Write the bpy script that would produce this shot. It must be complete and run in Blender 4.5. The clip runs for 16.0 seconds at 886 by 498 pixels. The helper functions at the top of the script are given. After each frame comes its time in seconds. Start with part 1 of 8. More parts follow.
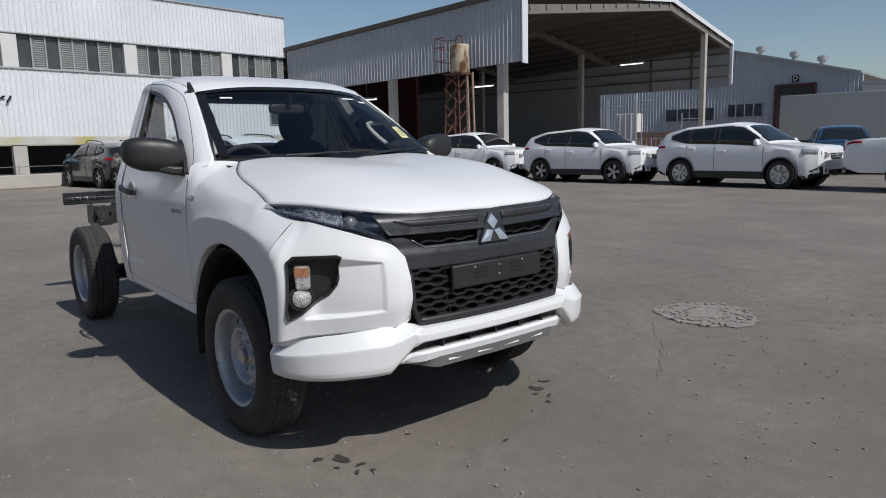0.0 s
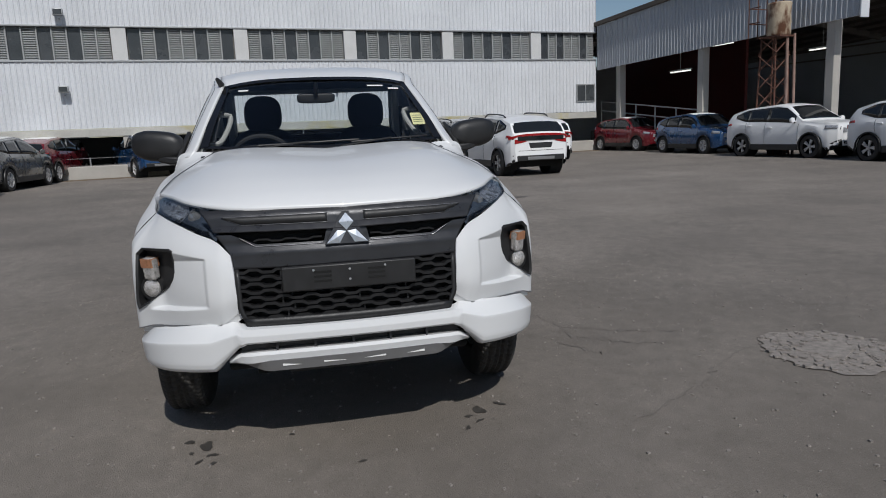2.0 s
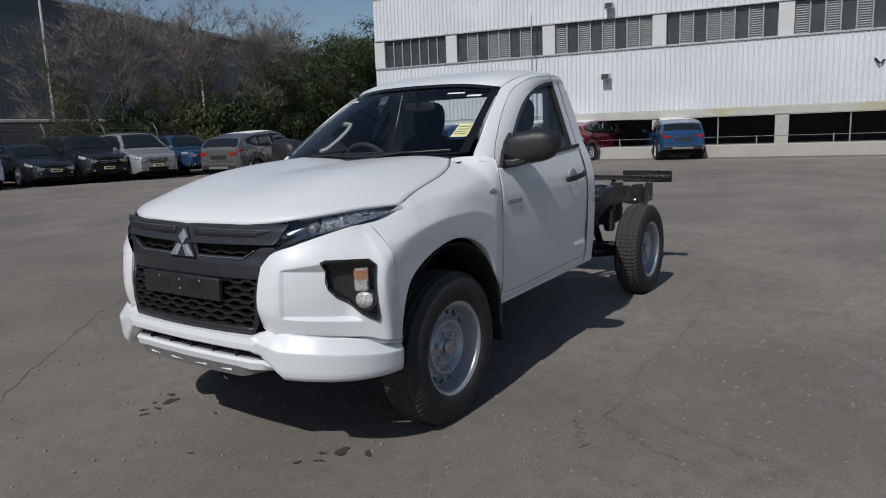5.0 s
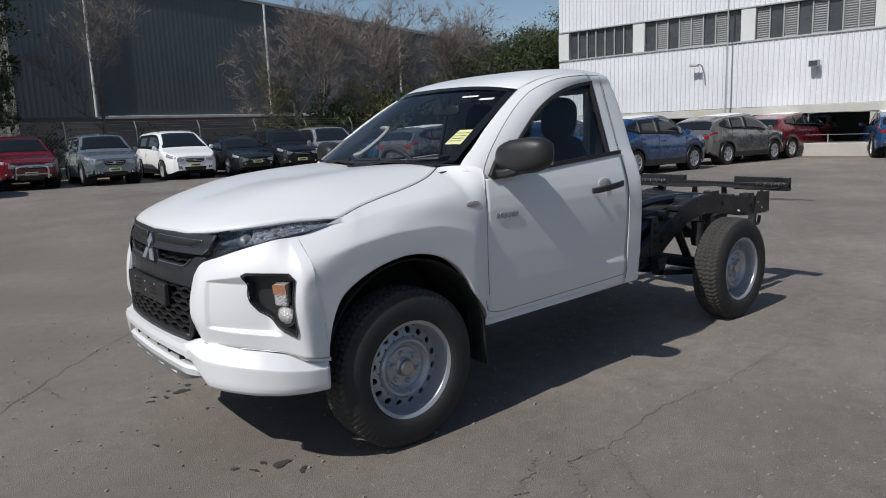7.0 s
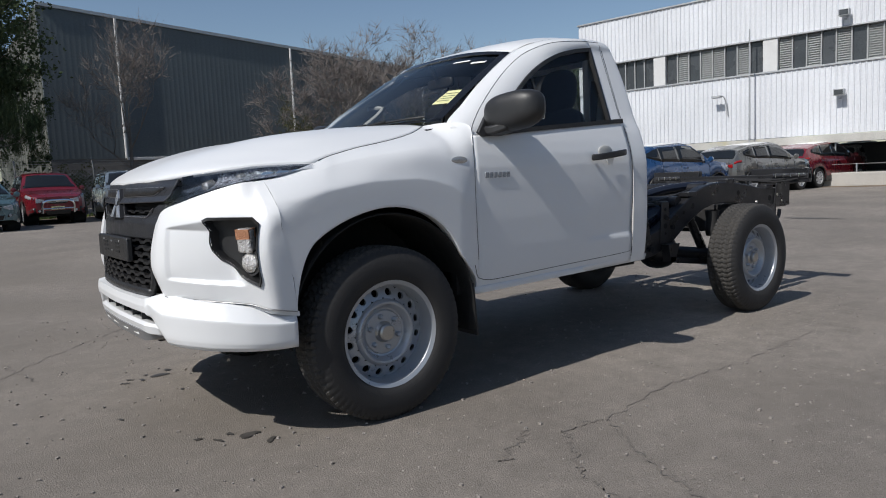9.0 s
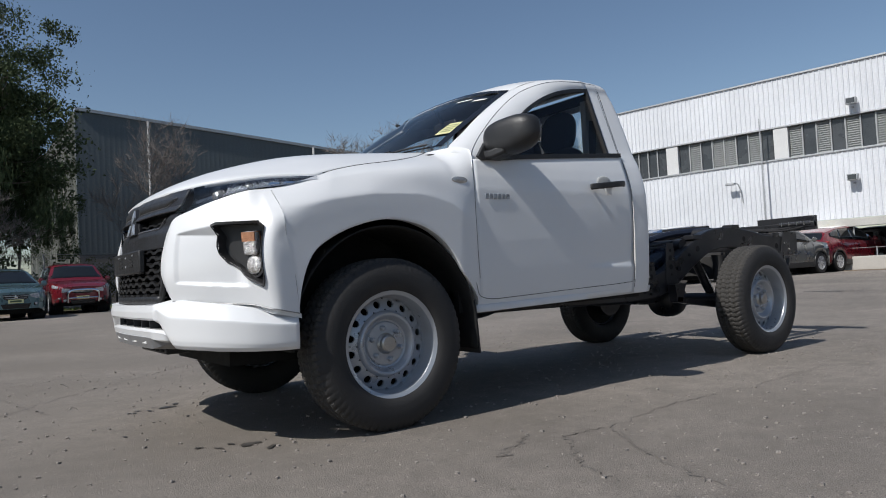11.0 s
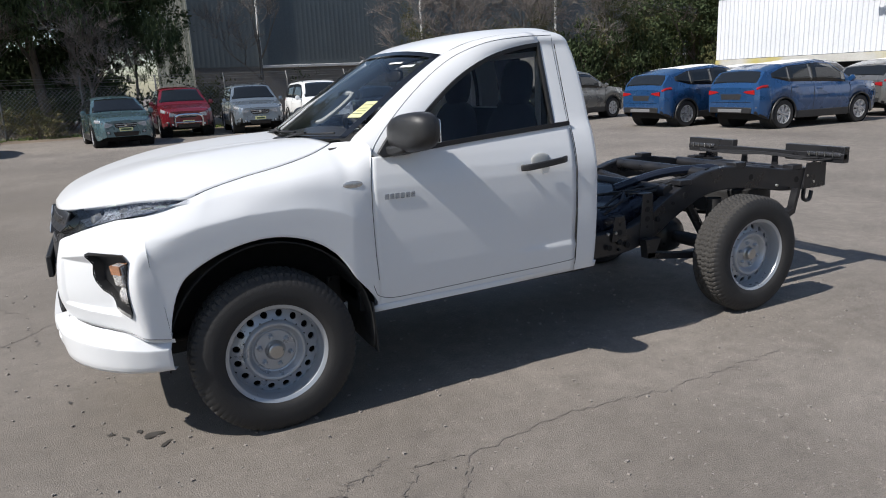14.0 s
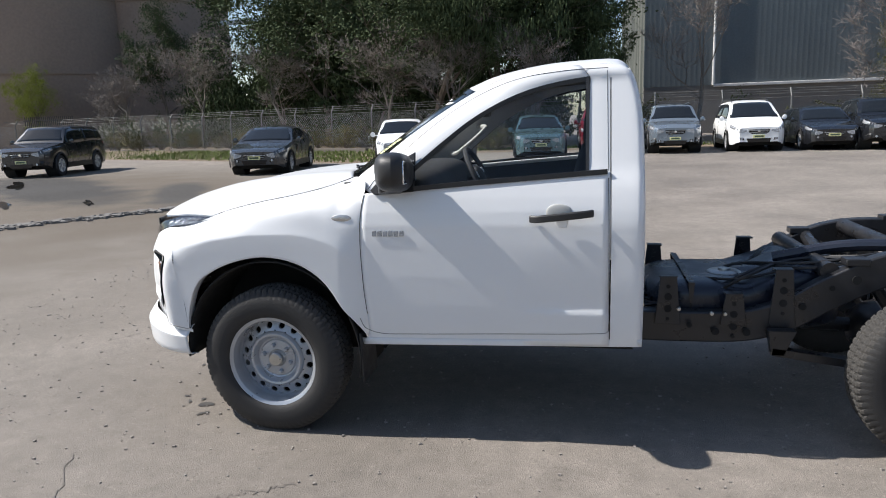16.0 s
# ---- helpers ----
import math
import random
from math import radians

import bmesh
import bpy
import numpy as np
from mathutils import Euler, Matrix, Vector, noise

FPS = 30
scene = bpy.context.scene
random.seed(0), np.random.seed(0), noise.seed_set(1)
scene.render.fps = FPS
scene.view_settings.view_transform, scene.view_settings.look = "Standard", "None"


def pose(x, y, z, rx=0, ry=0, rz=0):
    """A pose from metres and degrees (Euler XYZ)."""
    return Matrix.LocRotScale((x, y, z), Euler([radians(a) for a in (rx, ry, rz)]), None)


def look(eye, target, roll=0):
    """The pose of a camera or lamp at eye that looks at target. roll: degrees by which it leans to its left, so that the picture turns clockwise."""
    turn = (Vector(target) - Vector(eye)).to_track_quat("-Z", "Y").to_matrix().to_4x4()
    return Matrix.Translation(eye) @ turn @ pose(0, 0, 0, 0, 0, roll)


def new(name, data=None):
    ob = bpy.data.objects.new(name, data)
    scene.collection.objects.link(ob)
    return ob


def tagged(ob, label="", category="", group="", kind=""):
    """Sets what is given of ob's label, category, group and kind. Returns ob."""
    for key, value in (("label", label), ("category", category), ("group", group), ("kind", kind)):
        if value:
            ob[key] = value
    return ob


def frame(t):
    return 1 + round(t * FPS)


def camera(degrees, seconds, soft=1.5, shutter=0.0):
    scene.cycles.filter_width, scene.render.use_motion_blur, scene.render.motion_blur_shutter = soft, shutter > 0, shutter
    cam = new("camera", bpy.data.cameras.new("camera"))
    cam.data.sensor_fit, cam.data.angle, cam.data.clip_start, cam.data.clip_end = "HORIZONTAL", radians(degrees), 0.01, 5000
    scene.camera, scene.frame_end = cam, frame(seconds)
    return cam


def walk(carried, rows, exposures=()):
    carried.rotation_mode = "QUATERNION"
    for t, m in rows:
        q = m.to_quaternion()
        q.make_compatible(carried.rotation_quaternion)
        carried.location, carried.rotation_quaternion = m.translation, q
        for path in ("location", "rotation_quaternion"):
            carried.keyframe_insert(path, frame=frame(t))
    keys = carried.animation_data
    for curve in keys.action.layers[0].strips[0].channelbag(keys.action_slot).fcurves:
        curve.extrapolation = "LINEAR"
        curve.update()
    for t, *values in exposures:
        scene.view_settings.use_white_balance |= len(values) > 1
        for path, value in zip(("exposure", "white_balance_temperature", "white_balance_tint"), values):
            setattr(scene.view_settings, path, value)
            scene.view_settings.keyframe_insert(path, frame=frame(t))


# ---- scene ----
cam = camera(65.1, 16.0, 1.0)
PATH = [
    (0, (2.983, -2.069, 1.314), (1.462, -0.805, 1.013), -1.3),
    (0.5, (3.202, -1.653, 1.306), (1.6, -0.498, 0.991), -1.5),
    (1, (3.368, -1.193, 1.31), (1.649, -0.224, 0.983), -1.6),
    (1.5, (3.468, -0.696, 1.306), (1.637, 0.035, 0.968), -1.9),
    (2, (3.558, -0.192, 1.315), (1.629, 0.216, 0.977), -2.4),
    (2.5, (3.51, 0.306, 1.333), (1.545, 0.403, 0.977), -2.0),
    (3, (3.44, 0.826, 1.346), (1.483, 0.63, 0.983), -2.3),
    (3.5, (3.281, 1.29, 1.345), (1.37, 0.813, 0.999), -2.2),
    (4, (3.081, 1.754, 1.353), (1.238, 1.059, 1.011), -2.2),
    (4.5, (2.904, 2.208, 1.377), (1.167, 1.275, 1.044), -2.2),
    (5, (2.649, 2.623, 1.382), (1.026, 1.503, 1.05), -2.1),
    (5.2, (2.541, 2.777, 1.378), (0.97, 1.585, 1.045), -2.1),
    (7.5, (1.601, 3.286, 1.426), (0.4, 1.723, 1.089), -2.2),
    (8, (1.498, 3.246, 1.373), (0.317, 1.667, 1.037), -2.3),
    (10.3, (1.58, 3.368, 0.578), (0.386, 1.764, 0.625), -2.9),
    (10.5, (1.558, 3.392, 0.569), (0.386, 1.772, 0.633), -3.2),
    (11, (1.532, 3.372, 0.645), (0.365, 1.749, 0.719), -3.1),
    (11.5, (1.485, 3.346, 0.938), (0.312, 1.727, 0.954), -2.9),
    (12, (1.455, 3.379, 1.234), (0.3, 1.763, 0.996), -2.5),
    (12.5, (1.453, 3.399, 1.392), (0.324, 1.802, 0.971), -2.6),
    (13, (1.3, 3.437, 1.424), (0.197, 1.841, 0.938), -2.6),
    (13.5, (1.004, 3.659, 1.478), (-0.032, 2.018, 0.996), -2.8),
    (14, (0.557, 3.767, 1.497), (-0.275, 2.009, 1.031), -2.6),
    (14.5, (0.063, 3.917, 1.488), (-0.47, 2.038, 1.059), -2.7),
    (15, (-0.433, 3.938, 1.508), (-0.634, 1.993, 1.087), -2.2),
    (15.5, (-0.988, 3.966, 1.476), (-0.953, 2.001, 1.102), -2.0),
    (16, (-1.502, 3.868, 1.514), (-1.104, 1.944, 1.145), -1.9),
]
walk(cam, [(t, look(eye, target, roll)) for t, eye, target, roll in PATH],
     [(0, 0.16, 6400, 10), (1.2, -0.02, 6400, 10), (2.5, -0.28, 6300, 9), (5, -0.14, 6300, 9), (7.5, 0.27, 6450, 10), (8, 0.32, 6450, 10), (10.5, 0.33, 6350, 9), (12.5, 0.46, 6650, 11), (14, 0.70, 6500, 10), (16, 1.08, 6550, 10)])


# ---- world and sun ----
SUN_ELEV, SUN_AZ = 46.0, 4.5        # degrees; azimuth counted from +x towards +y
world = bpy.data.worlds.new("sky")
scene.world = world
world.use_nodes = True
wn = world.node_tree
sky = wn.nodes.new("ShaderNodeTexSky")
sky.sky_type, sky.sun_disc = "NISHITA", False
sky.sun_elevation, sky.sun_rotation = radians(SUN_ELEV), radians(90 - SUN_AZ)
sky.air_density, sky.dust_density, sky.ozone_density = 1.0, 0.6, 1.5
wn.links.new(sky.outputs[0], wn.nodes["Background"].inputs[0])
wn.nodes["Background"].inputs[1].default_value = 0.069
sun = new("sun", bpy.data.lights.new("sun", "SUN"))
sun.data.energy, sun.data.angle, sun.data.color = 3.4, radians(0.53), (1.0, 0.965, 0.915)
to_sun = Vector((math.cos(radians(SUN_ELEV)) * math.cos(radians(SUN_AZ)), math.cos(radians(SUN_ELEV)) * math.sin(radians(SUN_AZ)), math.sin(radians(SUN_ELEV))))
sun.matrix_world = look(to_sun * 60, (0, 0, 0))


# ---- materials ----
def mat(name, base, rough=0.6, metal=0.0, vary=0.12, scale=6.0, fine=90.0, bump=0.0, coat=0.0, spec=0.5, rvary=0.08, per_piece=0.0):
    m = bpy.data.materials.new(name)
    m.use_nodes = True
    nt = m.node_tree
    b = nt.nodes["Principled BSDF"]
    b.inputs["Roughness"].default_value, b.inputs["Metallic"].default_value = rough, metal
    b.inputs["Coat Weight"].default_value, b.inputs["Specular IOR Level"].default_value = coat, spec
    b.inputs["Coat Roughness"].default_value = 0.04
    co = nt.nodes.new("ShaderNodeTexCoord")
    big, small = nt.nodes.new("ShaderNodeTexNoise"), nt.nodes.new("ShaderNodeTexNoise")
    big.inputs["Scale"].default_value, big.inputs["Detail"].default_value = scale, 6
    small.inputs["Scale"].default_value, small.inputs["Detail"].default_value = fine, 3
    for n in (big, small):
        nt.links.new(co.outputs["Object"], n.inputs["Vector"])
    add = nt.nodes.new("ShaderNodeMath")
    add.operation = "ADD"
    nt.links.new(big.outputs["Fac"], add.inputs[0])
    nt.links.new(small.outputs["Fac"], add.inputs[1])
    total = add.outputs[0]
    if per_piece:
        oi, mul, add2 = nt.nodes.new("ShaderNodeObjectInfo"), nt.nodes.new("ShaderNodeMath"), nt.nodes.new("ShaderNodeMath")
        mul.operation, add2.operation = "MULTIPLY_ADD", "ADD"
        mul.inputs[1].default_value, mul.inputs[2].default_value = per_piece, -per_piece / 2
        nt.links.new(oi.outputs["Random"], mul.inputs[0])
        nt.links.new(total, add2.inputs[0])
        nt.links.new(mul.outputs[0], add2.inputs[1])
        total = add2.outputs[0]
    ramp = nt.nodes.new("ShaderNodeMapRange")
    ramp.inputs[1].default_value, ramp.inputs[2].default_value = 0.6, 1.4
    ramp.inputs[3].default_value, ramp.inputs[4].default_value = 1 - vary, 1 + vary
    nt.links.new(total, ramp.inputs[0])
    tint = nt.nodes.new("ShaderNodeVectorMath")
    tint.operation = "SCALE"
    tint.inputs[0].default_value = base
    nt.links.new(ramp.outputs[0], tint.inputs["Scale"])
    nt.links.new(tint.outputs[0], b.inputs["Base Color"])
    rr = nt.nodes.new("ShaderNodeMapRange")
    rr.inputs[1].default_value, rr.inputs[2].default_value = 0.3, 0.7
    rr.inputs[3].default_value, rr.inputs[4].default_value = max(0.02, rough - rvary), min(1, rough + rvary)
    nt.links.new(big.outputs["Fac"], rr.inputs[0])
    nt.links.new(rr.outputs[0], b.inputs["Roughness"])
    if bump:
        bp = nt.nodes.new("ShaderNodeBump")
        bp.inputs["Strength"].default_value, bp.inputs["Distance"].default_value = 1.0, bump
        nt.links.new(small.outputs["Fac"], bp.inputs["Height"])
        nt.links.new(bp.outputs[0], b.inputs["Normal"])
    return m


def glass(name, tint, gloss_rough=0.01, ior=1.45):
    """Thin pane: tinted see-through, with the mirror-like gloss of glass."""
    m = bpy.data.materials.new(name)
    m.use_nodes = True
    nt = m.node_tree
    nt.nodes.remove(nt.nodes["Principled BSDF"])
    tr, gl, fr, mx = (nt.nodes.new("ShaderNode" + k) for k in ("BsdfTransparent", "BsdfGlossy", "Fresnel", "MixShader"))
    tr.inputs[0].default_value = (*tint, 1)
    gl.inputs["Roughness"].default_value = gloss_rough
    fr.inputs[0].default_value = ior
    nt.links.new(fr.outputs[0], mx.inputs[0])
    nt.links.new(tr.outputs[0], mx.inputs[1])
    nt.links.new(gl.outputs[0], mx.inputs[2])
    nt.links.new(mx.outputs[0], nt.nodes["Material Output"].inputs[0])
    return m


def blotched(name, base, stain, scale, lo, hi, stretch=(1, 1, 1)):
    """A plain surface with stains of a second colour in patches."""
    m = mat(name, base, 0.88, 0, 0.2, 1.6, 40, 0.003)
    nt = m.node_tree
    b = nt.nodes["Principled BSDF"]
    co, mp, n, r, mx = (nt.nodes.new("ShaderNode" + k) for k in ("TexCoord", "Mapping", "TexNoise", "MapRange", "MixRGB"))
    mp.inputs["Scale"].default_value = stretch
    n.inputs["Scale"].default_value, n.inputs["Detail"].default_value = scale, 7
    r.inputs[1].default_value, r.inputs[2].default_value = lo, hi
    prev = b.inputs["Base Color"].links[0].from_socket
    nt.links.new(co.outputs["Object"], mp.inputs["Vector"])
    nt.links.new(mp.outputs[0], n.inputs["Vector"])
    nt.links.new(n.outputs["Fac"], r.inputs[0])
    nt.links.new(r.outputs[0], mx.inputs[0])
    nt.links.new(prev, mx.inputs[1])
    mx.inputs[2].default_value = (*stain, 1)
    nt.links.new(mx.outputs[0], b.inputs["Base Color"])
    return m


def emit(name, colour, strength):
    m = bpy.data.materials.new(name)
    m.use_nodes = True
    b = m.node_tree.nodes["Principled BSDF"]
    b.inputs["Emission Color"].default_value, b.inputs["Emission Strength"].default_value = (*colour, 1), strength
    return m


def asphalt():
    """Worn asphalt: stone grain, broad pale wear, darker patches and fine relief."""
    m = mat("asphalt", (0.212, 0.187, 0.163), 0.85, 0, 0.10, 0.35, 160.0, 0.004)
    nt = m.node_tree
    b = nt.nodes["Principled BSDF"]
    co = nt.nodes.new("ShaderNodeTexCoord")
    prev = b.inputs["Base Color"].links[0].from_socket
    for scale, detail, lo, hi, dark, light in ((0.09, 5, 0.35, 0.65, 0.86, 1.12), (0.7, 9, 0.3, 0.7, 0.84, 1.14), (9.0, 8, 0.3, 0.7, 0.86, 1.13), (260.0, 3, 0.35, 0.68, 0.50, 1.5), (70.0, 3, 0.60, 0.68, 1.0, 1.6), (48.0, 4, 0.60, 0.68, 1.0, 0.62), (3.0, 6, 0.55, 0.72, 1.0, 0.86)):
        n, r, s = nt.nodes.new("ShaderNodeTexNoise"), nt.nodes.new("ShaderNodeMapRange"), nt.nodes.new("ShaderNodeVectorMath")
        n.inputs["Scale"].default_value, n.inputs["Detail"].default_value = scale, detail
        nt.links.new(co.outputs["Object"], n.inputs["Vector"])
        for k, v in zip((1, 2, 3, 4), (lo, hi, dark, light)):
            r.inputs[k].default_value = v
        nt.links.new(n.outputs["Fac"], r.inputs[0])
        s.operation = "SCALE"
        nt.links.new(prev, s.inputs[0])
        nt.links.new(r.outputs[0], s.inputs["Scale"])
        prev = s.outputs[0]
    # muddy and damp stretch in the low corner of the yard, with ragged soft edges
    for (x, y, rx, ry, turn), colour, ragged, edge in (((8.6, -9.6, 12.0, 7.4, -52), (0.15, 0.130, 0.108, 1), 1.0, 0.9), ((10.6, -10.4, 8.5, 4.6, -49), (0.115, 0.093, 0.07, 1), 0.9, 0.55), ((12.8, -12.6, 6.4, 1.5, -41), (0.035, 0.031, 0.028, 1), 1.0, 0.45), ((8.0, -11.2, 3.0, 0.6, -62), (0.05, 0.045, 0.04, 1), 1.0, 0.5)):
        mp, ln, n, add, r, mx = (nt.nodes.new("ShaderNode" + k) for k in ("Mapping", "VectorMath", "TexNoise", "Math", "MapRange", "MixRGB"))
        mp.vector_type = "TEXTURE"
        mp.inputs["Location"].default_value, mp.inputs["Rotation"].default_value, mp.inputs["Scale"].default_value = (x, y, 0), (0, 0, radians(turn)), (rx, ry, 1)
        nt.links.new(co.outputs["Object"], mp.inputs["Vector"])
        ln.operation = "LENGTH"
        nt.links.new(mp.outputs[0], ln.inputs[0])
        n.inputs["Scale"].default_value, n.inputs["Detail"].default_value = 0.8, 8
        nt.links.new(co.outputs["Object"], n.inputs["Vector"])
        add.operation = "MULTIPLY_ADD"
        add.inputs[1].default_value = ragged
        nt.links.new(n.outputs["Fac"], add.inputs[0])
        nt.links.new(ln.outputs["Value"], add.inputs[2])
        r.inputs[1].default_value, r.inputs[2].default_value, r.inputs[3].default_value, r.inputs[4].default_value = 1.45 + edge / 2, 1.45 - edge / 2, 0, 1
        nt.links.new(add.outputs[0], r.inputs[0])
        nt.links.new(r.outputs[0], mx.inputs[0])
        nt.links.new(prev, mx.inputs[1])
        mx.inputs[2].default_value = colour
        prev = mx.outputs[0]
    nt.links.new(prev, b.inputs["Base Color"])
    return m


M = {}
M["asphalt"] = asphalt()
M["stain"] = mat("oil_stain", (0.06, 0.055, 0.05), 0.55, 0, 0.3, 20, 200, 0.001)
M["crack"] = mat("crack", (0.145, 0.13, 0.117), 0.9, 0, 0.3, 20, 200)
M["patch"] = mat("concrete_patch", (0.29, 0.26, 0.235), 0.9, 0, 0.5, 30, 160, 0.01)
M["wet"] = mat("damp_asphalt", (0.045, 0.041, 0.036), 0.45, 0, 0.3, 3, 120, 0.002, rvary=0.25)
M["water"] = mat("puddle_water", (0.03, 0.03, 0.03), 0.03, 0, 0.1, 3, 60, rvary=0.01)
M["grass"] = mat("grass", (0.11, 0.15, 0.03), 0.8, 0, 0.5, 3, 40, 0.01)
M["dirt"] = mat("dry_soil", (0.17, 0.13, 0.09), 0.95, 0, 0.35, 1.5, 50, 0.01)
M["white"] = mat("white_paint", (0.70, 0.707, 0.716), 0.36, 0, 0.006, 1.2, 40, 0, coat=0.35, rvary=0.0)
M["black_plastic"] = mat("black_plastic", (0.018, 0.018, 0.019), 0.45, 0, 0.12, 20, 700, 0.0004)
M["mesh_black"] = mat("grille_mesh_black", (0.009, 0.009, 0.010), 0.5, 0, 0.12, 20, 700)
M["grey_plastic"] = mat("charcoal_plastic", (0.040, 0.041, 0.046), 0.34, 0.35, 0.1, 20, 600, 0.0003)
M["silver_plastic"] = mat("silver_grille_bar", (0.26, 0.26, 0.275), 0.32, 0.6, 0.06, 20, 300)
M["lamp_inner"] = mat("lamp_inner", (0.10, 0.125, 0.165), 0.2, 0.55, 0.6, 25, 90)
M["skid"] = mat("silver_grey_skid", (0.24, 0.24, 0.245), 0.45, 0.4, 0.06, 20, 300)
M["chrome"] = mat("chrome", (0.75, 0.76, 0.78), 0.08, 1.0, 0.03, 20, 300, rvary=0.03)
M["steel_rim"] = mat("silver_painted_steel", (0.40, 0.42, 0.45), 0.34, 0.45, 0.06, 12, 200, 0.0004)
M["alloy"] = mat("alloy", (0.62, 0.62, 0.63), 0.3, 0.45, 0.05, 12, 200)
M["hub_dark"] = mat("rusty_hub", (0.10, 0.08, 0.065), 0.7, 0.4, 0.3, 20, 200)
M["rubber"] = mat("tyre_rubber", (0.022, 0.021, 0.021), 0.72, 0, 0.25, 8, 260, 0.0012)
M["tread"] = mat("tyre_tread_rubber", (0.044, 0.041, 0.038), 0.85, 0, 0.3, 10, 260, 0.001)
M["liner"] = mat("wheel_arch_liner", (0.008, 0.008, 0.008), 0.9, 0, 0.2, 20, 200)
M["frame"] = mat("black_chassis_paint", (0.016, 0.016, 0.018), 0.36, 0, 0.25, 9, 200, 0.0006, rvary=0.15)
M["tank"] = mat("fuel_tank_plastic", (0.012, 0.015, 0.026), 0.3, 0, 0.15, 6, 90, 0.0006, rvary=0.1)
M["bare_metal"] = mat("bare_metal", (0.45, 0.44, 0.42), 0.35, 0.9, 0.15, 30, 200)
M["rubber_hose"] = mat("rubber_hose", (0.02, 0.02, 0.022), 0.6)
M["windscreen"] = glass("windscreen_glass", (0.88, 0.92, 0.93), ior=1.6)
M["side_glass"] = glass("side_glass", (0.90, 0.93, 0.94))
M["lamp_glass"] = glass("lamp_glass", (0.80, 0.82, 0.85))
M["car_glass"] = mat("dark_car_glass", (0.012, 0.014, 0.016), 0.04, 0, 0.1, 3, 20, spec=0.6, rvary=0.01)
M["frit"] = mat("black_glass_border", (0.01, 0.01, 0.011), 0.12, 0, 0.1, 9, 60)
M["seat"] = mat("dark_seat_cloth", (0.016, 0.018, 0.026), 0.9, 0, 0.25, 30, 500, 0.001)
M["trim_grey"] = mat("grey_cabin_trim", (0.42, 0.42, 0.41), 0.7, 0, 0.06, 20, 300)
M["trim_pale"] = mat("pale_cabin_trim", (0.58, 0.58, 0.56), 0.7, 0, 0.06, 20, 300)
M["trim_dark"] = mat("dark_cabin_trim", (0.022, 0.022, 0.024), 0.75, 0, 0.15, 20, 400, 0.0004)
M["headliner"] = mat("headliner", (0.42, 0.42, 0.41), 0.95, 0, 0.05, 20, 400)
M["yellow"] = mat("yellow_sticker", (0.70, 0.68, 0.36), 0.5, 0, 0.04, 9, 200)
M["paper"] = mat("white_sticker", (0.8, 0.8, 0.78), 0.5, 0, 0.03, 9, 200)
M["ink"] = mat("dark_print", (0.05, 0.08, 0.04), 0.6)
M["orange"] = mat("amber_lens", (0.46, 0.22, 0.12), 0.12, 0.2, 0.4, 90, 300, 0.004)
M["red_lens"] = mat("red_lens", (0.30, 0.01, 0.012), 0.12, 0, 0.15, 40, 300)
M["clear_lens"] = mat("clear_lens", (0.55, 0.54, 0.52), 0.1, 0.7, 0.35, 60, 160, 0.002)
M["lamp_dark"] = mat("tail_lamp_lens", (0.10, 0.10, 0.105), 0.08, 0.6, 0.7, 70, 200, 0.003)
M["badge"] = mat("satin_badge", (0.30, 0.32, 0.35), 0.3, 0.4, 0.3, 60, 200)
M["lens_facet"] = mat("faceted_reflector", (0.34, 0.36, 0.40), 0.16, 0.45, 1.2, 45, 120, 0.012)
M["badge_metal"] = mat("satin_chrome", (0.50, 0.54, 0.60), 0.33, 0.7, 0.05, 40, 200)
M["lens_dim"] = mat("clear_lamp_lens", (0.78, 0.75, 0.72), 0.12, 0.6, 0.55, 60, 160, 0.007)
M["fac_white"] = mat("white_wall_sheet", (0.62, 0.635, 0.665), 0.5, 0, 0.10, 0.5, 14, 0.0, rvary=0.1, per_piece=0.06)
M["fac_grey"] = mat("grey_shed_sheet", (0.40, 0.42, 0.45), 0.6, 0, 0.12, 0.7, 14)
M["mossy_wall"] = blotched("mossy_streaked_sheet", (0.040, 0.046, 0.036), (0.13, 0.13, 0.11), 1.6, 0.50, 0.64, (1, 1, 0.10))
M["fac_dark"] = mat("dark_green_sheet", (0.105, 0.124, 0.132), 0.65, 0, 0.18, 0.5, 9)
M["maroon"] = mat("maroon_paint", (0.05, 0.012, 0.013), 0.7, 0, 0.2, 1, 20)
M["pale_rust"] = mat("rust_bloomed_pipe", (0.27, 0.18, 0.15), 0.85, 0.1, 0.4, 4, 50, 0.002)
M["rust"] = mat("rusty_steel", (0.12, 0.055, 0.038), 0.85, 0.2, 0.5, 5, 60, 0.003)
M["tank_rust"] = blotched("rust_streaked_tank", (0.46, 0.38, 0.28), (0.11, 0.045, 0.022), 3.2, 0.46, 0.60, (1, 1, 0.45))
M["concrete"] = mat("concrete", (0.40, 0.38, 0.35), 0.9, 0, 0.15, 1.6, 40, 0.003)
# darker copy of concrete with shade put into its colour; also used as dark rubble
M["concrete_dark"] = mat("dark_shade_toned_concrete", (0.16, 0.15, 0.14), 0.9, 0, 0.2, 1.6, 40, 0.003)
M["moss_concrete"] = blotched("lichen_stained_concrete", (0.44, 0.43, 0.40), (0.42, 0.36, 0.13), 0.55, 0.54, 0.66)
M["rafter"] = mat("old_timber_and_steel", (0.165, 0.152, 0.14), 0.85, 0, 0.25, 1.2, 30, 0.003)
M["pillar"] = mat("painted_concrete_pillar", (0.58, 0.58, 0.575), 0.8, 0, 0.12, 1.6, 40, 0.002)
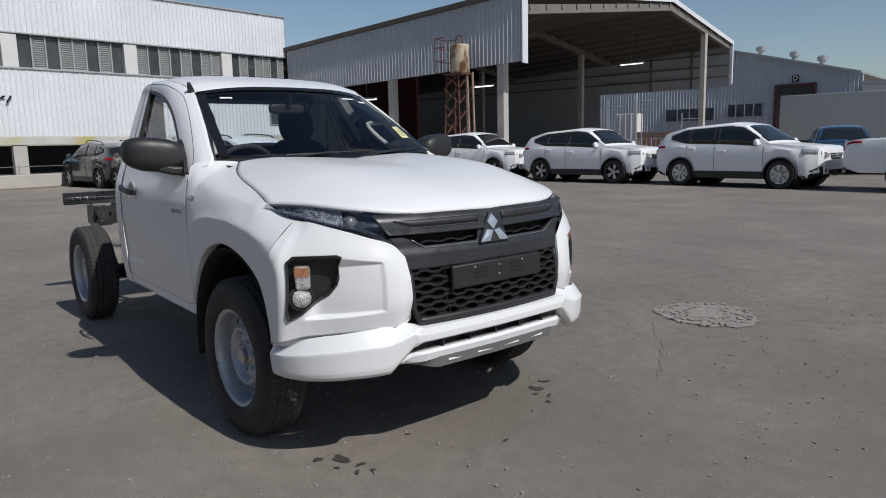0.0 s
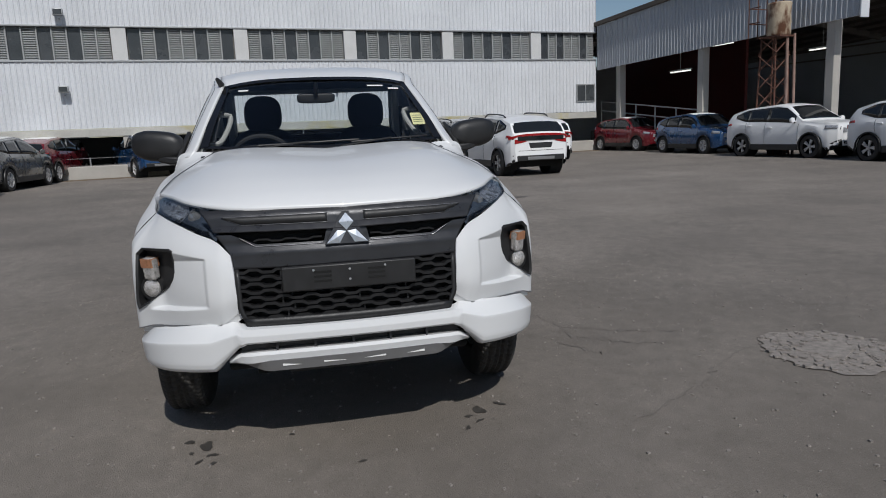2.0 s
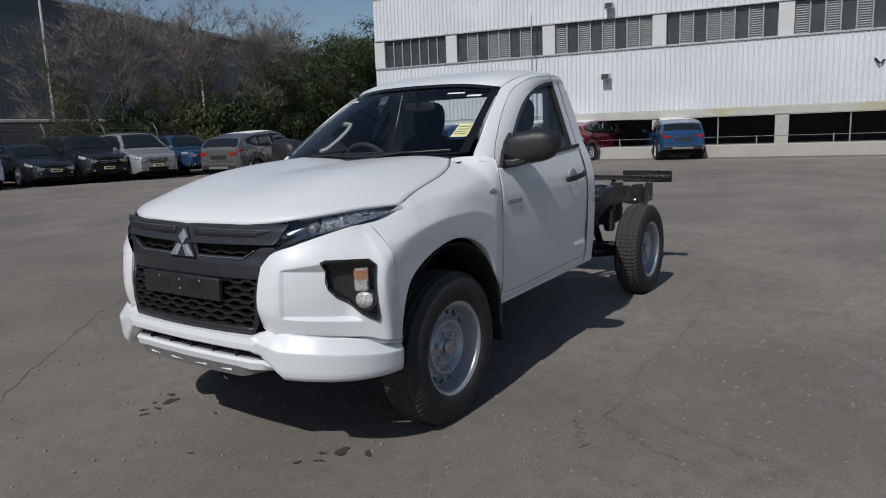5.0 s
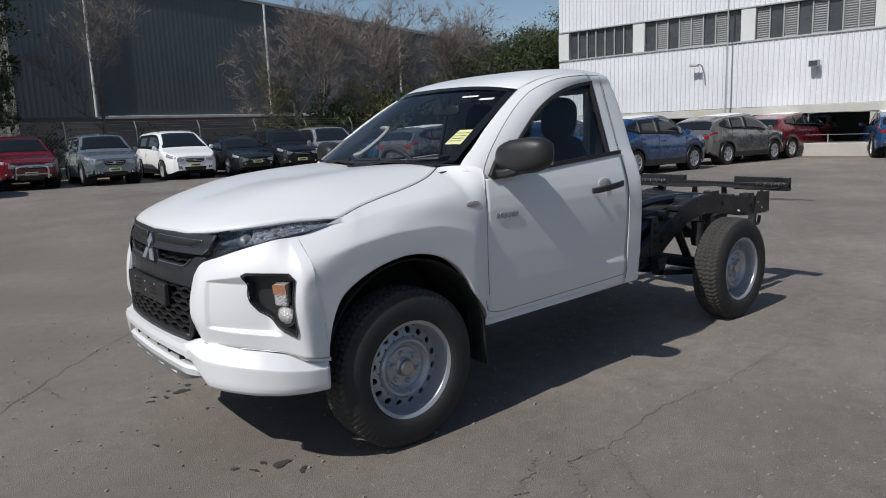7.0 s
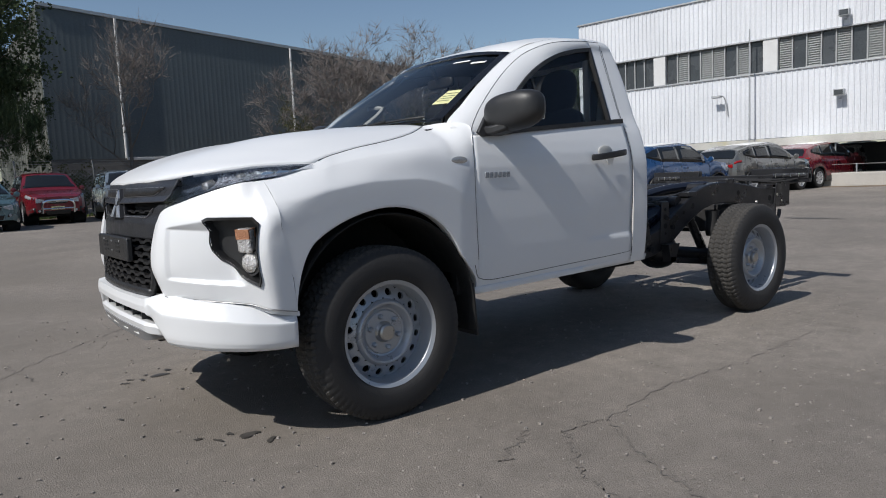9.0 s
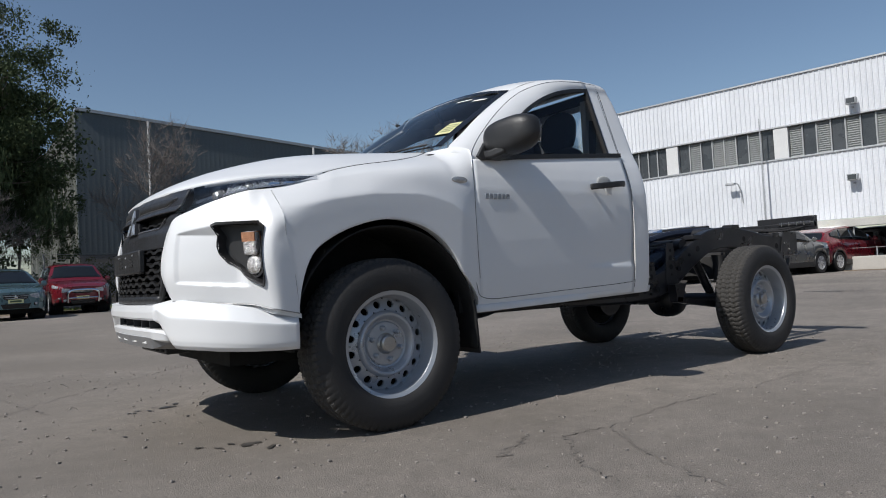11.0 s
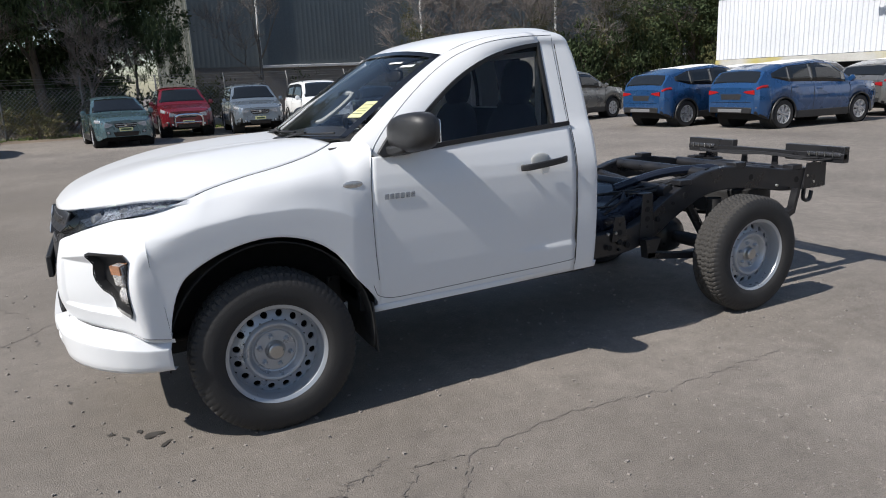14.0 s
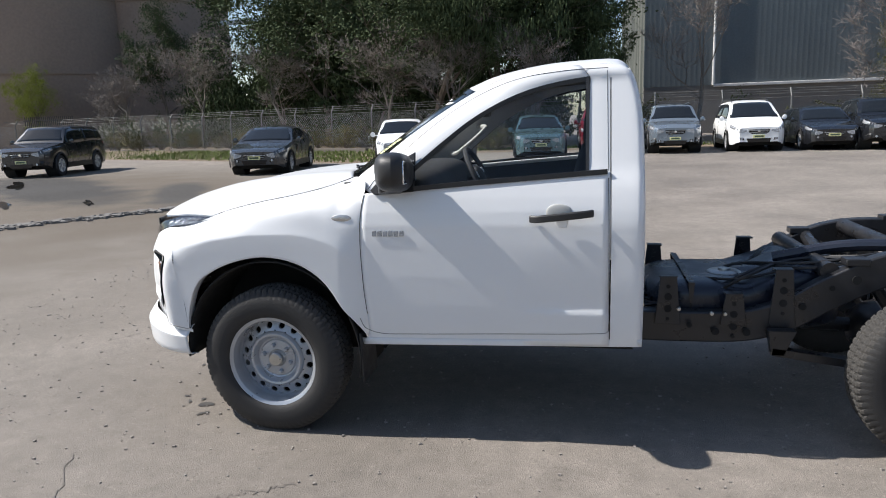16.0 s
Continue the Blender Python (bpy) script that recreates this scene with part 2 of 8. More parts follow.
M["container"] = mat("faded_container_paint", (0.40, 0.27, 0.22), 0.7, 0.1, 0.25, 0.8, 20, 0.002)
M["louvre"] = mat("grey_louvre", (0.30, 0.31, 0.31), 0.7, 0, 0.12, 3, 60)
M["win_dark"] = mat("dirty_dark_window", (0.05, 0.055, 0.06), 0.25, 0, 0.35, 1.2, 30, rvary=0.12)
# dark mesh tone; shade of the undercroft and a doorway is put into it
M["under"] = mat("undercroft_mesh_and_shade", (0.045, 0.045, 0.047), 0.9, 0, 0.3, 4, 60)
M["galv"] = mat("galvanised_steel", (0.42, 0.43, 0.44), 0.5, 0.6, 0.15, 8, 80)
M["red_wall"] = mat("dark_red_wall", (0.13, 0.025, 0.025), 0.8, 0, 0.25, 0.7, 20)
M["roof_metal"] = mat("old_roof_sheet", (0.10, 0.085, 0.07), 0.8, 0.1, 0.3, 0.8, 20)
M["bark"] = mat("bark", (0.13, 0.105, 0.085), 0.95, 0, 0.35, 4, 40, 0.01)
M["bark_pale"] = mat("pale_bark", (0.15, 0.13, 0.112), 0.9, 0, 0.3, 4, 40, 0.006)
M["leaf_dark"] = mat("dark_leaves", (0.055, 0.075, 0.035), 0.85, 0, 0.5, 0.6, 12, spec=0.15)
M["leaf_green"] = mat("green_leaves", (0.068, 0.086, 0.032), 0.85, 0, 0.5, 0.6, 12, spec=0.15)
M["leaf_lime"] = mat("yellow_green_leaves", (0.20, 0.22, 0.045), 0.85, 0, 0.4, 0.6, 12, spec=0.15)
M["leaf_olive"] = mat("olive_leaves", (0.095, 0.096, 0.042), 0.85, 0, 0.5, 0.6, 12, spec=0.15)
M["blossom"] = mat("cream_blossom", (0.62, 0.58, 0.48), 0.9, 0, 0.2, 2, 20)
M["weed"] = mat("dry_weeds", (0.17, 0.15, 0.075), 0.9, 0, 0.4, 1, 20, spec=0.15)
M["fence_grey"] = mat("weathered_fence_steel", (0.17, 0.17, 0.165), 0.7, 0.3, 0.2, 8, 80)
M["twig"] = mat("grey_brown_twigs", (0.20, 0.175, 0.16), 0.9, 0, 0.35, 1.0, 12)
M["silo"] = mat("brown_concrete_silo", (0.25, 0.19, 0.155), 0.9, 0, 0.15, 0.25, 5)
M["tube_light"] = emit("tube_light", (1, 0.97, 0.9), 1.3)


# ---- mesh helpers ----
def spline(points, n):
    """n points along a smooth curve through the given ones."""
    p = np.asarray(points, float)
    if len(p) == 2:
        return p[0] + (p[1] - p[0]) * np.linspace(0, 1, n)[:, None]
    d = np.r_[0, np.cumsum(np.maximum(np.linalg.norm(np.diff(p, axis=0), axis=1), 1e-6) ** 0.7)]
    tan = np.zeros_like(p)
    for i in range(len(p)):
        a, b = max(i - 1, 0), min(i + 1, len(p) - 1)
        tan[i] = (p[b] - p[a]) / (d[b] - d[a])
    out = []
    for u in np.linspace(0, d[-1], n):
        i = min(int(np.searchsorted(d, u, "right")) - 1, len(p) - 2)
        h = d[i + 1] - d[i]
        s = (u - d[i]) / h
        out.append((2 * s**3 - 3 * s**2 + 1) * p[i] + (s**3 - 2 * s**2 + s) * h * tan[i] + (-2 * s**3 + 3 * s**2) * p[i + 1] + (s**3 - s**2) * h * tan[i + 1])
    return np.array(out)


def skin(curves, nu, nv):
    """A grid of nv x nu points through the given curves."""
    rows = np.array([spline(c, nu) for c in curves])
    return np.stack([spline(rows[:, k], nv) for k in range(nu)], 1)


class Geo:
    """Gathers vertices and faces of one mesh."""

    def __init__(self):
        self.v, self.f = [], []

    def grid(self, g, wrap=False):
        g = np.asarray(g, float)
        a, b, o = g.shape[0], g.shape[1], len(self.v)
        self.v += g.reshape(-1, 3).tolist()
        for i in range(a - 1):
            for j in range(b if wrap else b - 1):
                k = (j + 1) % b
                self.f.append((o + i * b + j, o + i * b + k, o + (i + 1) * b + k, o + (i + 1) * b + j))
        return self

    def poly(self, pts):
        o = len(self.v)
        self.v += [tuple(map(float, p)) for p in pts]
        self.f.append(tuple(range(o, o + len(pts))))
        return self

    def box(self, x0, x1, y0, y1, z0, z1, m=None):
        o = len(self.v)
        for x in (x0, x1):
            for y in (y0, y1):
                for z in (z0, z1):
                    p = Vector((x, y, z))
                    self.v.append(tuple(m @ p if m else p))
        self.f += [tuple(o + k for k in q) for q in ((0, 1, 3, 2), (4, 6, 7, 5), (0, 4, 5, 1), (2, 3, 7, 6), (0, 2, 6, 4), (1, 5, 7, 3))]
        return self

    def prism(self, pts, off):
        """The flat outline pts drawn out by the vector off."""
        o, n = len(self.v), len(pts)
        p = np.asarray(pts, float)
        self.v += p.tolist() + (p + np.asarray(off, float)).tolist()
        self.f.append(tuple(range(o, o + n)))
        self.f.append(tuple(range(o + 2 * n - 1, o + n - 1, -1)))
        self.f += [(o + i, o + (i + 1) % n, o + n + (i + 1) % n, o + n + i) for i in range(n)]
        return self

    def tube(self, path, r, seg=8, caps=True):
        """A round bar along path; r is one radius or one for each point."""
        path = np.asarray(path, float)
        r = np.broadcast_to(np.asarray(r, float), (len(path),))
        t = np.gradient(path, axis=0)
        t /= np.linalg.norm(t, axis=1)[:, None] + 1e-9
        up = np.array((0, 0, 1.0)) if abs(t[0][2]) < 0.9 else np.array((1.0, 0, 0))
        rings = []
        for p, d, q in zip(path, t, r):
            a = np.cross(d, up)
            a /= np.linalg.norm(a) + 1e-9
            b = np.cross(a, d)
            up = b
            w = np.linspace(0, 2 * np.pi, seg, endpoint=False)
            rings.append(p + q * (np.cos(w)[:, None] * a + np.sin(w)[:, None] * b))
        o = len(self.v)
        self.grid(rings, True)
        if caps:
            self.f.append(tuple(range(o, o + seg)))
            self.f.append(tuple(range(o + (len(path) - 1) * seg, o + len(path) * seg)))
        return self

    def bar(self, path, wide, high):
        """A square bar along path: wide across, high upwards."""
        path = np.asarray(path, float)
        t = np.gradient(path, axis=0)
        t /= np.linalg.norm(t, axis=1)[:, None] + 1e-9
        rings = []
        for p, d in zip(path, t):
            a = np.cross(d, (0, 0, 1.0))
            a /= np.linalg.norm(a) + 1e-9
            b = np.cross(a, d)
            rings.append([p + sa * wide / 2 * a + sb * high / 2 * b for sa, sb in ((-1, -1), (1, -1), (1, 1), (-1, 1))])
        o, n = len(self.v), len(path)
        self.grid(rings, True)
        self.f += [(o, o + 1, o + 2, o + 3), (o + 4 * n - 4, o + 4 * n - 3, o + 4 * n - 2, o + 4 * n - 1)]
        return self

    def lathe(self, profile, seg=48, axis="y", centre=(0, 0, 0)):
        """profile: rows of (radius, along)."""
        w = np.linspace(0, 2 * np.pi, seg, endpoint=False)
        rings = []
        for r, h in profile:
            c, s, k = r * np.cos(w), r * np.sin(w), np.full(seg, float(h))
            rings.append(np.stack({"y": (c, k, s), "z": (c, s, k), "x": (k, c, s)}[axis], 1) + np.asarray(centre, float))
        return self.grid(rings, True)

    def move(self, m):
        self.v = [tuple(m @ Vector(p)) for p in self.v]
        return self

    def mirrored(self):
        g = Geo()
        g.v = [(x, -y, z) for x, y, z in self.v]
        g.f = [tuple(reversed(f)) for f in self.f]
        return g

    def add(self, other):
        o = len(self.v)
        self.v += other.v
        self.f += [tuple(o + k for k in f) for f in other.f]
        return self


def mesh_of(name, geo, material, sharp=35.0, weld=False):
    me = bpy.data.meshes.new(name)
    me.from_pydata(geo.v, [], geo.f)
    bm = bmesh.new()
    bm.from_mesh(me)
    if weld:
        bmesh.ops.remove_doubles(bm, verts=bm.verts, dist=0.0004)
    bmesh.ops.recalc_face_normals(bm, faces=bm.faces)
    bm.to_mesh(me)
    bm.free()
    me.materials.append(material)
    me.shade_smooth()
    me.set_sharp_from_angle(angle=radians(sharp))
    return me


def part(name, geo, material, parent=None, label="", bevel=0.0, thick=0.0, sharp=35.0, weld=False):
    ob = new(name, mesh_of(name, geo, material, sharp, weld))
    if parent:
        ob.parent = parent
    if thick:
        mod = ob.modifiers.new("thickness", "SOLIDIFY")
        mod.thickness, mod.offset = thick, -1
    if bevel:
        mod = ob.modifiers.new("edges", "BEVEL")
        mod.width, mod.segments, mod.limit_method, mod.angle_limit = bevel, 2, "ANGLE", radians(35)
    return tagged(ob, label)


def thing(name, label, category, group="", kind="", at=None):
    ob = new(name)
    ob.empty_display_size = 0.2
    if at is not None:
        ob.matrix_world = at
    return tagged(ob, label, category, group, kind)


def solid(name, geo, material, label, category, kind="", group="", **more):
    """A thing that is one mesh."""
    return tagged(part(name, geo, material, **more), label, category, group, kind)


# ---- setting: ground ----
g = Geo()
n = 60
ax = np.sign(np.linspace(-1, 1, n)) * np.abs(np.linspace(-1, 1, n)) ** 3 * 1500
g.grid([[(x, y, -0.012 if abs(x) > 60 or abs(y) > 60 else 0.0) for y in ax] for x in ax])
ground = solid("ground", g, M["asphalt"], "wide worn grey-brown asphalt yard", "ground", "structure")


def blot(name, cx, cy, rx, ry, seed, z=0.004, turn=0.0, rough=0.35, n=28):
    """A thin irregular patch on the ground."""
    r = random.Random(seed)
    pts = []
    ph = [r.uniform(0, 6.28) for _ in range(4)]
    for k in range(n):
        a = 2 * math.pi * k / n
        s = 1 + rough * sum(math.sin((i + 2) * a + ph[i]) / (i + 1.5) for i in range(4)) + r.uniform(-0.08, 0.08)
        x, y = rx * s * math.cos(a), ry * s * math.sin(a)
        pts.append((cx + x * math.cos(turn) - y * math.sin(turn), cy + x * math.sin(turn) + y * math.cos(turn), z))
    return Geo().poly(pts)


for k, (x, y, rx, ry) in enumerate([(0.545, 0.585, 0.05, 0.022), (0.50, 0.70, 0.03, 0.014), (0.60, 0.52, 0.018, 0.012), (0.66, 0.56, 0.02, 0.01), (0.72, 0.49, 0.015, 0.012), (0.565, -0.643, 0.05, 0.024),
                                    (0.50, -0.72, 0.026, 0.014), (0.66, -0.61, 0.02, 0.014), (0.71, -0.66, 0.018, 0.01), (0.74, -0.60, 0.015, 0.012), (0.62, -0.7, 0.014, 0.008), (0.55, -0.28, 0.012, 0.01), (0.9, 0.0, 0.016, 0.01)]):
    solid("oil_stain", blot("s", x, y, rx, ry, k, turn=k * 0.7), M["stain"], "small dark fluid drip mark on the asphalt", "stain", "structure", "drip marks by the bumper")
for k, (x, y, rx, ry) in enumerate([(-8.95, 3.75, 0.10, 0.42), (-10.8, -2.5, 0.12, 0.5)]):
    solid("dark_stain", blot("s", x, y, rx, ry, 40 + k), M["stain"], "old dark stain on the asphalt", "stain", "structure", "old stains")


def crack(pts, seed, wide=0.0055):
    r = random.Random(seed)
    p = spline([(x, y, 0.003) for x, y in pts], len(pts) * 14)
    p[:, :2] += np.array([[r.gauss(0, 0.012), r.gauss(0, 0.012)] for _ in p])
    t = np.gradient(p, axis=0)
    side = np.stack([-t[:, 1], t[:, 0], 0 * t[:, 0]], 1)
    side /= np.linalg.norm(side, axis=1)[:, None]
    w = np.array([[wide * r.uniform(0.15, 0.7)] for _ in p])
    return Geo().grid(np.stack([p - side * w, p + side * w], 1))


CRACKS = [[(-2.6, 1.35), (-1.83, 1.40), (-1.2, 1.38), (-0.61, 1.46)], [(-0.61, 1.46), (-0.5, 1.65), (-0.37, 1.87), (-0.25, 2.2)], [(-0.61, 1.46), (-0.39, 1.45), (-0.27, 1.6), (-0.16, 1.73), (-0.1, 1.95)], [(-0.3, 1.32), (-0.15, 1.42), (-0.03, 1.5)],
          [(1.9, -0.4), (1.2, -1.3), (0.5, -2.1), (-1.0, -3.4), (-3, -4.2)], [(0.9, 1.2), (0.55, 1.75), (0.2, 2.2), (-0.2, 3.2), (-1.2, 4.2)], [(0.8, 2.9), (1.3, 3.3), (1.5, 4.2), (2.1, 5)],
          [(2.6, -2.0), (4.0, -3.6), (6.0, -4.4)], [(3.2, -3.2), (5.0, -5.6), (7.5, -6.2), (9.5, -6.0)], [(0.3, 3.2), (0.0, 4.6), (-1.2, 6.0)], [(-4.4, 2.4), (-5.5, 3.6), (-7.5, 3.8)], [(1.1, -1.0), (1.35, -2.0), (2.4, -3.0)]]
for k, c in enumerate(CRACKS):
    solid("crack", crack(c, k), M["crack"], "thin wandering crack in the asphalt", "crack", "structure", "asphalt cracks")

# concrete patch round the drain
drain = thing("drain_cover", "rough concrete patch round a square drain cover", "drain", kind="structure")
part("concrete_surround", blot("p", 0.33, 2.68, 0.36, 0.36, 5, 0.006, 0.7, 0.10, 36), M["patch"], drain, "crumbling pale concrete")
m45 = pose(0.33, 2.68, 0, 0, 0, 35)
part("cover", Geo().box(-0.12, 0.12, -0.12, 0.12, 0.0, 0.012, m45), M["patch"], drain, "square steel and concrete lid", bevel=0.004)
rr = random.Random(9)
gg = Geo()
for _ in range(170):
    a, d = rr.uniform(0, 6.28), 0.36 * math.sqrt(rr.uniform(0.12, 1))
    s = rr.uniform(0.006, 0.018)
    gg.box(-s, s, -s * 0.8, s * 0.8, 0, s * 0.7, pose(0.33 + d * math.cos(a), 2.68 + d * math.sin(a), 0.004, 0, 0, rr.uniform(0, 360)))
tagged(part("gravel", gg, M["patch"], drain, "loose aggregate"), kind="stuff")

# loose grit on the yard near the truck
gg = Geo()
for _ in range(5200):
    x, y = rr.uniform(-4, 3.5), rr.uniform(-3, 4)
    s = 0.0016 + 0.006 * rr.random() ** 3
    gg.box(-s, s, -s * 0.8, s * 0.8, 0, s, pose(x, y, 0, 0, 0, rr.uniform(0, 360)))
solid("grit", gg, M["patch"], "loose grit scattered on the asphalt", "grit", "stuff")

# damp low corner with a puddle
for k, (x, y, rx, ry) in enumerate(((10.6, -8.7, 0.7, 0.12), (14.6, -13.4, 1.6, 0.2), (8.8, -9.0, 0.6, 0.08))):
    solid("puddle", blot("d", x, y, rx, ry, 8 + k, 0.012, -0.80, 0.4, 50), M["water"], "shallow puddle on the damp asphalt", "puddle", "structure", "puddles")
# broken edge of the asphalt beside the mud
edge_line = spline([(8.6, -4.6, 0), (7.7, -5.6, 0), (7.0, -6.6, 0), (6.3, -7.5, 0), (5.3, -9.0, 0)], 60)
gg = Geo()
er = random.Random(31)
for p in edge_line:
    for _ in range(7):
        q = p + np.array((er.gauss(0, 0.10), er.gauss(0, 0.10), 0))
        w_ = er.uniform(0.02, 0.09)
        gg.box(-w_, w_, -w_ * 0.7, w_ * 0.7, 0, er.uniform(0.012, 0.045), pose(q[0], q[1], 0.0, er.uniform(-8, 8), er.uniform(-8, 8), er.uniform(0, 360)))
tagged(solid("broken_asphalt", gg, M["concrete_dark"], "crumbled edge of broken asphalt beside the mud", "rubble", "stuff"), kind="stuff")
solid("broken_edge", crack([(8.6, -4.5), (7.6, -5.6), (6.95, -6.6), (6.2, -7.5), (5.2, -9.0)], 77, 0.07), M["wet"], "dark broken lip of the asphalt", "crack", "structure")

# ---- setting: white factory ----
FD, FN, FC = Vector((-0.1628, 0.9867, 0)), Vector((0.9867, 0.1628, 0)), -26.61


FM = Matrix(((FN.x, FD.x, 0, 0), (FN.y, FD.y, 0, 0), (0, 0, 1, 0), (0, 0, 0, 1)))  # local x = out, y = along the front


def ribbed(s0, s1, z0, z1, pitch=0.19, deep=0.028, base=0.0, back=0.06):
    """Ribbed sheet in the plane local x = base, seen from +x."""
    prof = []
    k, s = 0, s0
    while s < s1 - 1e-6:
        prof += [(base, s), (base, min(s + pitch * 0.62, s1)), (base + deep, min(s + pitch * 0.72, s1)), (base + deep, min(s + pitch * 0.9, s1))]
        s += pitch
    prof.append((base, s1))
    gg = Geo().grid([[(x, y, z) for x, y in prof] for z in (z0, z1)])
    gg.box(base - back, base - 0.004, s0, s1, z0, z1)
    return gg


factory = thing("factory_building", "long white ribbed-metal factory with a band of louvred windows", "building", at=FM)
S0, S1, TOP = -15.0, 19.5, 7.62
part("wall_upper", ribbed(S0, S1, 5.72, TOP, base=FC), M["fac_white"], factory, "white ribbed metal sheet")
part("wall_lower", ribbed(S0, S1, 1.92, 4.42, base=FC), M["fac_white"], factory, "white ribbed metal sheet")
# the shade behind the panes is put into this strip's dark colour
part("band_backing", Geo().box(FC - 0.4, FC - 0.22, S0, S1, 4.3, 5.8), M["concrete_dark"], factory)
part("sill_ledge", Geo().box(FC - 0.25, FC + 0.06, S0, S1, 4.40, 4.47), M["galv"], factory, "thin metal ledge", bevel=0.01)
part("head_ledge", Geo().box(FC - 0.25, FC + 0.06, S0, S1, 5.68, 5.74), M["galv"], factory, bevel=0.01)
part("parapet_cap", Geo().box(FC - 0.3, FC + 0.07, S0 - 0.05, S1, TOP, TOP + 0.07), M["galv"], factory, "thin roof edge trim", bevel=0.01)
part("base_beam", Geo().box(FC - 0.3, FC + 0.05, S0, S1, 1.60, 1.90), M["moss_concrete"], factory, "concrete beam with yellow lichen stains", bevel=0.015)
part("roof", Geo().prism([(FC - 0.3, S0, TOP - 0.05), (FC - 30, S0, TOP + 1.2), (FC - 30, S0, TOP + 1.0), (FC - 0.3, S0, TOP - 0.2)], (0, S1 - S0 + 0.0, 0)), M["fac_white"], factory)
part("end_wall", Geo().prism([(FC - 0.06, S0 + 0.02, 1.6), (FC - 30, S0 + 0.02, 1.6), (FC - 30, S0 + 0.02, TOP), (FC - 0.06, S0 + 0.02, TOP)], (0, 0.1, 0)), M["fac_white"], factory)
# back and floor carry the undercroft's shade in their dark colours
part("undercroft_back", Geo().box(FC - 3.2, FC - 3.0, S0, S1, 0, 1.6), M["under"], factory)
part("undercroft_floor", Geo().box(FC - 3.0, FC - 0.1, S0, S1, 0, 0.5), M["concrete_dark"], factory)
bay = 4.53
centres = [-6.5 + bay * k for k in range(-1, 6)]
for c in centres + [S0 + 0.25]:
    part("pillar", Geo().box(FC - 0.22, FC + 0.02, c - 0.27, c + 0.27, 4.47, 5.68), M["pillar"], factory, "pale painted concrete pillar", bevel=0.012)
    part("column", Geo().box(FC - 0.25, FC + 0.01, c - 0.24, c + 0.24, 0, 1.60), M["concrete"], factory, "concrete undercroft column", bevel=0.015)
# window bays between the pillars: panes and louvres in turn
edges = [S0 + 0.25] + centres + [S1]
for k, (a, b) in enumerate(zip(edges, edges[1:])):
    lo, hi = a + 0.28, b - (0.28 if k < len(edges) - 2 else 0.05)
    wv = thing("window_%d" % (k + 1), "band of dark dirty panes and grey louvres in the factory wall", "window", "factory window bays", "structure", FM)
    cells = 8 if hi - lo > 3.2 else 7
    w = (hi - lo) / cells
    for j in range(cells):
        y0, y1 = lo + j * w + 0.03, lo + (j + 1) * w - 0.03
        kind = ("dLdLLdLd" if k % 2 else "LdLdLdLL")[j]
        if k == 0:
            kind = "d" if j % 2 == 0 or j < 6 else "L"
        if kind == "d":
            part("pane", Geo().box(FC - 0.16, FC - 0.13, y0, y1, 4.48, 5.67), M["win_dark"], wv, "dirty dark pane")
        else:
            gg = Geo()
            for q in range(14):
                z = 4.49 + q * 0.084
                gg.prism([(FC - 0.08, y0, z), (FC - 0.16, y0, z + 0.082), (FC - 0.165, y0, z + 0.075), (FC - 0.085, y0, z - 0.007)], (0, y1 - y0, 0))
            part("louvre", gg, M["louvre"], wv, "slatted grey louvre")
        if j:
            part("mullion", Geo().box(FC - 0.18, FC - 0.05, y0 - 0.055, y0 - 0.005, 4.47, 5.68), M["louvre"], wv)
# undercroft rail, kerb wall and its openings
kerb = thing("kerb_wall", "low concrete retaining kerb along the factory", "kerb", kind="structure", at=FM)
part("kerb_block", Geo().box(FC + 0.05, FC + 0.40, S0, S1, 0, 0.50), M["concrete"], kerb, bevel=0.03)
part("dirt_strip", Geo().box(FC + 0.40, FC + 0.95, S0, S1, 0, 0.02), M["dirt"], kerb, "strip of dirt along the kerb")
rail = thing("handrail", "thin grey pipe rail along the kerb", "rail", at=FM)
part("top_rail", Geo().tube([(FC + 0.35, -6.0, 0.80), (FC + 0.35, 12.0, 0.80)], 0.012), M["fence_grey"], rail)
for q in range(8):
    part("post", Geo().tube([(FC + 0.35, -6 + q * 2.57, 0.50), (FC + 0.35, -6 + q * 2.57, 0.83)], 0.025), M["galv"], rail)
for c in centres[:6]:
    part("mesh_post", Geo().tube([(FC - 0.1, c + 2.27, 0.4), (FC - 0.1, c + 2.27, 1.6)], 0.03), M["galv"], factory)
# small fittings on the wall
swin = thing("window_20", "small dark window near the corner of the factory", "window", kind="structure", at=FM)
part("pane", Geo().box(FC + 0.03, FC + 0.04, 18.4, 19.35, 2.45, 3.2), M["win_dark"], swin)
for y0, y1, z0, z1 in ((18.34, 18.4, 2.4, 3.26), (19.35, 19.41, 2.4, 3.26), (18.4, 19.35, 2.4, 2.45), (18.4, 19.35, 3.2, 3.26), (18.85, 18.89, 2.45, 3.2)):
    part("frame", Geo().box(FC + 0.03, FC + 0.06, y0, y1, z0, z1), M["galv"], swin)


def flood(s, z):
    f = thing("flood_light", "dark wall-mounted flood light on the factory", "lamp", "factory flood lights", at=FM)
    part("bracket", Geo().tube([(FC + 0.03, s, z - 0.2), (FC + 0.25, s, z - 0.22)], 0.025), M["galv"], f)
    part("housing", Geo().box(FC + 0.15, FC + 0.42, s - 0.17, s + 0.17, z - 0.12, z + 0.12), M["galv"], f, bevel=0.02)
    part("lens", Geo().box(FC + 0.42, FC + 0.425, s - 0.14, s + 0.14, z - 0.09, z + 0.09), M["win_dark"], f)


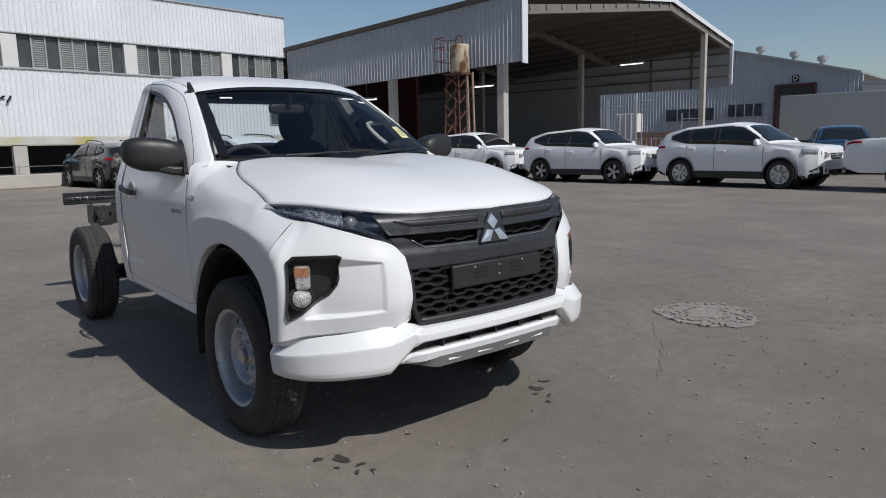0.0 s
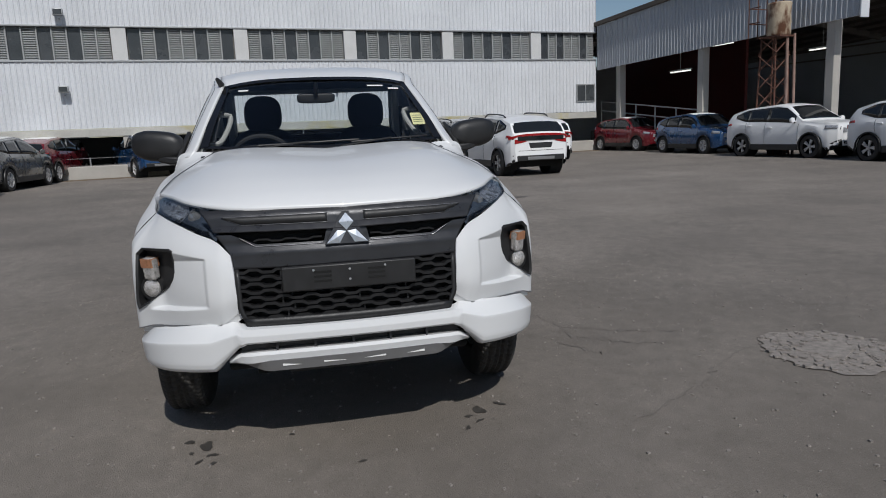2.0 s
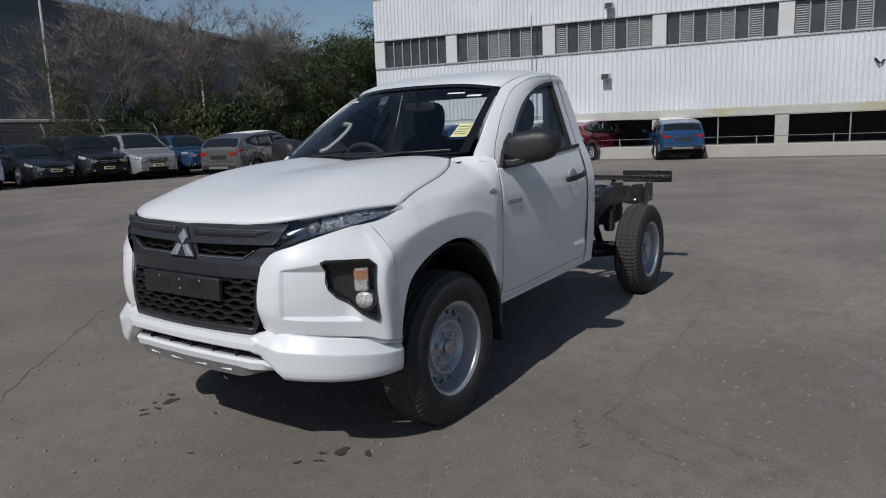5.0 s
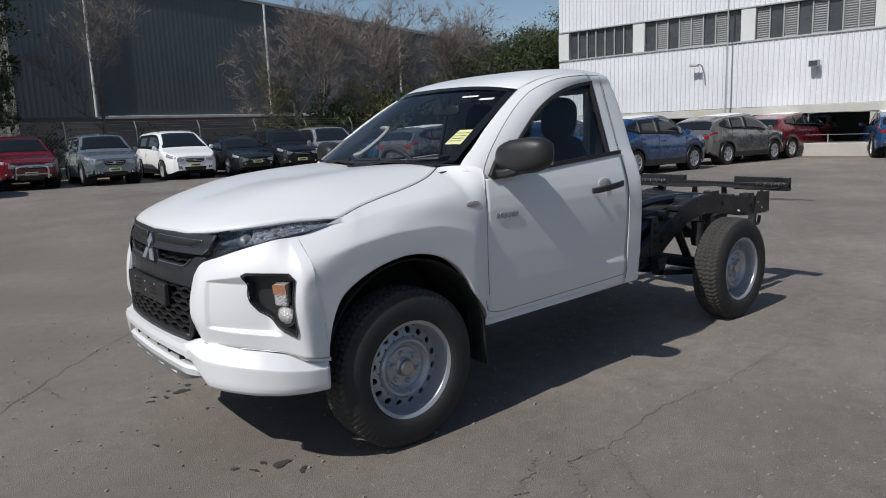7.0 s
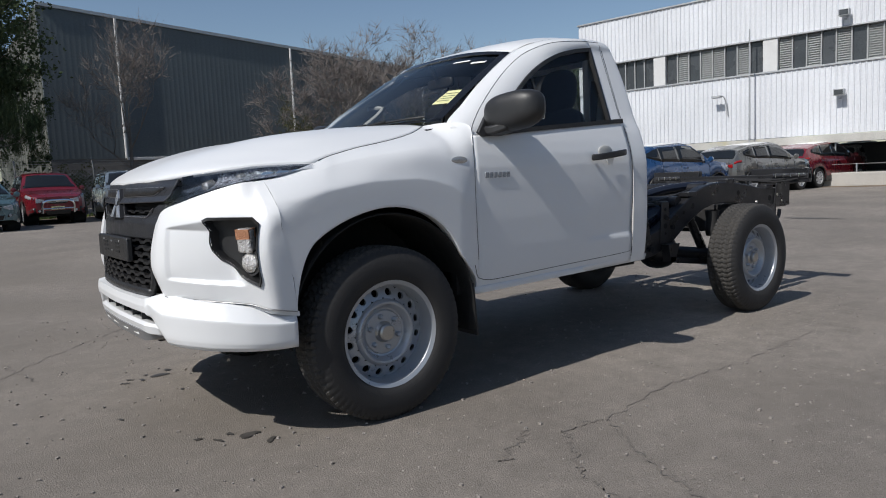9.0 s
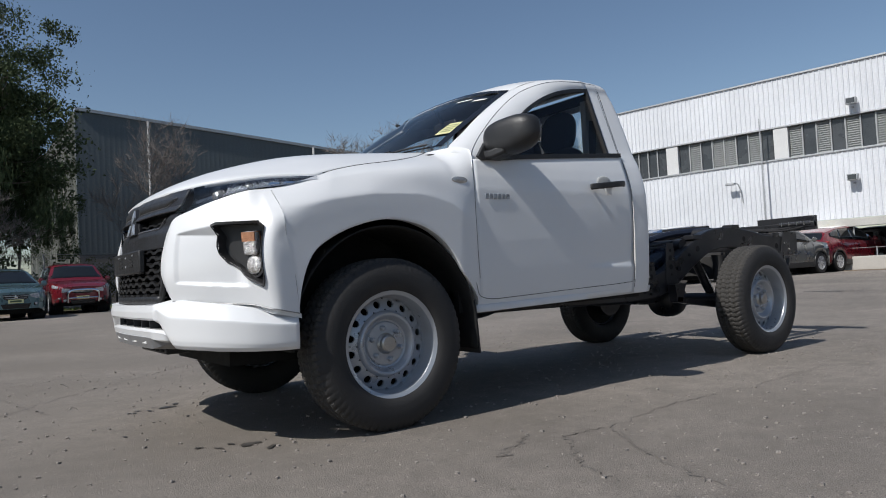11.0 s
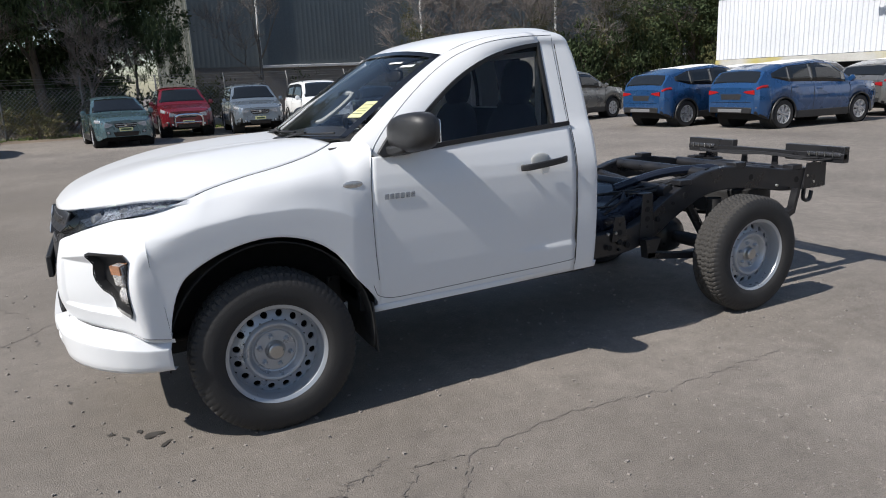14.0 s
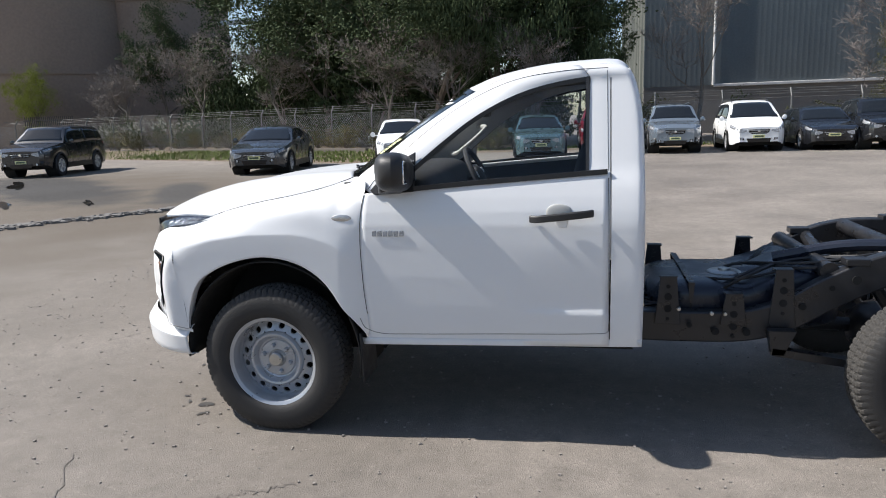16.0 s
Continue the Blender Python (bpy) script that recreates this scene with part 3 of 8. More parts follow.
flood(-4.03, 3.38), flood(-3.9, 6.15)
wl = thing("wall_lamp", "small lamp on a bent arm on the factory wall", "lamp", at=FM)
part("arm", Geo().tube(spline([(FC + 0.03, -8.1, 2.9), (FC + 0.1, -8.15, 3.4), (FC + 0.25, -8.2, 3.68), (FC + 0.4, -8.35, 3.7)], 12), 0.025), M["galv"], wl)
part("head", Geo().box(FC + 0.3, FC + 0.5, -8.6, -8.25, 3.63, 3.73), M["galv"], wl, bevel=0.02)
# short dark bars added in place of small logos on the wall
mk = thing("wall_mark", "dark bars standing in for small logos high on the white wall", "bracket", at=FM)
for y, z, dy, dz in ((5.45, 3.42, 0.16, -0.2), (5.75, 3.36, -0.1, -0.12), (6.1, 3.35, 0.02, -0.3), (6.35, 3.38, 0.02, -0.34), (6.6, 3.3, 0.12, 0.1), (6.95, 3.4, -0.18, -0.25)):
    part("bracket", Geo().tube([(FC + 0.05, y, z), (FC + 0.12, y + dy, z + dz)], 0.035), M["frit"], mk)
pole = thing("flag_pole", "tall thin grey pole in front of the factory", "pole", at=FM)
part("shaft", Geo().tube([(FC + 0.5, -7.1, 0), (FC + 0.5, -7.1, 6.1)], [0.04, 0.025]), M["galv"], pole)

# ---- setting: open grey shed beside the factory ----
shed = thing("loading_shed", "open grey metal loading shed with steel frames inside", "building", at=FM)
W0, UG = S1, -12.37                       # front wall along s = W0, open gable at u = UG
PK, EV = 33.0, 42.0


def side_ribs(u0, u1, at_s, deep=-0.028):
    prof, u = [], u0
    while u < u1 - 1e-6:
        prof += [(u, at_s), (min(u + 0.118, u1), at_s), (min(u + 0.137, u1), at_s + deep), (min(u + 0.171, u1), at_s + deep)]
        u += 0.19
    prof.append((u1, at_s))
    f = lambda x: (x - u0) / (u1 - u0)
    low, high = lambda x: 3.9 + 0.37 * f(x), lambda x: 6.0 + 0.72 * f(x)
    gg = Geo().grid([[(x, y, low(x)) for x, y in prof], [(x, y, high(x)) for x, y in prof]])
    return gg.prism([(u0, at_s + 0.004, low(u0)), (u1, at_s + 0.004, low(u1)), (u1, at_s + 0.004, high(u1)), (u0, at_s + 0.004, high(u0))], (0, 0.06, 0))


part("front_wall", side_ribs(-26.5, UG, W0), M["fac_grey"], shed, "grey ribbed metal wall")
part("fascia_edge", Geo().box(UG, UG + 0.05, W0 - 0.06, W0 + 0.3, 4.2, 7.0), M["fac_white"], shed, "white corner flashing", bevel=0.01)
part("gutter", Geo().bar([(-26.6, W0 - 0.03, 6.09), (UG + 0.05, W0 - 0.03, 6.81)], 0.2, 0.2), M["roof_metal"], shed, "rusty gutter", bevel=0.02)
for a, b in (((W0 - 0.1, 6.75), (PK, 8.25)), ((PK, 8.25), (EV + 0.15, 6.95))):
    part("roof_slope", Geo().prism([(-40, a[0], a[1] - 1.41), (-40, b[0], b[1] - 1.41), (-40, b[0], b[1] - 1.33), (-40, a[0], a[1] - 1.33)], (40 + UG, 0, 1.41)), M["roof_metal"], shed, "weathered roof sheet")
    part("barge_board", Geo().prism([(UG, a[0], a[1] - 0.12), (UG, b[0], b[1] - 0.12), (UG, b[0], b[1] + 0.12), (UG, a[0], a[1] + 0.12)], (0.05, 0, 0)), M["fac_white"], shed, "pale roof edge board")
part("far_wall_sheet", Geo().box(-40, UG - 0.1, EV, EV + 0.1, 4.35, 5.45).prism([(-40, EV, 5.45), (UG - 0.1, EV, 5.45), (UG - 0.1, EV, 6.9), (-40, EV, 5.46)], (0, 0.1, 0)), M["fac_grey"], shed)
part("far_wall_low", Geo().box(-40, -21.2, EV, EV + 0.1, 0, 4.35), M["fac_grey"], shed)
part("far_flashing", Geo().box(UG - 0.1, UG + 0.06, EV - 0.05, EV + 0.12, 4.5, 6.95), M["fac_white"], shed, "white edge flashing")
part("back_wall", Geo().box(-40, -39.8, W0, EV, 0, 5.3), M["fac_grey"], shed)
part("red_partition", Geo().box(-39, -27.5, 30.0, 30.2, 0, 5.9), M["red_wall"], shed, "dark red inner wall")
for u in (UG - 1.1, -19.4, -24.9, -30.5):
    part("front_column", Geo().box(u - 0.16, u + 0.16, W0 + 0.1, W0 + 0.42, 0, 6.2), M["concrete"], shed, "concrete column", bevel=0.02)
for u in (UG - 0.2, -20.4, -28.4):
    part("far_column", Geo().box(u - 0.15, u + 0.15, EV - 4.2, EV - 3.9, 0, 7.1 - 0.0511 * (UG - u)), M["concrete"], shed, "concrete column", bevel=0.02)
    drop = 0.0511 * (UG - u)
    for a, b in (((W0 + 0.3, 6.0 - drop), (PK, 7.75 - drop)), ((PK, 7.75 - drop), (EV - 0.2, 6.6 - drop))):
        part("rafter", Geo().prism([(u - 0.12, a[0], a[1]), (u - 0.12, b[0], b[1]), (u - 0.12, b[0], b[1] + 0.34), (u - 0.12, a[0], a[1] + 0.34)], (0.24, 0, 0)), M["rafter"], shed, "weathered rafter")
for q in range(20):
    s = W0 + 0.6 + q * 1.15
    z = 6.3 + (s - W0) * 0.137 if s < PK else 8.15 - (s - PK) * 0.133
    part("purlin", Geo().bar([(-39.5, s, z - 1.50), (UG - 0.02, s, z - 0.12)], 0.10, 0.16), M["rafter"], shed)
for z in (4.95, 5.6, 6.3):
    part("girt", Geo().box(-39.5, UG - 0.12, EV - 0.10, EV - 0.01, z, z + 0.10), M["rafter"], shed, "wall girt")
for u in (-17.5, -14.8):
    part("girt_post", Geo().box(u - 0.06, u + 0.06, EV - 0.10, EV - 0.01, 4.35, 6.85), M["rafter"], shed)
for u, s, z in ((-19, 24, 5.2), (-22, 24, 5.2), (-25, 26, 5.0), (-16, 36, 5.6), (-20, 27, 4.2), (-24, 22.5, 3.6)):
    tl = thing("tube_light", "lit fluorescent tube under the shed roof", "lamp", "shed tube lights", at=FM)
    part("tube", Geo().tube([(u - 0.7, s, z), (u + 0.7, s, z)], 0.03), M["tube_light"], tl)
    part("batten", Geo().box(u - 0.75, u + 0.75, s - 0.06, s + 0.06, z + 0.05, z + 0.1), M["galv"], tl)
    part("hanger", Geo().tube([(u, s, z + 0.1), (u, s, 8.0 if s > 28 else 6.6)], 0.01), M["galv"], tl)
# loading platform with ramp and rails inside the shed
ramp = thing("loading_ramp", "raised loading platform with a yellow ramp and pipe rails", "ramp", at=FM)
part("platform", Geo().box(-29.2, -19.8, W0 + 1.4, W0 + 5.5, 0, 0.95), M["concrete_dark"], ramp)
part("ramp_slope", Geo().prism([(-27, W0 + 0.6, 1.4), (-20, W0 + 0.6, 0.7), (-20, W0 + 0.6, 0.45), (-27, W0 + 0.6, 1.1)], (0, 0.7, 0)), M["yellow"], ramp, "faded yellow ramp edge")
part("ramp_support", Geo().box(-27, -20, W0 + 0.7, W0 + 1.2, 0, 0.45), M["concrete_dark"], ramp)
for h in (0.55, 1.0):
    part("rail", Geo().tube([(-27, W0 + 0.6, 1.4 + h), (-20, W0 + 0.6, 0.7 + h)], 0.03), M["galv"], ramp)
for q in range(6):
    part("post", Geo().tube([(-27 + q * 1.4, W0 + 0.6, 1.4 - q * 0.14), (-27 + q * 1.4, W0 + 0.6, 2.4 - q * 0.14)], 0.03), M["galv"], ramp)

# ---- rusty water tower ----
tower = thing("water_tower", "rusty steel lattice tower with a small drum tank", "tower", at=pose(-17.75, 16.05, 0, 0, 0, 12))
for dx in (-0.28, 0.28):
    for dy in (-0.28, 0.28):
        part("leg", Geo().tube([(dx * 1.5, dy * 1.3, 0), (dx, dy, 3.9)], 0.030), M["rust"], tower, "rusty angle-iron leg")
for q in range(6):
    z = 0.4 + q * 0.6
    for dy in (-0.33, 0.33):
        part("brace", Geo().tube([(-0.36, dy, z), (0.36, dy, z + 0.55)], 0.018), M["rust"], tower)
        part("brace", Geo().tube([(0.36, dy, z), (-0.36, dy, z + 0.55)], 0.018), M["rust"], tower)
    for dx in (-0.36, 0.36):
        part("brace", Geo().tube([(dx, -0.33, z), (dx, 0.33, z + 0.55)], 0.018), M["rust"], tower)
for px, py in ((0.42, 0.1), (0.24, 0.30), (0.50, 0.34)):
    part("pipe", Geo().tube([(px * 1.2, py, 0), (px, py, 4.0)], 0.045), M["pale_rust"], tower, "rust-bloomed standpipe")
part("platform", Geo().box(-0.30, 0.52, -0.36, 0.36, 3.90, 3.95), M["rust"], tower)
part("tank", Geo().lathe([(0, 3.96), (0.36, 3.96), (0.38, 4.0), (0.36, 4.3), (0.38, 4.34), (0.36, 4.7), (0.385, 4.98), (0.36, 5.02), (0, 5.06)], 28, "z", (0.15, 0, 0)), M["tank_rust"], tower, "rust-streaked pale drum tank")
for z in (4.45, 4.95, 5.3):
    part("guard_rail", Geo().tube([(-0.25, -0.42, z), (-0.72, -0.42, z), (-0.72, 0.42, z), (-0.25, 0.42, z)], 0.018), M["rust"], tower)
for y in (-0.42, 0.0, 0.42):
    part("guard_post", Geo().tube([(-0.72, y, 3.95), (-0.72, y, 5.3)], 0.018), M["rust"], tower)
part("vent_hoop", Geo().tube(spline([(0.0, 0, 5.02), (0.02, 0, 5.3), (0.15, 0, 5.38), (0.28, 0, 5.3), (0.3, 0, 5.02)], 14), 0.025), M["rust"], tower)

# ---- grey building and trailer beyond the shed ----
far = thing("far_warehouse", "long grey sheet-metal warehouse with roof ventilators", "building", at=FM)
gable = [(-46.0, 5.8), (-27.0, 10.7), (-8.6, 5.95)]


def gable_z(u):
    return float(np.interp(u, *zip(*gable)))


prof, u = [], -46.0
while u < -8.6:
    prof += [(u, 60.0), (u + 0.16, 60.0), (u + 0.19, 59.965), (u + 0.25, 59.965)]
    u += 0.28
part("wall", Geo().grid([[(x, y, 0.0) for x, y in prof], [(x, y, gable_z(x)) for x, y in prof]]).prism([(-46, 60.01, 0), (-8.5, 60.01, 0), (-8.5, 60.01, 5.9), (-27, 60.01, 10.65), (-46, 60.01, 5.8)], (0, 0.25, 0)), M["fac_grey"], far, "grey ribbed sheet gable")
for (ua, za), (ub, zb) in zip(gable, gable[1:]):
    part("roof", Geo().prism([(ua, 59.7, za), (ub, 59.7, zb), (ub, 59.7, zb + 0.16), (ua, 59.7, za + 0.16)], (0, 30, 0)), M["galv"], far, "pale roof sheet")
# no hole in the wall: a dark sheet gives the doorway's inner shade
part("doorway_shade", Geo().box(-14.5, -11.95, 59.80, 59.95, 0, 5.25), M["under"], far, "dark sheet painted as the shade inside an open doorway")
for a, b, z0, z1 in ((-14.78, -14.5, 0, 5.45), (-11.95, -11.7, 0, 5.45), (-14.5, -11.95, 5.25, 5.45)):
    part("door_frame", Geo().box(a, b, 59.72, 59.95, z0, z1), M["maroon"], far, "dark red door frame")
sign = part("door_sign", Geo().box(-13.55, -13.02, 59.90, 59.95, 5.62, 6.15), M["frit"], far, "black sign with a white letter")
letter = bpy.data.curves.new("letter", "FONT")
letter.body, letter.size, letter.align_x, letter.align_y = "D", 0.52, "CENTER", "CENTER"
letter_ob = new("letter_source", letter)
letter_me = bpy.data.meshes.new_from_object(letter_ob)
bpy.data.objects.remove(letter_ob)
letter_me.materials.append(M["paper"])
letter_me.transform(pose(-13.285, 59.895, 5.885, 90, 0, 0))
new("letter", letter_me).parent = sign
for a, b, z0, z1 in ((-24.1, -19.7, 2.82, 3.86), (-18.6, -15.7, 3.01, 4.03)):
    wd = part("window", Geo().box(a, b, 59.86, 59.95, z0, z1), M["win_dark"], far, "long dark window")
    for k in range(5):
        u = a + (b - a) * k / 4
        part("mullion", Geo().box(u - 0.04, u + 0.04, 59.83, 59.87, z0, z1), M["galv"], wd)
for u in (-16.4, -13.75, -11.65):
    z = gable_z(u)
    part("ventilator", Geo().lathe([(0.22, z - 0.3), (0.22, z + 0.45), (0.40, z + 0.50), (0.42, z + 0.78), (0.2, z + 0.92), (0, z + 0.92)], 16, "z", (u, 61.2, 0)), M["galv"], far, "roof ventilator cowl")
white2 = thing("white_annex", "white annex wall beyond the warehouse", "building", at=FM)
part("wall", Geo().box(-8.3, 30, 59, 60, 0, 5.0), M["fac_white"], white2)
part("roof_edge", Geo().box(-8.3, 30, 58.7, 60.2, 5.0, 5.25), M["galv"], white2)
# what stands in the yard beyond the shed's far opening
cont = thing("shipping_container", "faded red-brown shipping container beyond the shed", "container", at=FM @ pose(-20.6, 52, 0))
prof = [(x, 0.0 if k % 4 in (0, 1) else 0.05) for k, x in enumerate(np.arange(-2.6, 2.61, 0.10))]
part("side", Geo().grid([[(x, y, 0.12) for x, y in prof], [(x, y, 1.75) for x, y in prof]]), M["container"], cont)
part("box", Geo().box(-2.62, 2.62, 0.06, 2.3, 0.08, 1.85), M["container"], cont, bevel=0.02)
for z in (0.08, 1.75):
    part("rail", Geo().box(-2.65, 2.65, -0.03, 0.06, z, z + 0.12), M["container"], cont)
skip = thing("white_crate", "white sheet-metal crate beyond the shed", "crate", at=FM @ pose(-24.2, 52, 0))
part("box", Geo().box(-0.9, 0.9, 0, 1.4, 0, 3.4), M["pillar"], skip, bevel=0.04)
for x in (-0.5, 0.0, 0.5):
    part("rib", Geo().box(x - 0.04, x + 0.04, -0.05, 0.0, 0.1, 3.3), M["fac_white"], skip)
for u, h, r_ in ((-22.8, 5.0, 0.13), (-22.3, 4.2, 0.05), (-25.3, 4.6, 0.05), (-19.0, 3.2, 0.05)):
    pl = thing("yard_post", "pale steel post in the yard beyond the shed", "post", "posts beyond the shed", at=FM @ pose(u, 51, 0))
    part("shaft", Geo().tube([(0, 0, 0), (0, 0, h)], r_), M["galv"], pl)
    part("arm", Geo().tube([(0, 0, h * 0.86), (1.3, 0, h * 0.86)], 0.03), M["galv"], pl)
yf = thing("yard_fence", "low pipe fence beyond the shed", "fence", at=FM)
for z in (0.7, 1.3):
    part("rail", Geo().tube([(-27, 50, z), (-13, 50, z)], 0.025), M["galv"], yf)
for k in range(15):
    part("post", Geo().tube([(-27 + k, 50, 0), (-27 + k, 50, 1.35)], 0.03), M["galv"], yf)
trailer = thing("box_trailer", "long pale grey box trailer body", "trailer", at=FM @ pose(-5.3, 43.5, 0))
part("box", Geo().box(-4.6, 9, 0, 2.5, 1.0, 3.7), M["galv"], trailer, "pale grey box", bevel=0.04)
for x in (-3, 4.5, 7.0):
    part("wheel", Geo().lathe([(0, 0), (0.3, 0), (0.5, 0.02), (0.5, 0.28), (0, 0.3)], 20, "y", (x, 0.1, 0.5)), M["rubber"], trailer)
part("leg_frame", Geo().box(-3.4, 7.8, 0.6, 1.9, 0.45, 1.0), M["frame"], trailer)

# ---- dark green warehouse behind the fence ----
GMx = Matrix.Translation((0, -45.3, 0))      # local x along the wall, y towards the yard
green = thing("green_warehouse", "tall dark green ribbed-metal warehouse behind the trees", "building", at=GMx)
GX0, GX1 = -78.0, -5.35


def green_top(x):
    return 12.75 + 0.085 * x


def green_ribs(x0, x1, z0):
    prof, u = [], x0
    while u < x1 - 1e-6:
        prof += [(u, 0), (min(u + 0.2, x1), 0), (min(u + 0.24, x1), 0.003), (min(u + 0.29, x1), 0.003)]
        u += 0.32
    prof.append((x1, 0))
    gg = Geo().grid([[(x, y, z0) for x, y in prof], [(x, y, green_top(x)) for x, y in prof]])
    return gg.prism([(x0, -0.01, z0), (x1, -0.01, z0), (x1, -0.01, green_top(x1)), (x0, -0.01, green_top(x0))], (0, -0.2, 0))


part("wall", green_ribs(GX0, GX1, 3.1), M["fac_dark"], green, "dark green ribbed sheet")
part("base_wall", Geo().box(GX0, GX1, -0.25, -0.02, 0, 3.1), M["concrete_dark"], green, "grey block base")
part("ledge", Geo().box(GX0, -9.75, -0.02, 0.16, 2.98, 3.16), M["pillar"], green, "pale ledge", bevel=0.02)
part("roof_edge", Geo().prism([(GX0, -0.3, green_top(GX0)), (GX1, -0.3, green_top(GX1)), (GX1, -0.3, green_top(GX1) + 0.2), (GX0, -0.3, green_top(GX0) + 0.2)], (0, 0.42, 0)), M["galv"], green, "thin pale roof edge")
part("end_wall", Geo().prism([(GX1 - 0.2, -0.26, 0), (GX1, -0.26, 0), (GX1, -0.26, green_top(GX1)), (GX1 - 0.2, -0.26, green_top(GX1))], (0, -30, 0)), M["mossy_wall"], green, "moss-streaked end wall")
for q in range(6):
    x = -9.7 - q * 11.95
    part("downpipe", Geo().tube([(x, 0.12, 3.1), (x, 0.12, green_top(x))], 0.085), M["pillar"], green, "pale downpipe")

# ---- chain-link fence with barbed wire ----
FENCE = [(44, -43.5), (22, -36.5), (4, -28.4), (-16, -29.6), (-34, -31.5)]
mesh_mat = bpy.data.materials.new("chain_link")
mesh_mat.use_nodes = True
nt = mesh_mat.node_tree
pb = nt.nodes["Principled BSDF"]
pb.inputs["Base Color"].default_value, pb.inputs["Roughness"].default_value, pb.inputs["Metallic"].default_value = (0.30, 0.30, 0.31, 1), 0.55, 0.5
fence = thing("chain_link_fence", "grey chain-link fence with barbed wire on top", "fence")
for (xa, ya), (xb, yb) in zip(FENCE, FENCE[1:]):
    length = math.hypot(xb - xa, yb - ya)
    count = max(1, round(length / 3.0))
    for q in range(count):
        x, y = xa + (xb - xa) * q / count, ya + (yb - ya) * q / count
        part("post", Geo().tube([(x, y, 0), (x, y, 2.0), (x - 0.02, y - 0.3, 2.35)], 0.035, 6), M["fence_grey"], fence, "grey steel post")
    d = np.array(((xb - xa) / length, (yb - ya) / length, 0))
    a0 = np.array((xa, ya, 0.0))
    gg = Geo()
    step, hh = 0.16, 1.9
    for sgn in (1, -1):
        k = -int(hh / step)
        while k * step < length + hh:
            u0, u1 = k * step, k * step + sgn * hh
            z0, z1 = 0.05, hh
            pts = []
            for u, z in ((u0, z0), (u1, z1)):
                pts.append((u, z))
            (ua, za), (ub, zb) = pts
            if max(ua, ub) > 0 and min(ua, ub) < length:
                def clip(u, z, u2, z2, lim):
                    f = (lim - u) / (u2 - u)
                    return lim, z + (z2 - z) * f
                A, B = (ua, za), (ub, zb)
                for lim, side in ((0, -1), (length, 1)):
                    if (A[0] - lim) * side > 0:
                        A = clip(*A, *B, lim)
                    if (B[0] - lim) * side > 0:
                        B = clip(*B, *A, lim)
                p, q2 = a0 + d * A[0] + (0, 0, A[1]), a0 + d * B[0] + (0, 0, B[1])
                w = np.array((0, 0, 0.006))
                gg.poly([p - w, q2 - w, q2 + w, p + w])
            k += 1
    tagged(part("chain_link_mesh", gg, mesh_mat, fence, "wire mesh"), kind="stuff")
    gg = Geo()
    for z, off in ((1.95, 0), (2.12, 0.1), (2.22, 0.19), (2.33, 0.28), (0.08, 0)):
        o = np.array((0, -off, z))
        gg.tube([a0 + o, a0 + d * length + o], 0.008, 4)
    part("wire", gg, M["fence_grey"], fence, "barbed and straining wires")

# grass verge and soil below the fence
verge = Geo()
for (xa, ya), (xb, yb) in zip(FENCE[:3], FENCE[1:3]):
    verge.grid([[(xa, ya - 9, 0.03), (xa, ya + 8.4, 0.03), (xa, ya + 9.0, 0.002)], [(xb, yb - 9, 0.03), (xb, yb + 8.4, 0.03), (xb, yb + 9.0, 0.002)]])
verge.grid([[(4, -37.4, 0.03), (4, -26.8, 0.03), (4, -26.2, 0.002)], [(-60, -45, 0.03), (-60, -31, 0.03), (-60, -30.6, 0.002)]])
solid("verge", verge, M["dirt"], "dry soil verge along the fence", "verge", "structure", weld=True)
gg = Geo()
rr = random.Random(4)
for _ in range(15000):
    u = rr.uniform(0, 1)
    seg = rr.choice([0, 1, 1, 1, 1, 2])
    (xa, ya), (xb, yb) = FENCE[seg], FENCE[seg + 1]
    x, y = xa + (xb - xa) * u, ya + (yb - ya) * u + (rr.uniform(0.4, 8.8) if seg < 2 else rr.uniform(-0.5, 1.0))
    h, a, w = rr.uniform(0.05, 0.20), rr.uniform(0, 6.28), 0.03
    gg.poly([(x - w * math.cos(a), y - w * math.sin(a), 0.0), (x + w * math.cos(a), y + w * math.sin(a), 0.0), (x + rr.uniform(-0.08, 0.08), y + rr.uniform(-0.08, 0.08), h)])
solid("grass", gg, M["grass"], "rough grass on the verge", "grass", "stuff")
solid("timber_edge", Geo().bar([(9, -29.2, 0.1), (24, -36.0, 0.1)], 0.2, 0.2), M["bark_pale"], "weathered timber edging along the verge", "edging", "structure")

# ---- silos and pipework beyond the fence ----
for k, (x, y, r, h) in enumerate(((46, -52, 9.0, 24), (36, -56, 5.5, 22))):
    silo = thing("silo", "huge brown concrete storage silo", "silo", "silos")
    part("shell", Geo().lathe([(r, 0), (r, h)], 64, "z", (x, y, 0)), M["silo"], silo, "stained concrete shell")
    for z in (6.0, 12.0, 18.0):
        part("hoop", Geo().lathe([(r, z), (r + 0.12, z), (r + 0.12, z + 0.25), (r, z + 0.25)], 64, "z", (x, y, 0)), M["silo"], silo)
rack = thing("pipe_rack", "pale steel pipe rack and ladder behind the trees", "pipe rack")
for x in (20, 24, 28):
    part("post", Geo().bar([(x, -56, 0), (x, -56, 14)], 0.3, 0.3), M["galv"], rack)
for z in (4, 7, 10, 13):
    part("beam", Geo().bar([(19, -56, z), (29, -56, z)], 0.3, 0.3), M["galv"], rack)
    part("pipe", Geo().tube([(15, -55.5, z + 0.5), (31, -55.5, z + 0.5)], 0.22), M["fac_white"], rack)

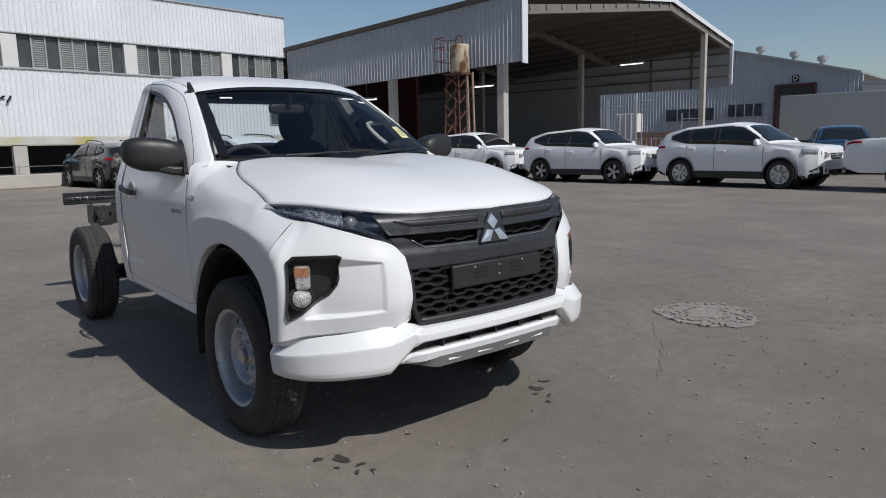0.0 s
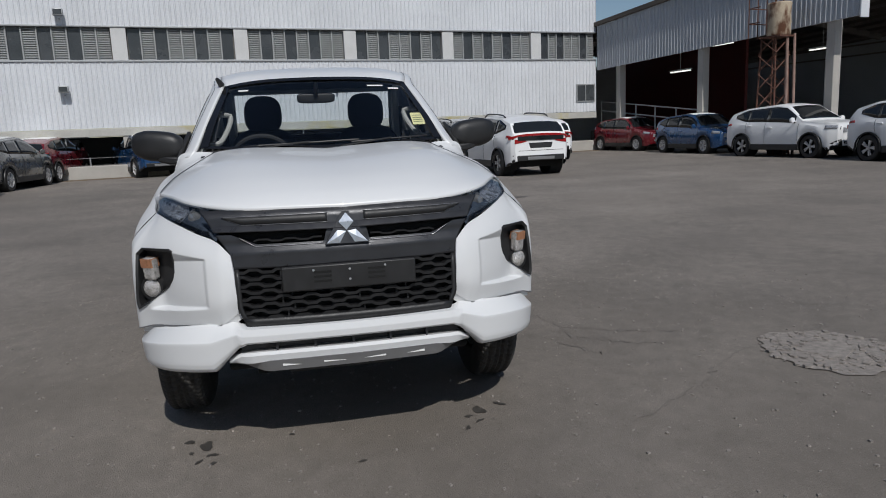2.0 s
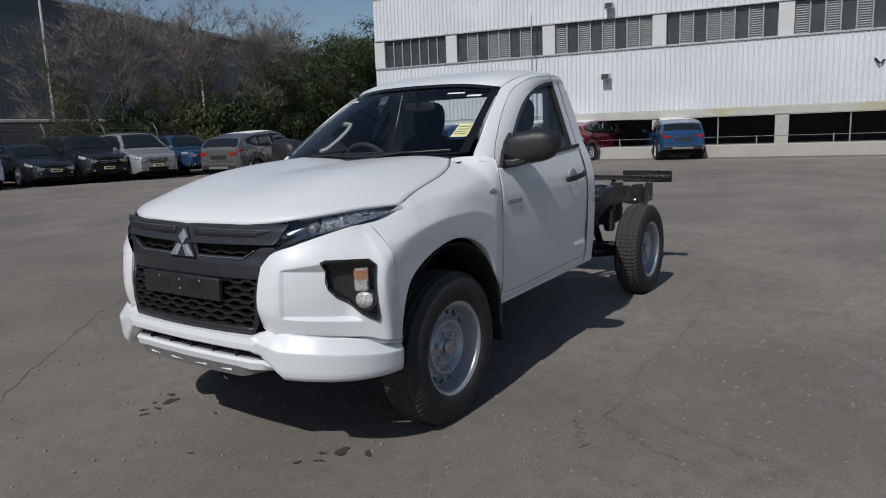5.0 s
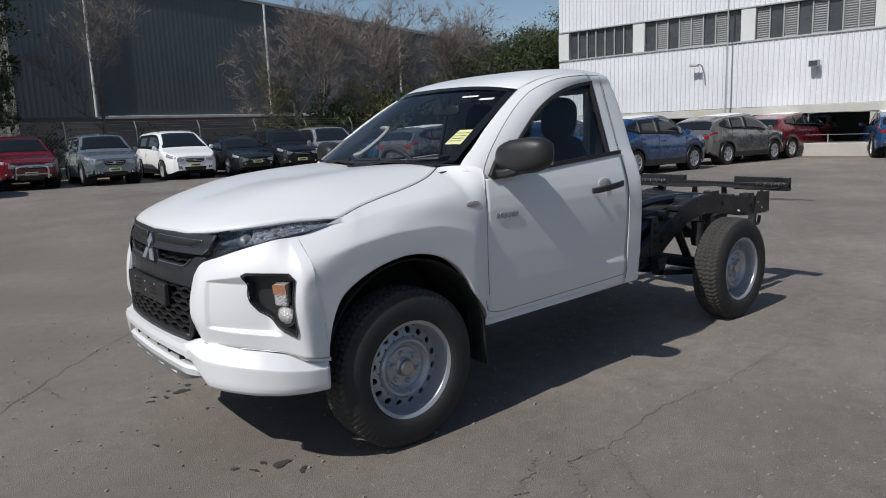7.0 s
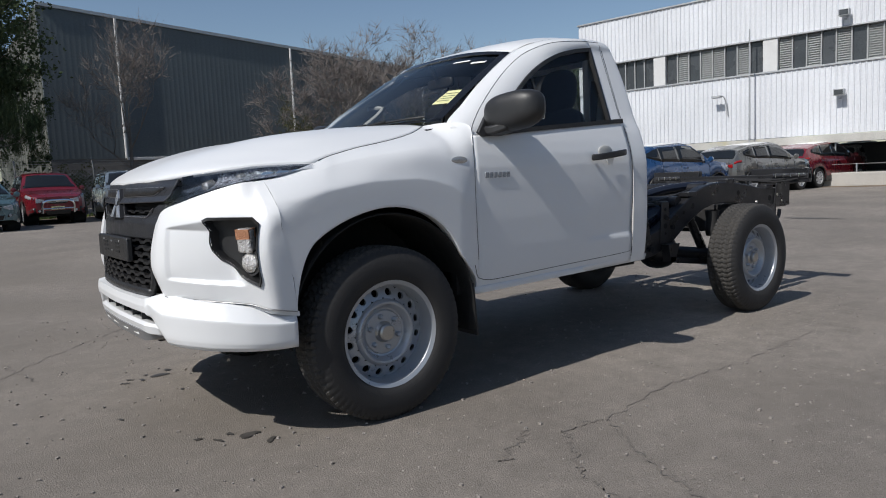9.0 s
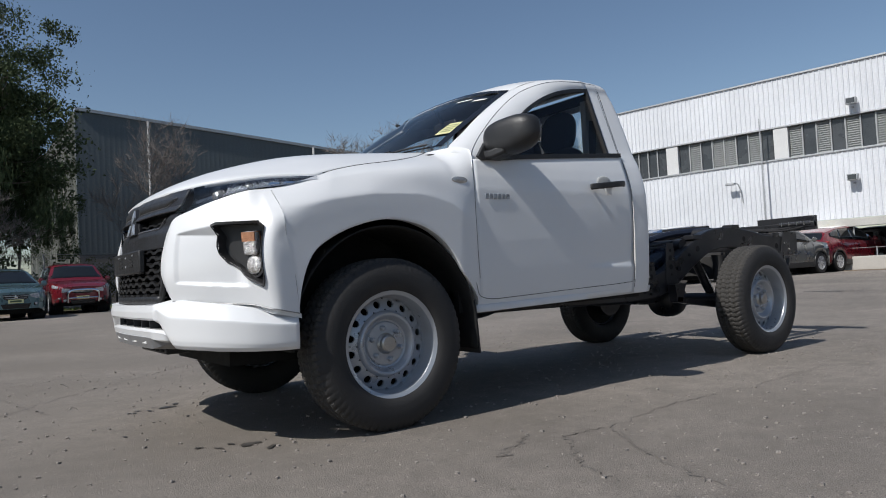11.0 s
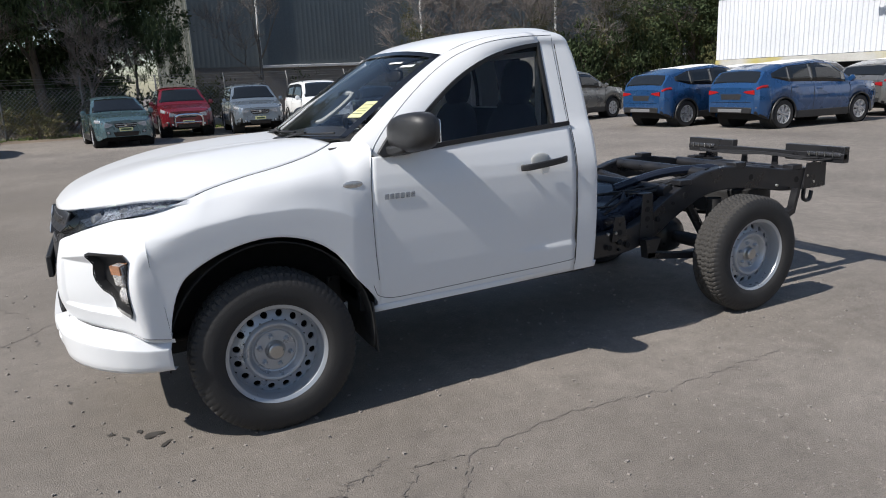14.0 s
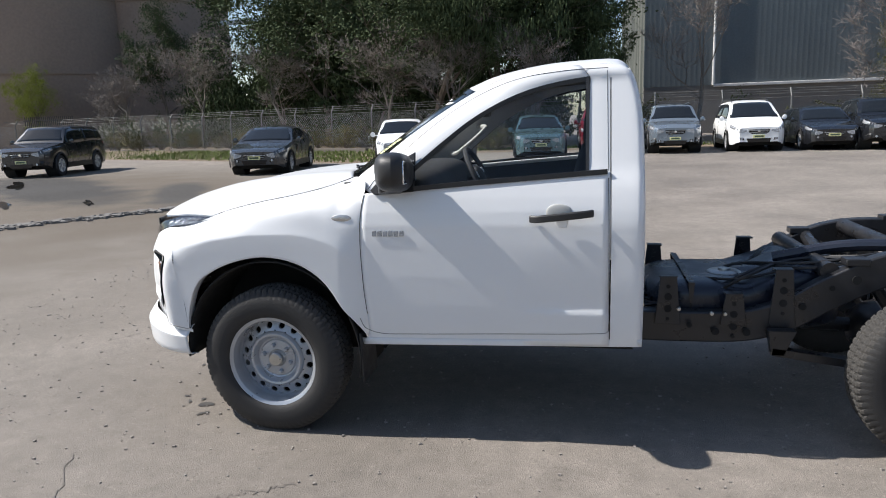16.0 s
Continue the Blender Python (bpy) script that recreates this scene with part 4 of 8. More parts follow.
# ---- trees ----
def limbs(r, base, height, spread, levels, count, r0):
    """Branch lines of a tree: a list of (points, radii) and the tips."""
    out, tips = [], []

    def grow(p, d, length, rad, level):
        pts, q = [p], p
        for k in range(4):
            d = (d + Vector((r.gauss(0, 0.13), r.gauss(0, 0.13), r.gauss(0.05, 0.08)))).normalized()
            q = q + d * length / 4
            pts.append(q)
        out.append((pts, [rad * (1 - 0.13 * k) for k in range(5)]))
        if level == 0:
            tips.append((q, d))
            return
        for k in range(count[len(count) - level]):
            f = r.choice((2, 3, 3, 4, 4))
            side = Vector((r.gauss(0, 1), r.gauss(0, 1), r.gauss(0.25, 0.5))).normalized()
            grow(pts[f], (d * (1 - spread) + side * spread).normalized(), length * r.uniform(0.5, 0.75), rad * (1 - 0.13 * f) * 0.55, level - 1)
        tips.append((q, d))

    grow(Vector(base), Vector((r.gauss(0, 0.08), r.gauss(0, 0.08), 1)).normalized(), height * 0.5, r0, levels)
    return out, tips


def leaf_cloud(r, centres, count, sigma, size, droop=0.0):
    """Many small leaf cards round the given centres."""
    c = np.array([list(x) for x in centres])
    g_ = np.random.default_rng(r.randint(0, 10**6))
    # each centre carries a few tight clumps of uneven size
    cl = np.repeat(c, 3, 0) + g_.normal(0, 1, (len(c) * 3, 3)) * sigma * 1.05
    tight = sigma * g_.uniform(0.28, 0.62, (len(cl), 1))
    idx = g_.integers(0, len(cl), count)
    p = cl[idx] + g_.normal(0, 1, (count, 3)) * tight[idx] * np.array((1.25, 1.25, 0.75))
    p[:, 2] = np.maximum(p[:, 2] - droop * np.abs(g_.normal(0, 1, count)), 0.15)
    a = g_.normal(0, 1, (count, 3))
    a /= np.linalg.norm(a, axis=1)[:, None]
    b = np.cross(a, g_.normal(0, 1, (count, 3)))
    b /= np.linalg.norm(b, axis=1)[:, None]
    s = size * g_.uniform(0.6, 1.4, (count, 1))
    if droop:
        a = np.array((0, 0, -1.0)) * 1.5 + a * 0.4
    v = np.stack([p - b * s * 0.4, p + a * s, p + b * s * 0.4, p - a * s * 0.5], 1).reshape(-1, 3)
    gg = Geo()
    gg.v = v.tolist()
    gg.f = [(4 * k, 4 * k + 1, 4 * k + 2, 4 * k + 3) for k in range(count)]
    return gg


def fast_mesh(name, gg, material):
    me = bpy.data.meshes.new(name)
    me.from_pydata(gg.v, [], gg.f)
    me.materials.append(material)
    return me


TREE_MESH, BUSH_MESH = {}, {}


def tree_mesh(kind, variant):
    """Trunk and crown meshes of a ten-metre tree, made once for each kind and variant."""
    if (kind, variant) in TREE_MESH:
        return TREE_MESH[kind, variant]
    r = random.Random(variant * 31 + len(kind) * 7)
    bare, height = kind == "bare", 10.0
    out, tips = limbs(r, (0, 0, 0), height, 0.62 if not bare else 0.5, 3 if not bare else 4, (5, 4, 3) if not bare else (5, 4, 4, 3), height * 0.022)
    gg = Geo()
    for k, (pts, rad) in enumerate(out):
        gg.tube(pts, np.maximum(rad, 0.010 if bare else 0.012), 6 if k < 12 else 3, caps=False)
    trunk = fast_mesh("trunk", gg, M["bark_pale"] if kind in ("gum", "bare") else M["bark"])
    if bare:
        tw = Geo()
        for p, d in tips:
            for _ in range(8):
                e = (d + Vector((r.gauss(0, 0.6), r.gauss(0, 0.6), r.gauss(0.1, 0.4)))).normalized() * r.uniform(0.3, 1.1)
                mid = p + e * 0.5 + Vector((r.gauss(0, 0.07), r.gauss(0, 0.07), 0.02))
                tw.tube([p, mid, p + e], [0.012, 0.008, 0.004], 3, caps=False)
        crown = fast_mesh("twig_mass", tw, M["twig"])
    else:
        mats = {"dark": M["leaf_dark"], "green": M["leaf_green"], "vine": M["leaf_olive"], "olive": M["leaf_olive"], "gum": M["leaf_dark"], "oak": M["leaf_dark"], "lime": M["leaf_lime"]}
        count = {"dark": 22000, "oak": 42000, "gum": 80000, "vine": 12000}.get(kind, 20000)
        crown = fast_mesh("crown", leaf_cloud(r, [p for p, _ in tips], count, height * 0.058, {"gum": 0.078, "oak": 0.07}.get(kind, 0.095), 0.5 if kind == "oak" else 0.0), mats[kind])
    TREE_MESH[kind, variant] = trunk, crown
    return trunk, crown


def tree(x, y, height, seed, kind, label, width=1.0):
    r = random.Random(seed)
    s = height / 10.0
    t = thing("tree", label, "tree", at=pose(x, y, 0, 0, 0, r.uniform(0, 360)) @ Matrix.Diagonal((s * width, s * width, s, 1)))
    for name, me in zip(("trunk", "twig_mass" if kind == "bare" else "crown"), tree_mesh(kind, seed % 4)):
        ob = new(name, me)
        ob.parent = t
        if name == "twig_mass":
            tagged(ob, "bare grey-brown twigs", kind="stuff")
        elif name == "crown":
            tagged(ob, "leafy crown")
    return t


def bush(x, y, h, w, seed, material, label, count=2500):
    """A bush on stems; its meshes are made once for each leaf and fullness."""
    r = random.Random(seed)
    key = (material.name, count, seed % 3)
    if key not in BUSH_MESH:
        rb = random.Random(seed % 3 + 5)
        stems, tips = Geo(), []
        for _ in range(16):
            e = Vector((rb.gauss(0, 0.4), rb.gauss(0, 0.4), rb.uniform(0.5, 1)))
            tips += [e, e * 0.75, e * 0.5]
            stems.tube([Vector((0, 0, 0)), e * 0.5 + Vector((rb.gauss(0, 0.05), rb.gauss(0, 0.05), 0)), e], [0.016, 0.01, 0.004], 4, caps=False)
        cloud = leaf_cloud(rb, tips, count, 0.14, 0.045)
        cloud.v = [(a_, b_, max(c_, 0.02)) for a_, b_, c_ in cloud.v]
        BUSH_MESH[key] = fast_mesh("stem", stems, M["bark"]), fast_mesh("foliage", cloud, material)
    b = thing("bush", label, "bush", at=pose(x, y, 0, 0, 0, r.uniform(0, 360)) @ Matrix.Diagonal((w, w, h, 1)))
    for name, me in zip(("stem", "foliage"), BUSH_MESH[key]):
        ob = new(name, me)
        ob.parent = b
    return b


TREES = [
    (4.5, -38.5, 13.5, "dark", 1.2), (8.5, -41.0, 14.0, "dark", 1.2), (12.5, -42.5, 14.0, "dark", 1.2), (16.5, -44.5, 14.5, "dark", 1.2), (21.0, -46.0, 13.0, "dark", 1.1), (1.0, -37.0, 12.5, "dark", 1.1),
    (6.5, -33.5, 10.5, "dark", 1.1), (10.5, -36.0, 12.0, "dark", 1.1), (14.0, -37.5, 11.5, "dark", 1.0), (2.6, -33.0, 12.0, "oak", 1.0), (18.0, -40, 12.5, "dark", 1.0), (1.3, -33.5, 12.8, "gum", 0.8),
    (-1.2, -34.0, 9.4, "gum", 0.40), (8.5, -31.6, 5.5, "bare", 1.2), (16.0, -36.0, 6.0, "bare", 1.2), (4.8, -31.0, 5.6, "bare", 1.3), (0.8, -31.0, 5.0, "bare", 1.2),
    (-7.0, -33.5, 8.2, "bare", 0.7), (-15.5, -32.5, 5.2, "vine", 0.6), (-18.5, -33.5, 8.6, "bare", 1.0), (-16.6, -31.6, 6.6, "bare", 1.1), (-21.8, -31.6, 7.2, "bare", 1.2), (-26.8, -31.0, 7.4, "bare", 1.2), (-20.0, -32.0, 5.0, "vine", 0.7),
    (-24.5, -32.5, 5.6, "vine", 0.9), (-24.0, -33.4, 8.8, "bare", 1.0), (-28.5, -32.0, 6.0, "vine", 1.0), (-30.0, -33.5, 8.8, "bare", 1.0), (-31.0, -31.0, 6.6, "green", 0.9), (-33.0, -29.0, 8.8, "dark", 1.2), (-36.5, -27.5, 9.6, "green", 1.2),
    (-40.0, -27.0, 10.5, "dark", 1.2), (-38.5, -23.5, 8.5, "green", 1.1), (-43.5, -25.0, 11.0, "dark", 1.2), (-35.5, -31.5, 8.0, "bare", 0.9), (38.5, -42.5, 6.8, "lime", 0.6), (31.0, -42.0, 5.5, "bare", 1.0), (24.0, -40.0, 6.5, "bare", 1.1), (29.0, -44.0, 10.0, "dark", 0.7), (34.0, -44.0, 5.0, "bare", 1.0),
]
WORDS = {"vine": "thin tree overgrown with olive-green creeper", "dark": "tall dark evergreen tree behind the fence", "oak": "drooping dark casuarina behind the fence", "gum": "tall gum tree with a pale trunk", "olive": "thin olive-green tree behind the fence",
         "bare": "leafless grey-brown tree behind the fence", "green": "rounded green tree behind the parked cars", "lime": "small yellow-green tree in front of the silos"}
for k, (x, y, h, kind, w) in enumerate(TREES):
    tree(x, y, h, 100 + k, kind, WORDS[kind], w)
for k, (x, y, h, w, kind) in enumerate([(20, -37.5, 1.6, 1.2, "g"), (15, -34.5, 1.3, 1.0, "o"), (11, -32.5, 1.2, 1.2, "o"), (7, -30.8, 1.3, 1.2, "g"), (3, -29.8, 1.6, 1.2, "o"), (-4, -31.5, 1.8, 1.8, "o"), (-9, -31.4, 1.9, 1.6, "g"),
                                         (-12, -31.5, 1.6, 1.6, "o"), (-17, -31.4, 2.2, 1.6, "g"), (-22, -31.5, 2.2, 1.8, "o"), (-26, -31.5, 2.6, 1.8, "g"), (-30, -29.5, 2.8, 1.8, "g"), (-33, -26.0, 2.8, 1.8, "g"), (24, -38.5, 1.5, 1.0, "g"), (-29, -24.0, 2.2, 1.5, "o")]):
    bush(x, y, h, w, 300 + k, M["leaf_green"] if kind == "g" else M["leaf_olive"], "scrubby bush growing by the fence")

rr = random.Random(77)
for k in range(30):
    u = k / 29
    x, y = 0.5 + 26 * u + rr.uniform(-0.5, 0.5), -34.5 - 8.5 * u + rr.uniform(-1.2, 0.6)
    bush(x, y, rr.uniform(3.2, 5.2), rr.uniform(2.0, 3.0), 400 + k, M["leaf_dark"], "tall dark shrub under the trees", 4200)

for k in range(12):
    u = k / 11
    bush(-15.5 - 21 * u + rr.uniform(-0.6, 0.6), -31.6 + 3.2 * u + rr.uniform(-0.8, 0.3), rr.uniform(1.8, 2.6) + 2.8 * u, rr.uniform(1.6, 2.6), 450 + k, M["leaf_olive"] if k % 3 == 0 else M["leaf_dark"], "tall olive-green shrub behind the parked cars", 4200)

# flowering shrubs and weeds along the fence
for k, (x, y, h) in enumerate(((29.0, -39.6, 1.9), (26.5, -38.9, 2.0), (24.3, -38.2, 1.7), (31.5, -40.3, 1.8), (36.0, -41.8, 1.6))):
    b = bush(x, y, h, 1.1, 500 + k, M["leaf_green"], "shrub with pale blossom by the fence", 1800)
    r = random.Random(540 + k)
    tips = [Vector((r.gauss(0, 0.45), r.gauss(0, 0.45), r.uniform(0.7, 1.02))) for _ in range(26)]
    c = new("blossom", fast_mesh("blossom", leaf_cloud(r, tips, 700, 0.07, 0.03), M["blossom"]))
    c.parent = b
    tagged(c, "pale cream blossom")
for k in range(34):
    u = k / 33
    x, y = 2.0 + 40 * u, (-27.6 - 8.1 * (2.0 + 40 * u - 4) / 18 if 2.0 + 40 * u < 22 else -35.7 - 7 * (40 * u - 20) / 22) - 1.2 + rr.uniform(-0.4, 0.5)
    bush(x + rr.uniform(-0.5, 0.5), y, rr.uniform(0.7, 1.5), rr.uniform(0.8, 1.3), 600 + k, M["weed"] if k % 3 else M["leaf_olive"], "dry weeds along the fence", 900)
# black steel fence panel by the silos
pan = thing("fence_panel", "black steel picket fence panel near the silos", "fence")
for k in range(26):
    part("picket", Geo().box(35.0 + 0.16 * k, 35.04 + 0.16 * k, -41.22, -41.18, 0.0, 2.6), M["frame"], pan)
for z in (0.3, 2.3):
    part("rail", Geo().box(34.9, 39.2, -41.24, -41.16, z, z + 0.06), M["frame"], pan)


# ---- parked cars ----
def paint(name, colour, metal=0.3):
    return mat(name, colour, 0.28, metal, 0.03, 3, 60, 0, coat=1.0, rvary=0.03)


M["lens_car"] = mat("car_lamp_lens", (0.42, 0.43, 0.45), 0.10, 0.4, 0.8, 25, 90, 0.004)
PAINT = {"white": mat("white_car_paint", (0.82, 0.825, 0.83), 0.3, 0, 0.01, 1.2, 40, 0, coat=0.4, rvary=0.0), "blue": paint("blue_paint", (0.016, 0.07, 0.19), 0.4), "grey": paint("grey_paint", (0.16, 0.16, 0.155), 0.5), "silver": paint("silver_paint", (0.36, 0.37, 0.38), 0.45),
         "red": paint("red_paint", (0.17, 0.010, 0.018), 0.3), "black": paint("black_paint", (0.012, 0.013, 0.016), 0.2), "teal": paint("teal_paint", (0.10, 0.17, 0.19), 0.5), "dark_grey": paint("dark_grey_paint", (0.045, 0.05, 0.056), 0.4),
         "steel": paint("steel_blue_paint", (0.22, 0.26, 0.30), 0.5), "navy": paint("navy_paint", (0.03, 0.08, 0.16), 0.4), "brown": paint("dark_red_paint", (0.12, 0.015, 0.02), 0.3)}

# shape kinds: length, width, height, wheelbase, front overhang, wheel radius, and lines along the car from nose (0) to tail (1)
KINDS = {
    "suv": dict(L=4.40, W=1.80, H=1.62, wb=2.67, fo=0.90, r=0.345, nose=0.88, hood=1.03, cowl=0.27, ws=0.43, rs=0.80, tail=0.985, belt=1.02, deck=1.06, sill=0.26),
    "hatch": dict(L=4.00, W=1.73, H=1.49, wb=2.52, fo=0.80, r=0.31, nose=0.75, hood=0.93, cowl=0.25, ws=0.42, rs=0.82, tail=0.985, belt=0.92, deck=0.98, sill=0.22),
    "sedan": dict(L=4.85, W=1.86, H=1.46, wb=2.84, fo=0.92, r=0.33, nose=0.68, hood=0.90, cowl=0.27, ws=0.43, rs=0.66, tail=0.83, belt=0.93, deck=1.02, sill=0.22),
    "van": dict(L=4.90, W=1.88, H=1.76, wb=2.95, fo=0.95, r=0.34, nose=0.80, hood=1.04, cowl=0.20, ws=0.38, rs=0.90, tail=0.99, belt=1.04, deck=1.06, sill=0.24),
    "boxy": dict(L=4.55, W=1.84, H=1.72, wb=2.66, fo=0.86, r=0.36, nose=0.86, hood=1.08, cowl=0.27, ws=0.40, rs=0.90, tail=0.985, belt=1.06, deck=1.08, sill=0.30),
    "wagon": dict(L=4.70, W=1.76, H=1.47, wb=2.67, fo=0.95, r=0.33, nose=0.68, hood=0.91, cowl=0.28, ws=0.43, rs=0.90, tail=0.985, belt=0.92, deck=0.98, sill=0.22),
    "ute": dict(L=5.20, W=1.82, H=1.78, wb=3.00, fo=0.87, r=0.37, nose=0.92, hood=1.12, cowl=0.24, ws=0.36, rs=0.60, tail=0.63, belt=1.10, deck=1.12, sill=0.42),
}


def ip(x, pts):
    a = np.array(pts, float)
    return float(np.interp(x, a[:, 0], a[:, 1]))


def smooth_ip(x, pts):
    a = np.array(pts, float)
    i = int(np.clip(np.searchsorted(a[:, 0], x) - 1, 0, len(a) - 2))
    s = np.clip((x - a[i, 0]) / (a[i + 1, 0] - a[i, 0]), 0, 1)
    return float(a[i, 1] + (a[i + 1, 1] - a[i, 1]) * (s * s * (3 - 2 * s)))


def car_wheel(parent, x, y, r, spokes, dark):
    side = 1 if y > 0 else -1
    w = part("wheel", Geo().lathe([(r * 0.66, -0.1), (r * 0.9, -0.105), (r * 0.98, -0.085), (r, -0.05), (r, 0.05), (r * 0.98, 0.085), (r * 0.9, 0.105), (r * 0.66, 0.1), (r * 0.64, 0.06), (r * 0.64, -0.06)], 36, "y", (x, y, r)), M["rubber"], parent, "black tyre")
    o = y + side * 0.075
    part("rim", Geo().lathe([(r * 0.67, o + side * 0.022), (r * 0.61, o + side * 0.02), (r * 0.59, o - side * 0.05), (r * 0.2, o - side * 0.06)], 36, "y", (x, 0, r)), M["frit"] if dark else M["alloy"], w, "alloy rim")
    part("brake", Geo().lathe([(0, o - side * 0.062), (r * 0.56, o - side * 0.058)], 24, "y", (x, 0, r)), M["hub_dark"], w)
    gg = Geo()
    for k in range(spokes):
        for off in ((-0.14, 0.14) if spokes < 8 else (0.0,)):
            a = 2 * math.pi * k / spokes
            c0, c1 = a, a + off
            p0 = np.array((x + r * 0.12 * math.cos(c0), o + side * 0.012, r + r * 0.12 * math.sin(c0)))
            p1 = np.array((x + r * 0.63 * math.cos(c1), o + side * 0.012, r + r * 0.63 * math.sin(c1)))
            t = np.array((-math.sin(a), 0, math.cos(a))) * r * 0.055
            d = np.array((0, -side * 0.03, 0))
            gg.prism([p0 - t, p1 - t, p1 + t, p0 + t], d)
    gg.lathe([(0, o + side * 0.02), (r * 0.13, o + side * 0.018), (r * 0.15, o - side * 0.01)], 16, "y", (x, 0, r))
    part("spokes", gg, M["alloy"], w, "alloy spokes")


def car(kind, colour, label, at, rails=False, dark_rim=False, eclipse=False, plate=True, white_roof=False, bull_bar=False, spokes=5, scale=1.0):
    k = KINDS[kind]
    L, W, H, r = k["L"], k["W"] / 2, k["H"], k["r"]
    xf = L - k["fo"] - k["wb"]             # rear axle from the tail; the car's own origin is under its middle
    X0 = L / 2
    ax = (X0 - k["fo"], X0 - k["fo"] - k["wb"])
    c = thing("parked_car", label, "car", "parked cars", at=at @ Matrix.Scale(scale, 4))
    body_m = PAINT[colour]

    def fx(f):
        return X0 - f * L

    sill = k["sill"]
    # shoulder line, top line (roof or bonnet) and half-width along f
    belt = [(0, k["nose"]), (0.03, k["nose"] + 0.06), (0.10, k["hood"] - 0.09), (k["cowl"], k["belt"]), (0.8, k["belt"] + 0.05), (0.96, k["deck"]), (1, k["deck"] - 0.08)]
    if kind == "sedan":
        top = [(0, k["nose"]), (0.04, k["nose"] + 0.1), (k["cowl"], k["hood"] + 0.06), (k["ws"], H - 0.06), (0.52, H), (k["rs"], H - 0.06), (k["tail"], k["deck"] + 0.06), (0.97, k["deck"]), (1, k["deck"] - 0.1)]
    elif kind == "ute":
        top = [(0, k["nose"]), (0.04, k["nose"] + 0.1), (k["cowl"], k["hood"] + 0.06), (k["ws"], H - 0.06), (0.48, H), (k["rs"], H - 0.06), (k["tail"], k["deck"] + 0.03), (0.66, k["deck"]), (1, k["deck"])]
    else:
        top = [(0, k["nose"]), (0.04, k["nose"] + 0.12), (k["cowl"], k["hood"] + 0.06), (k["ws"], H - 0.06), (0.52, H), (k["rs"], H - (0.085 if kind in ("suv", "hatch") else 0.05)), (0.93, H - 0.22 if kind in ("suv", "hatch") else H - 0.12), (k["tail"], k["deck"] + 0.03), (1, k["deck"] - 0.1)]
    wide = [(0, 0.66), (0.025, 0.80), (0.08, 0.93), (0.16, 0.985), (0.3, 1.0), (0.8, 1.0), (0.93, 0.96), (0.975, 0.90), (1, 0.80)]
    fs = sorted({*np.linspace(0, 1, 45), 0.012, 0.988, k["cowl"], k["ws"], k["rs"], *[(X0 - a + s * (r + 0.055) * q) / L for a in ax for s in (-1, 1) for q in (1.0, 0.985, 0.93, 0.8)]})
    rows = []
    for f in fs:
        x = fx(f)
        lo = sill + (0.10 * max(0, (0.06 - f) / 0.06) + 0.14 * max(0, (f - 0.94) / 0.06))
        for a in ax:
            d = abs(x - a)
            R = r + 0.055
            if d < R:
                lo = max(lo, r + math.sqrt(R * R - d * d))
        w = W * smooth_ip(f, wide)
        bz, tz = smooth_ip(f, belt), ip(f, top)
        tz = max(tz, bz + 0.02)
        cab = np.clip((tz - bz - 0.08) / (H - k["belt"] - 0.1), 0, 1)
        bz = max(bz, lo + 0.12)
        mid = lo + (bz - lo) * 0.5
        roof_y = w * (0.93 - 0.20 * cab)
        rows.append([(x, w * 0.955, lo), (x, w * 0.985, lo + (bz - lo) * 0.16), (x, w, mid), (x, w * 0.985, lo + (bz - lo) * 0.85), (x, w * 0.945, bz), (x, roof_y + (w * 0.945 - roof_y) * 0.5, bz + (tz - bz) * 0.5 * (0.95 if cab > 0.1 else 0.6)),
                     (x, roof_y, bz + (tz - bz) * 0.90), (x, roof_y * 0.88, tz - 0.012 * cab), (x, roof_y * 0.5, tz + 0.012), (x, 0, tz + 0.018)])
    half = np.array(rows)
    other = half[:, ::-1].copy()
    other[:, :, 1] *= -1
    full = np.concatenate([half, other[:, 1:]], 1)
    nn = full.shape[1]
    shell = Geo().grid(full)
    # close the nose and the tail
    for e in (0, len(fs) - 1):
        ring = full[e]
        shell.f.append(tuple(e * nn + q for q in range(nn)))
    part("body", shell, body_m, c, sharp=28)
    part("underbody", Geo().box(-X0 + 0.40, X0 - 0.42, -W * 0.80, W * 0.80, sill - 0.04, sill + 0.35), M["liner"], c, "black underbody")

    # glass lies a little proud of the shell
    def at_f(f, j, out=0.006):
        i = int(np.clip(np.searchsorted(fs, f) - 1, 0, len(fs) - 2))
        s = (f - fs[i]) / (fs[i + 1] - fs[i])
        p = full[i] * (1 - s) + full[i + 1] * s
        return p

    def side_strip(f0, f1, lo, hi, out, name, material, label, n=9):
        """A strip of the cab's side between two heights that may change along it."""
        for sgn in (1, -1):
            grid = []
            for f in np.linspace(f0, f1, n):
                p = at_f(f, 0)
                a, b, d = p[4], p[5], p[6]
                line = []
                for v in np.linspace(lo(f), hi(f), 5):
                    q = a + (b - a) * v * 2 if v < 0.5 else b + (d - b) * (v - 0.5) * 2
                    line.append((q[0], sgn * (q[1] + out), q[2]))
                grid.append(line)
            part(name, Geo().grid(grid), material, c, label, thick=0.004)

    fa, fb = k["cowl"] + (k["ws"] - k["cowl"]) * 0.42, (k["rs"] + 0.085 if kind not in ("sedan", "ute") else k["rs"] + 0.02)
    m1 = fa + (fb - fa) * (0.46 if kind != "ute" else 0.5)
    m2 = fa + (fb - fa) * 0.78
    box_back = kind in ("boxy", "van", "wagon")
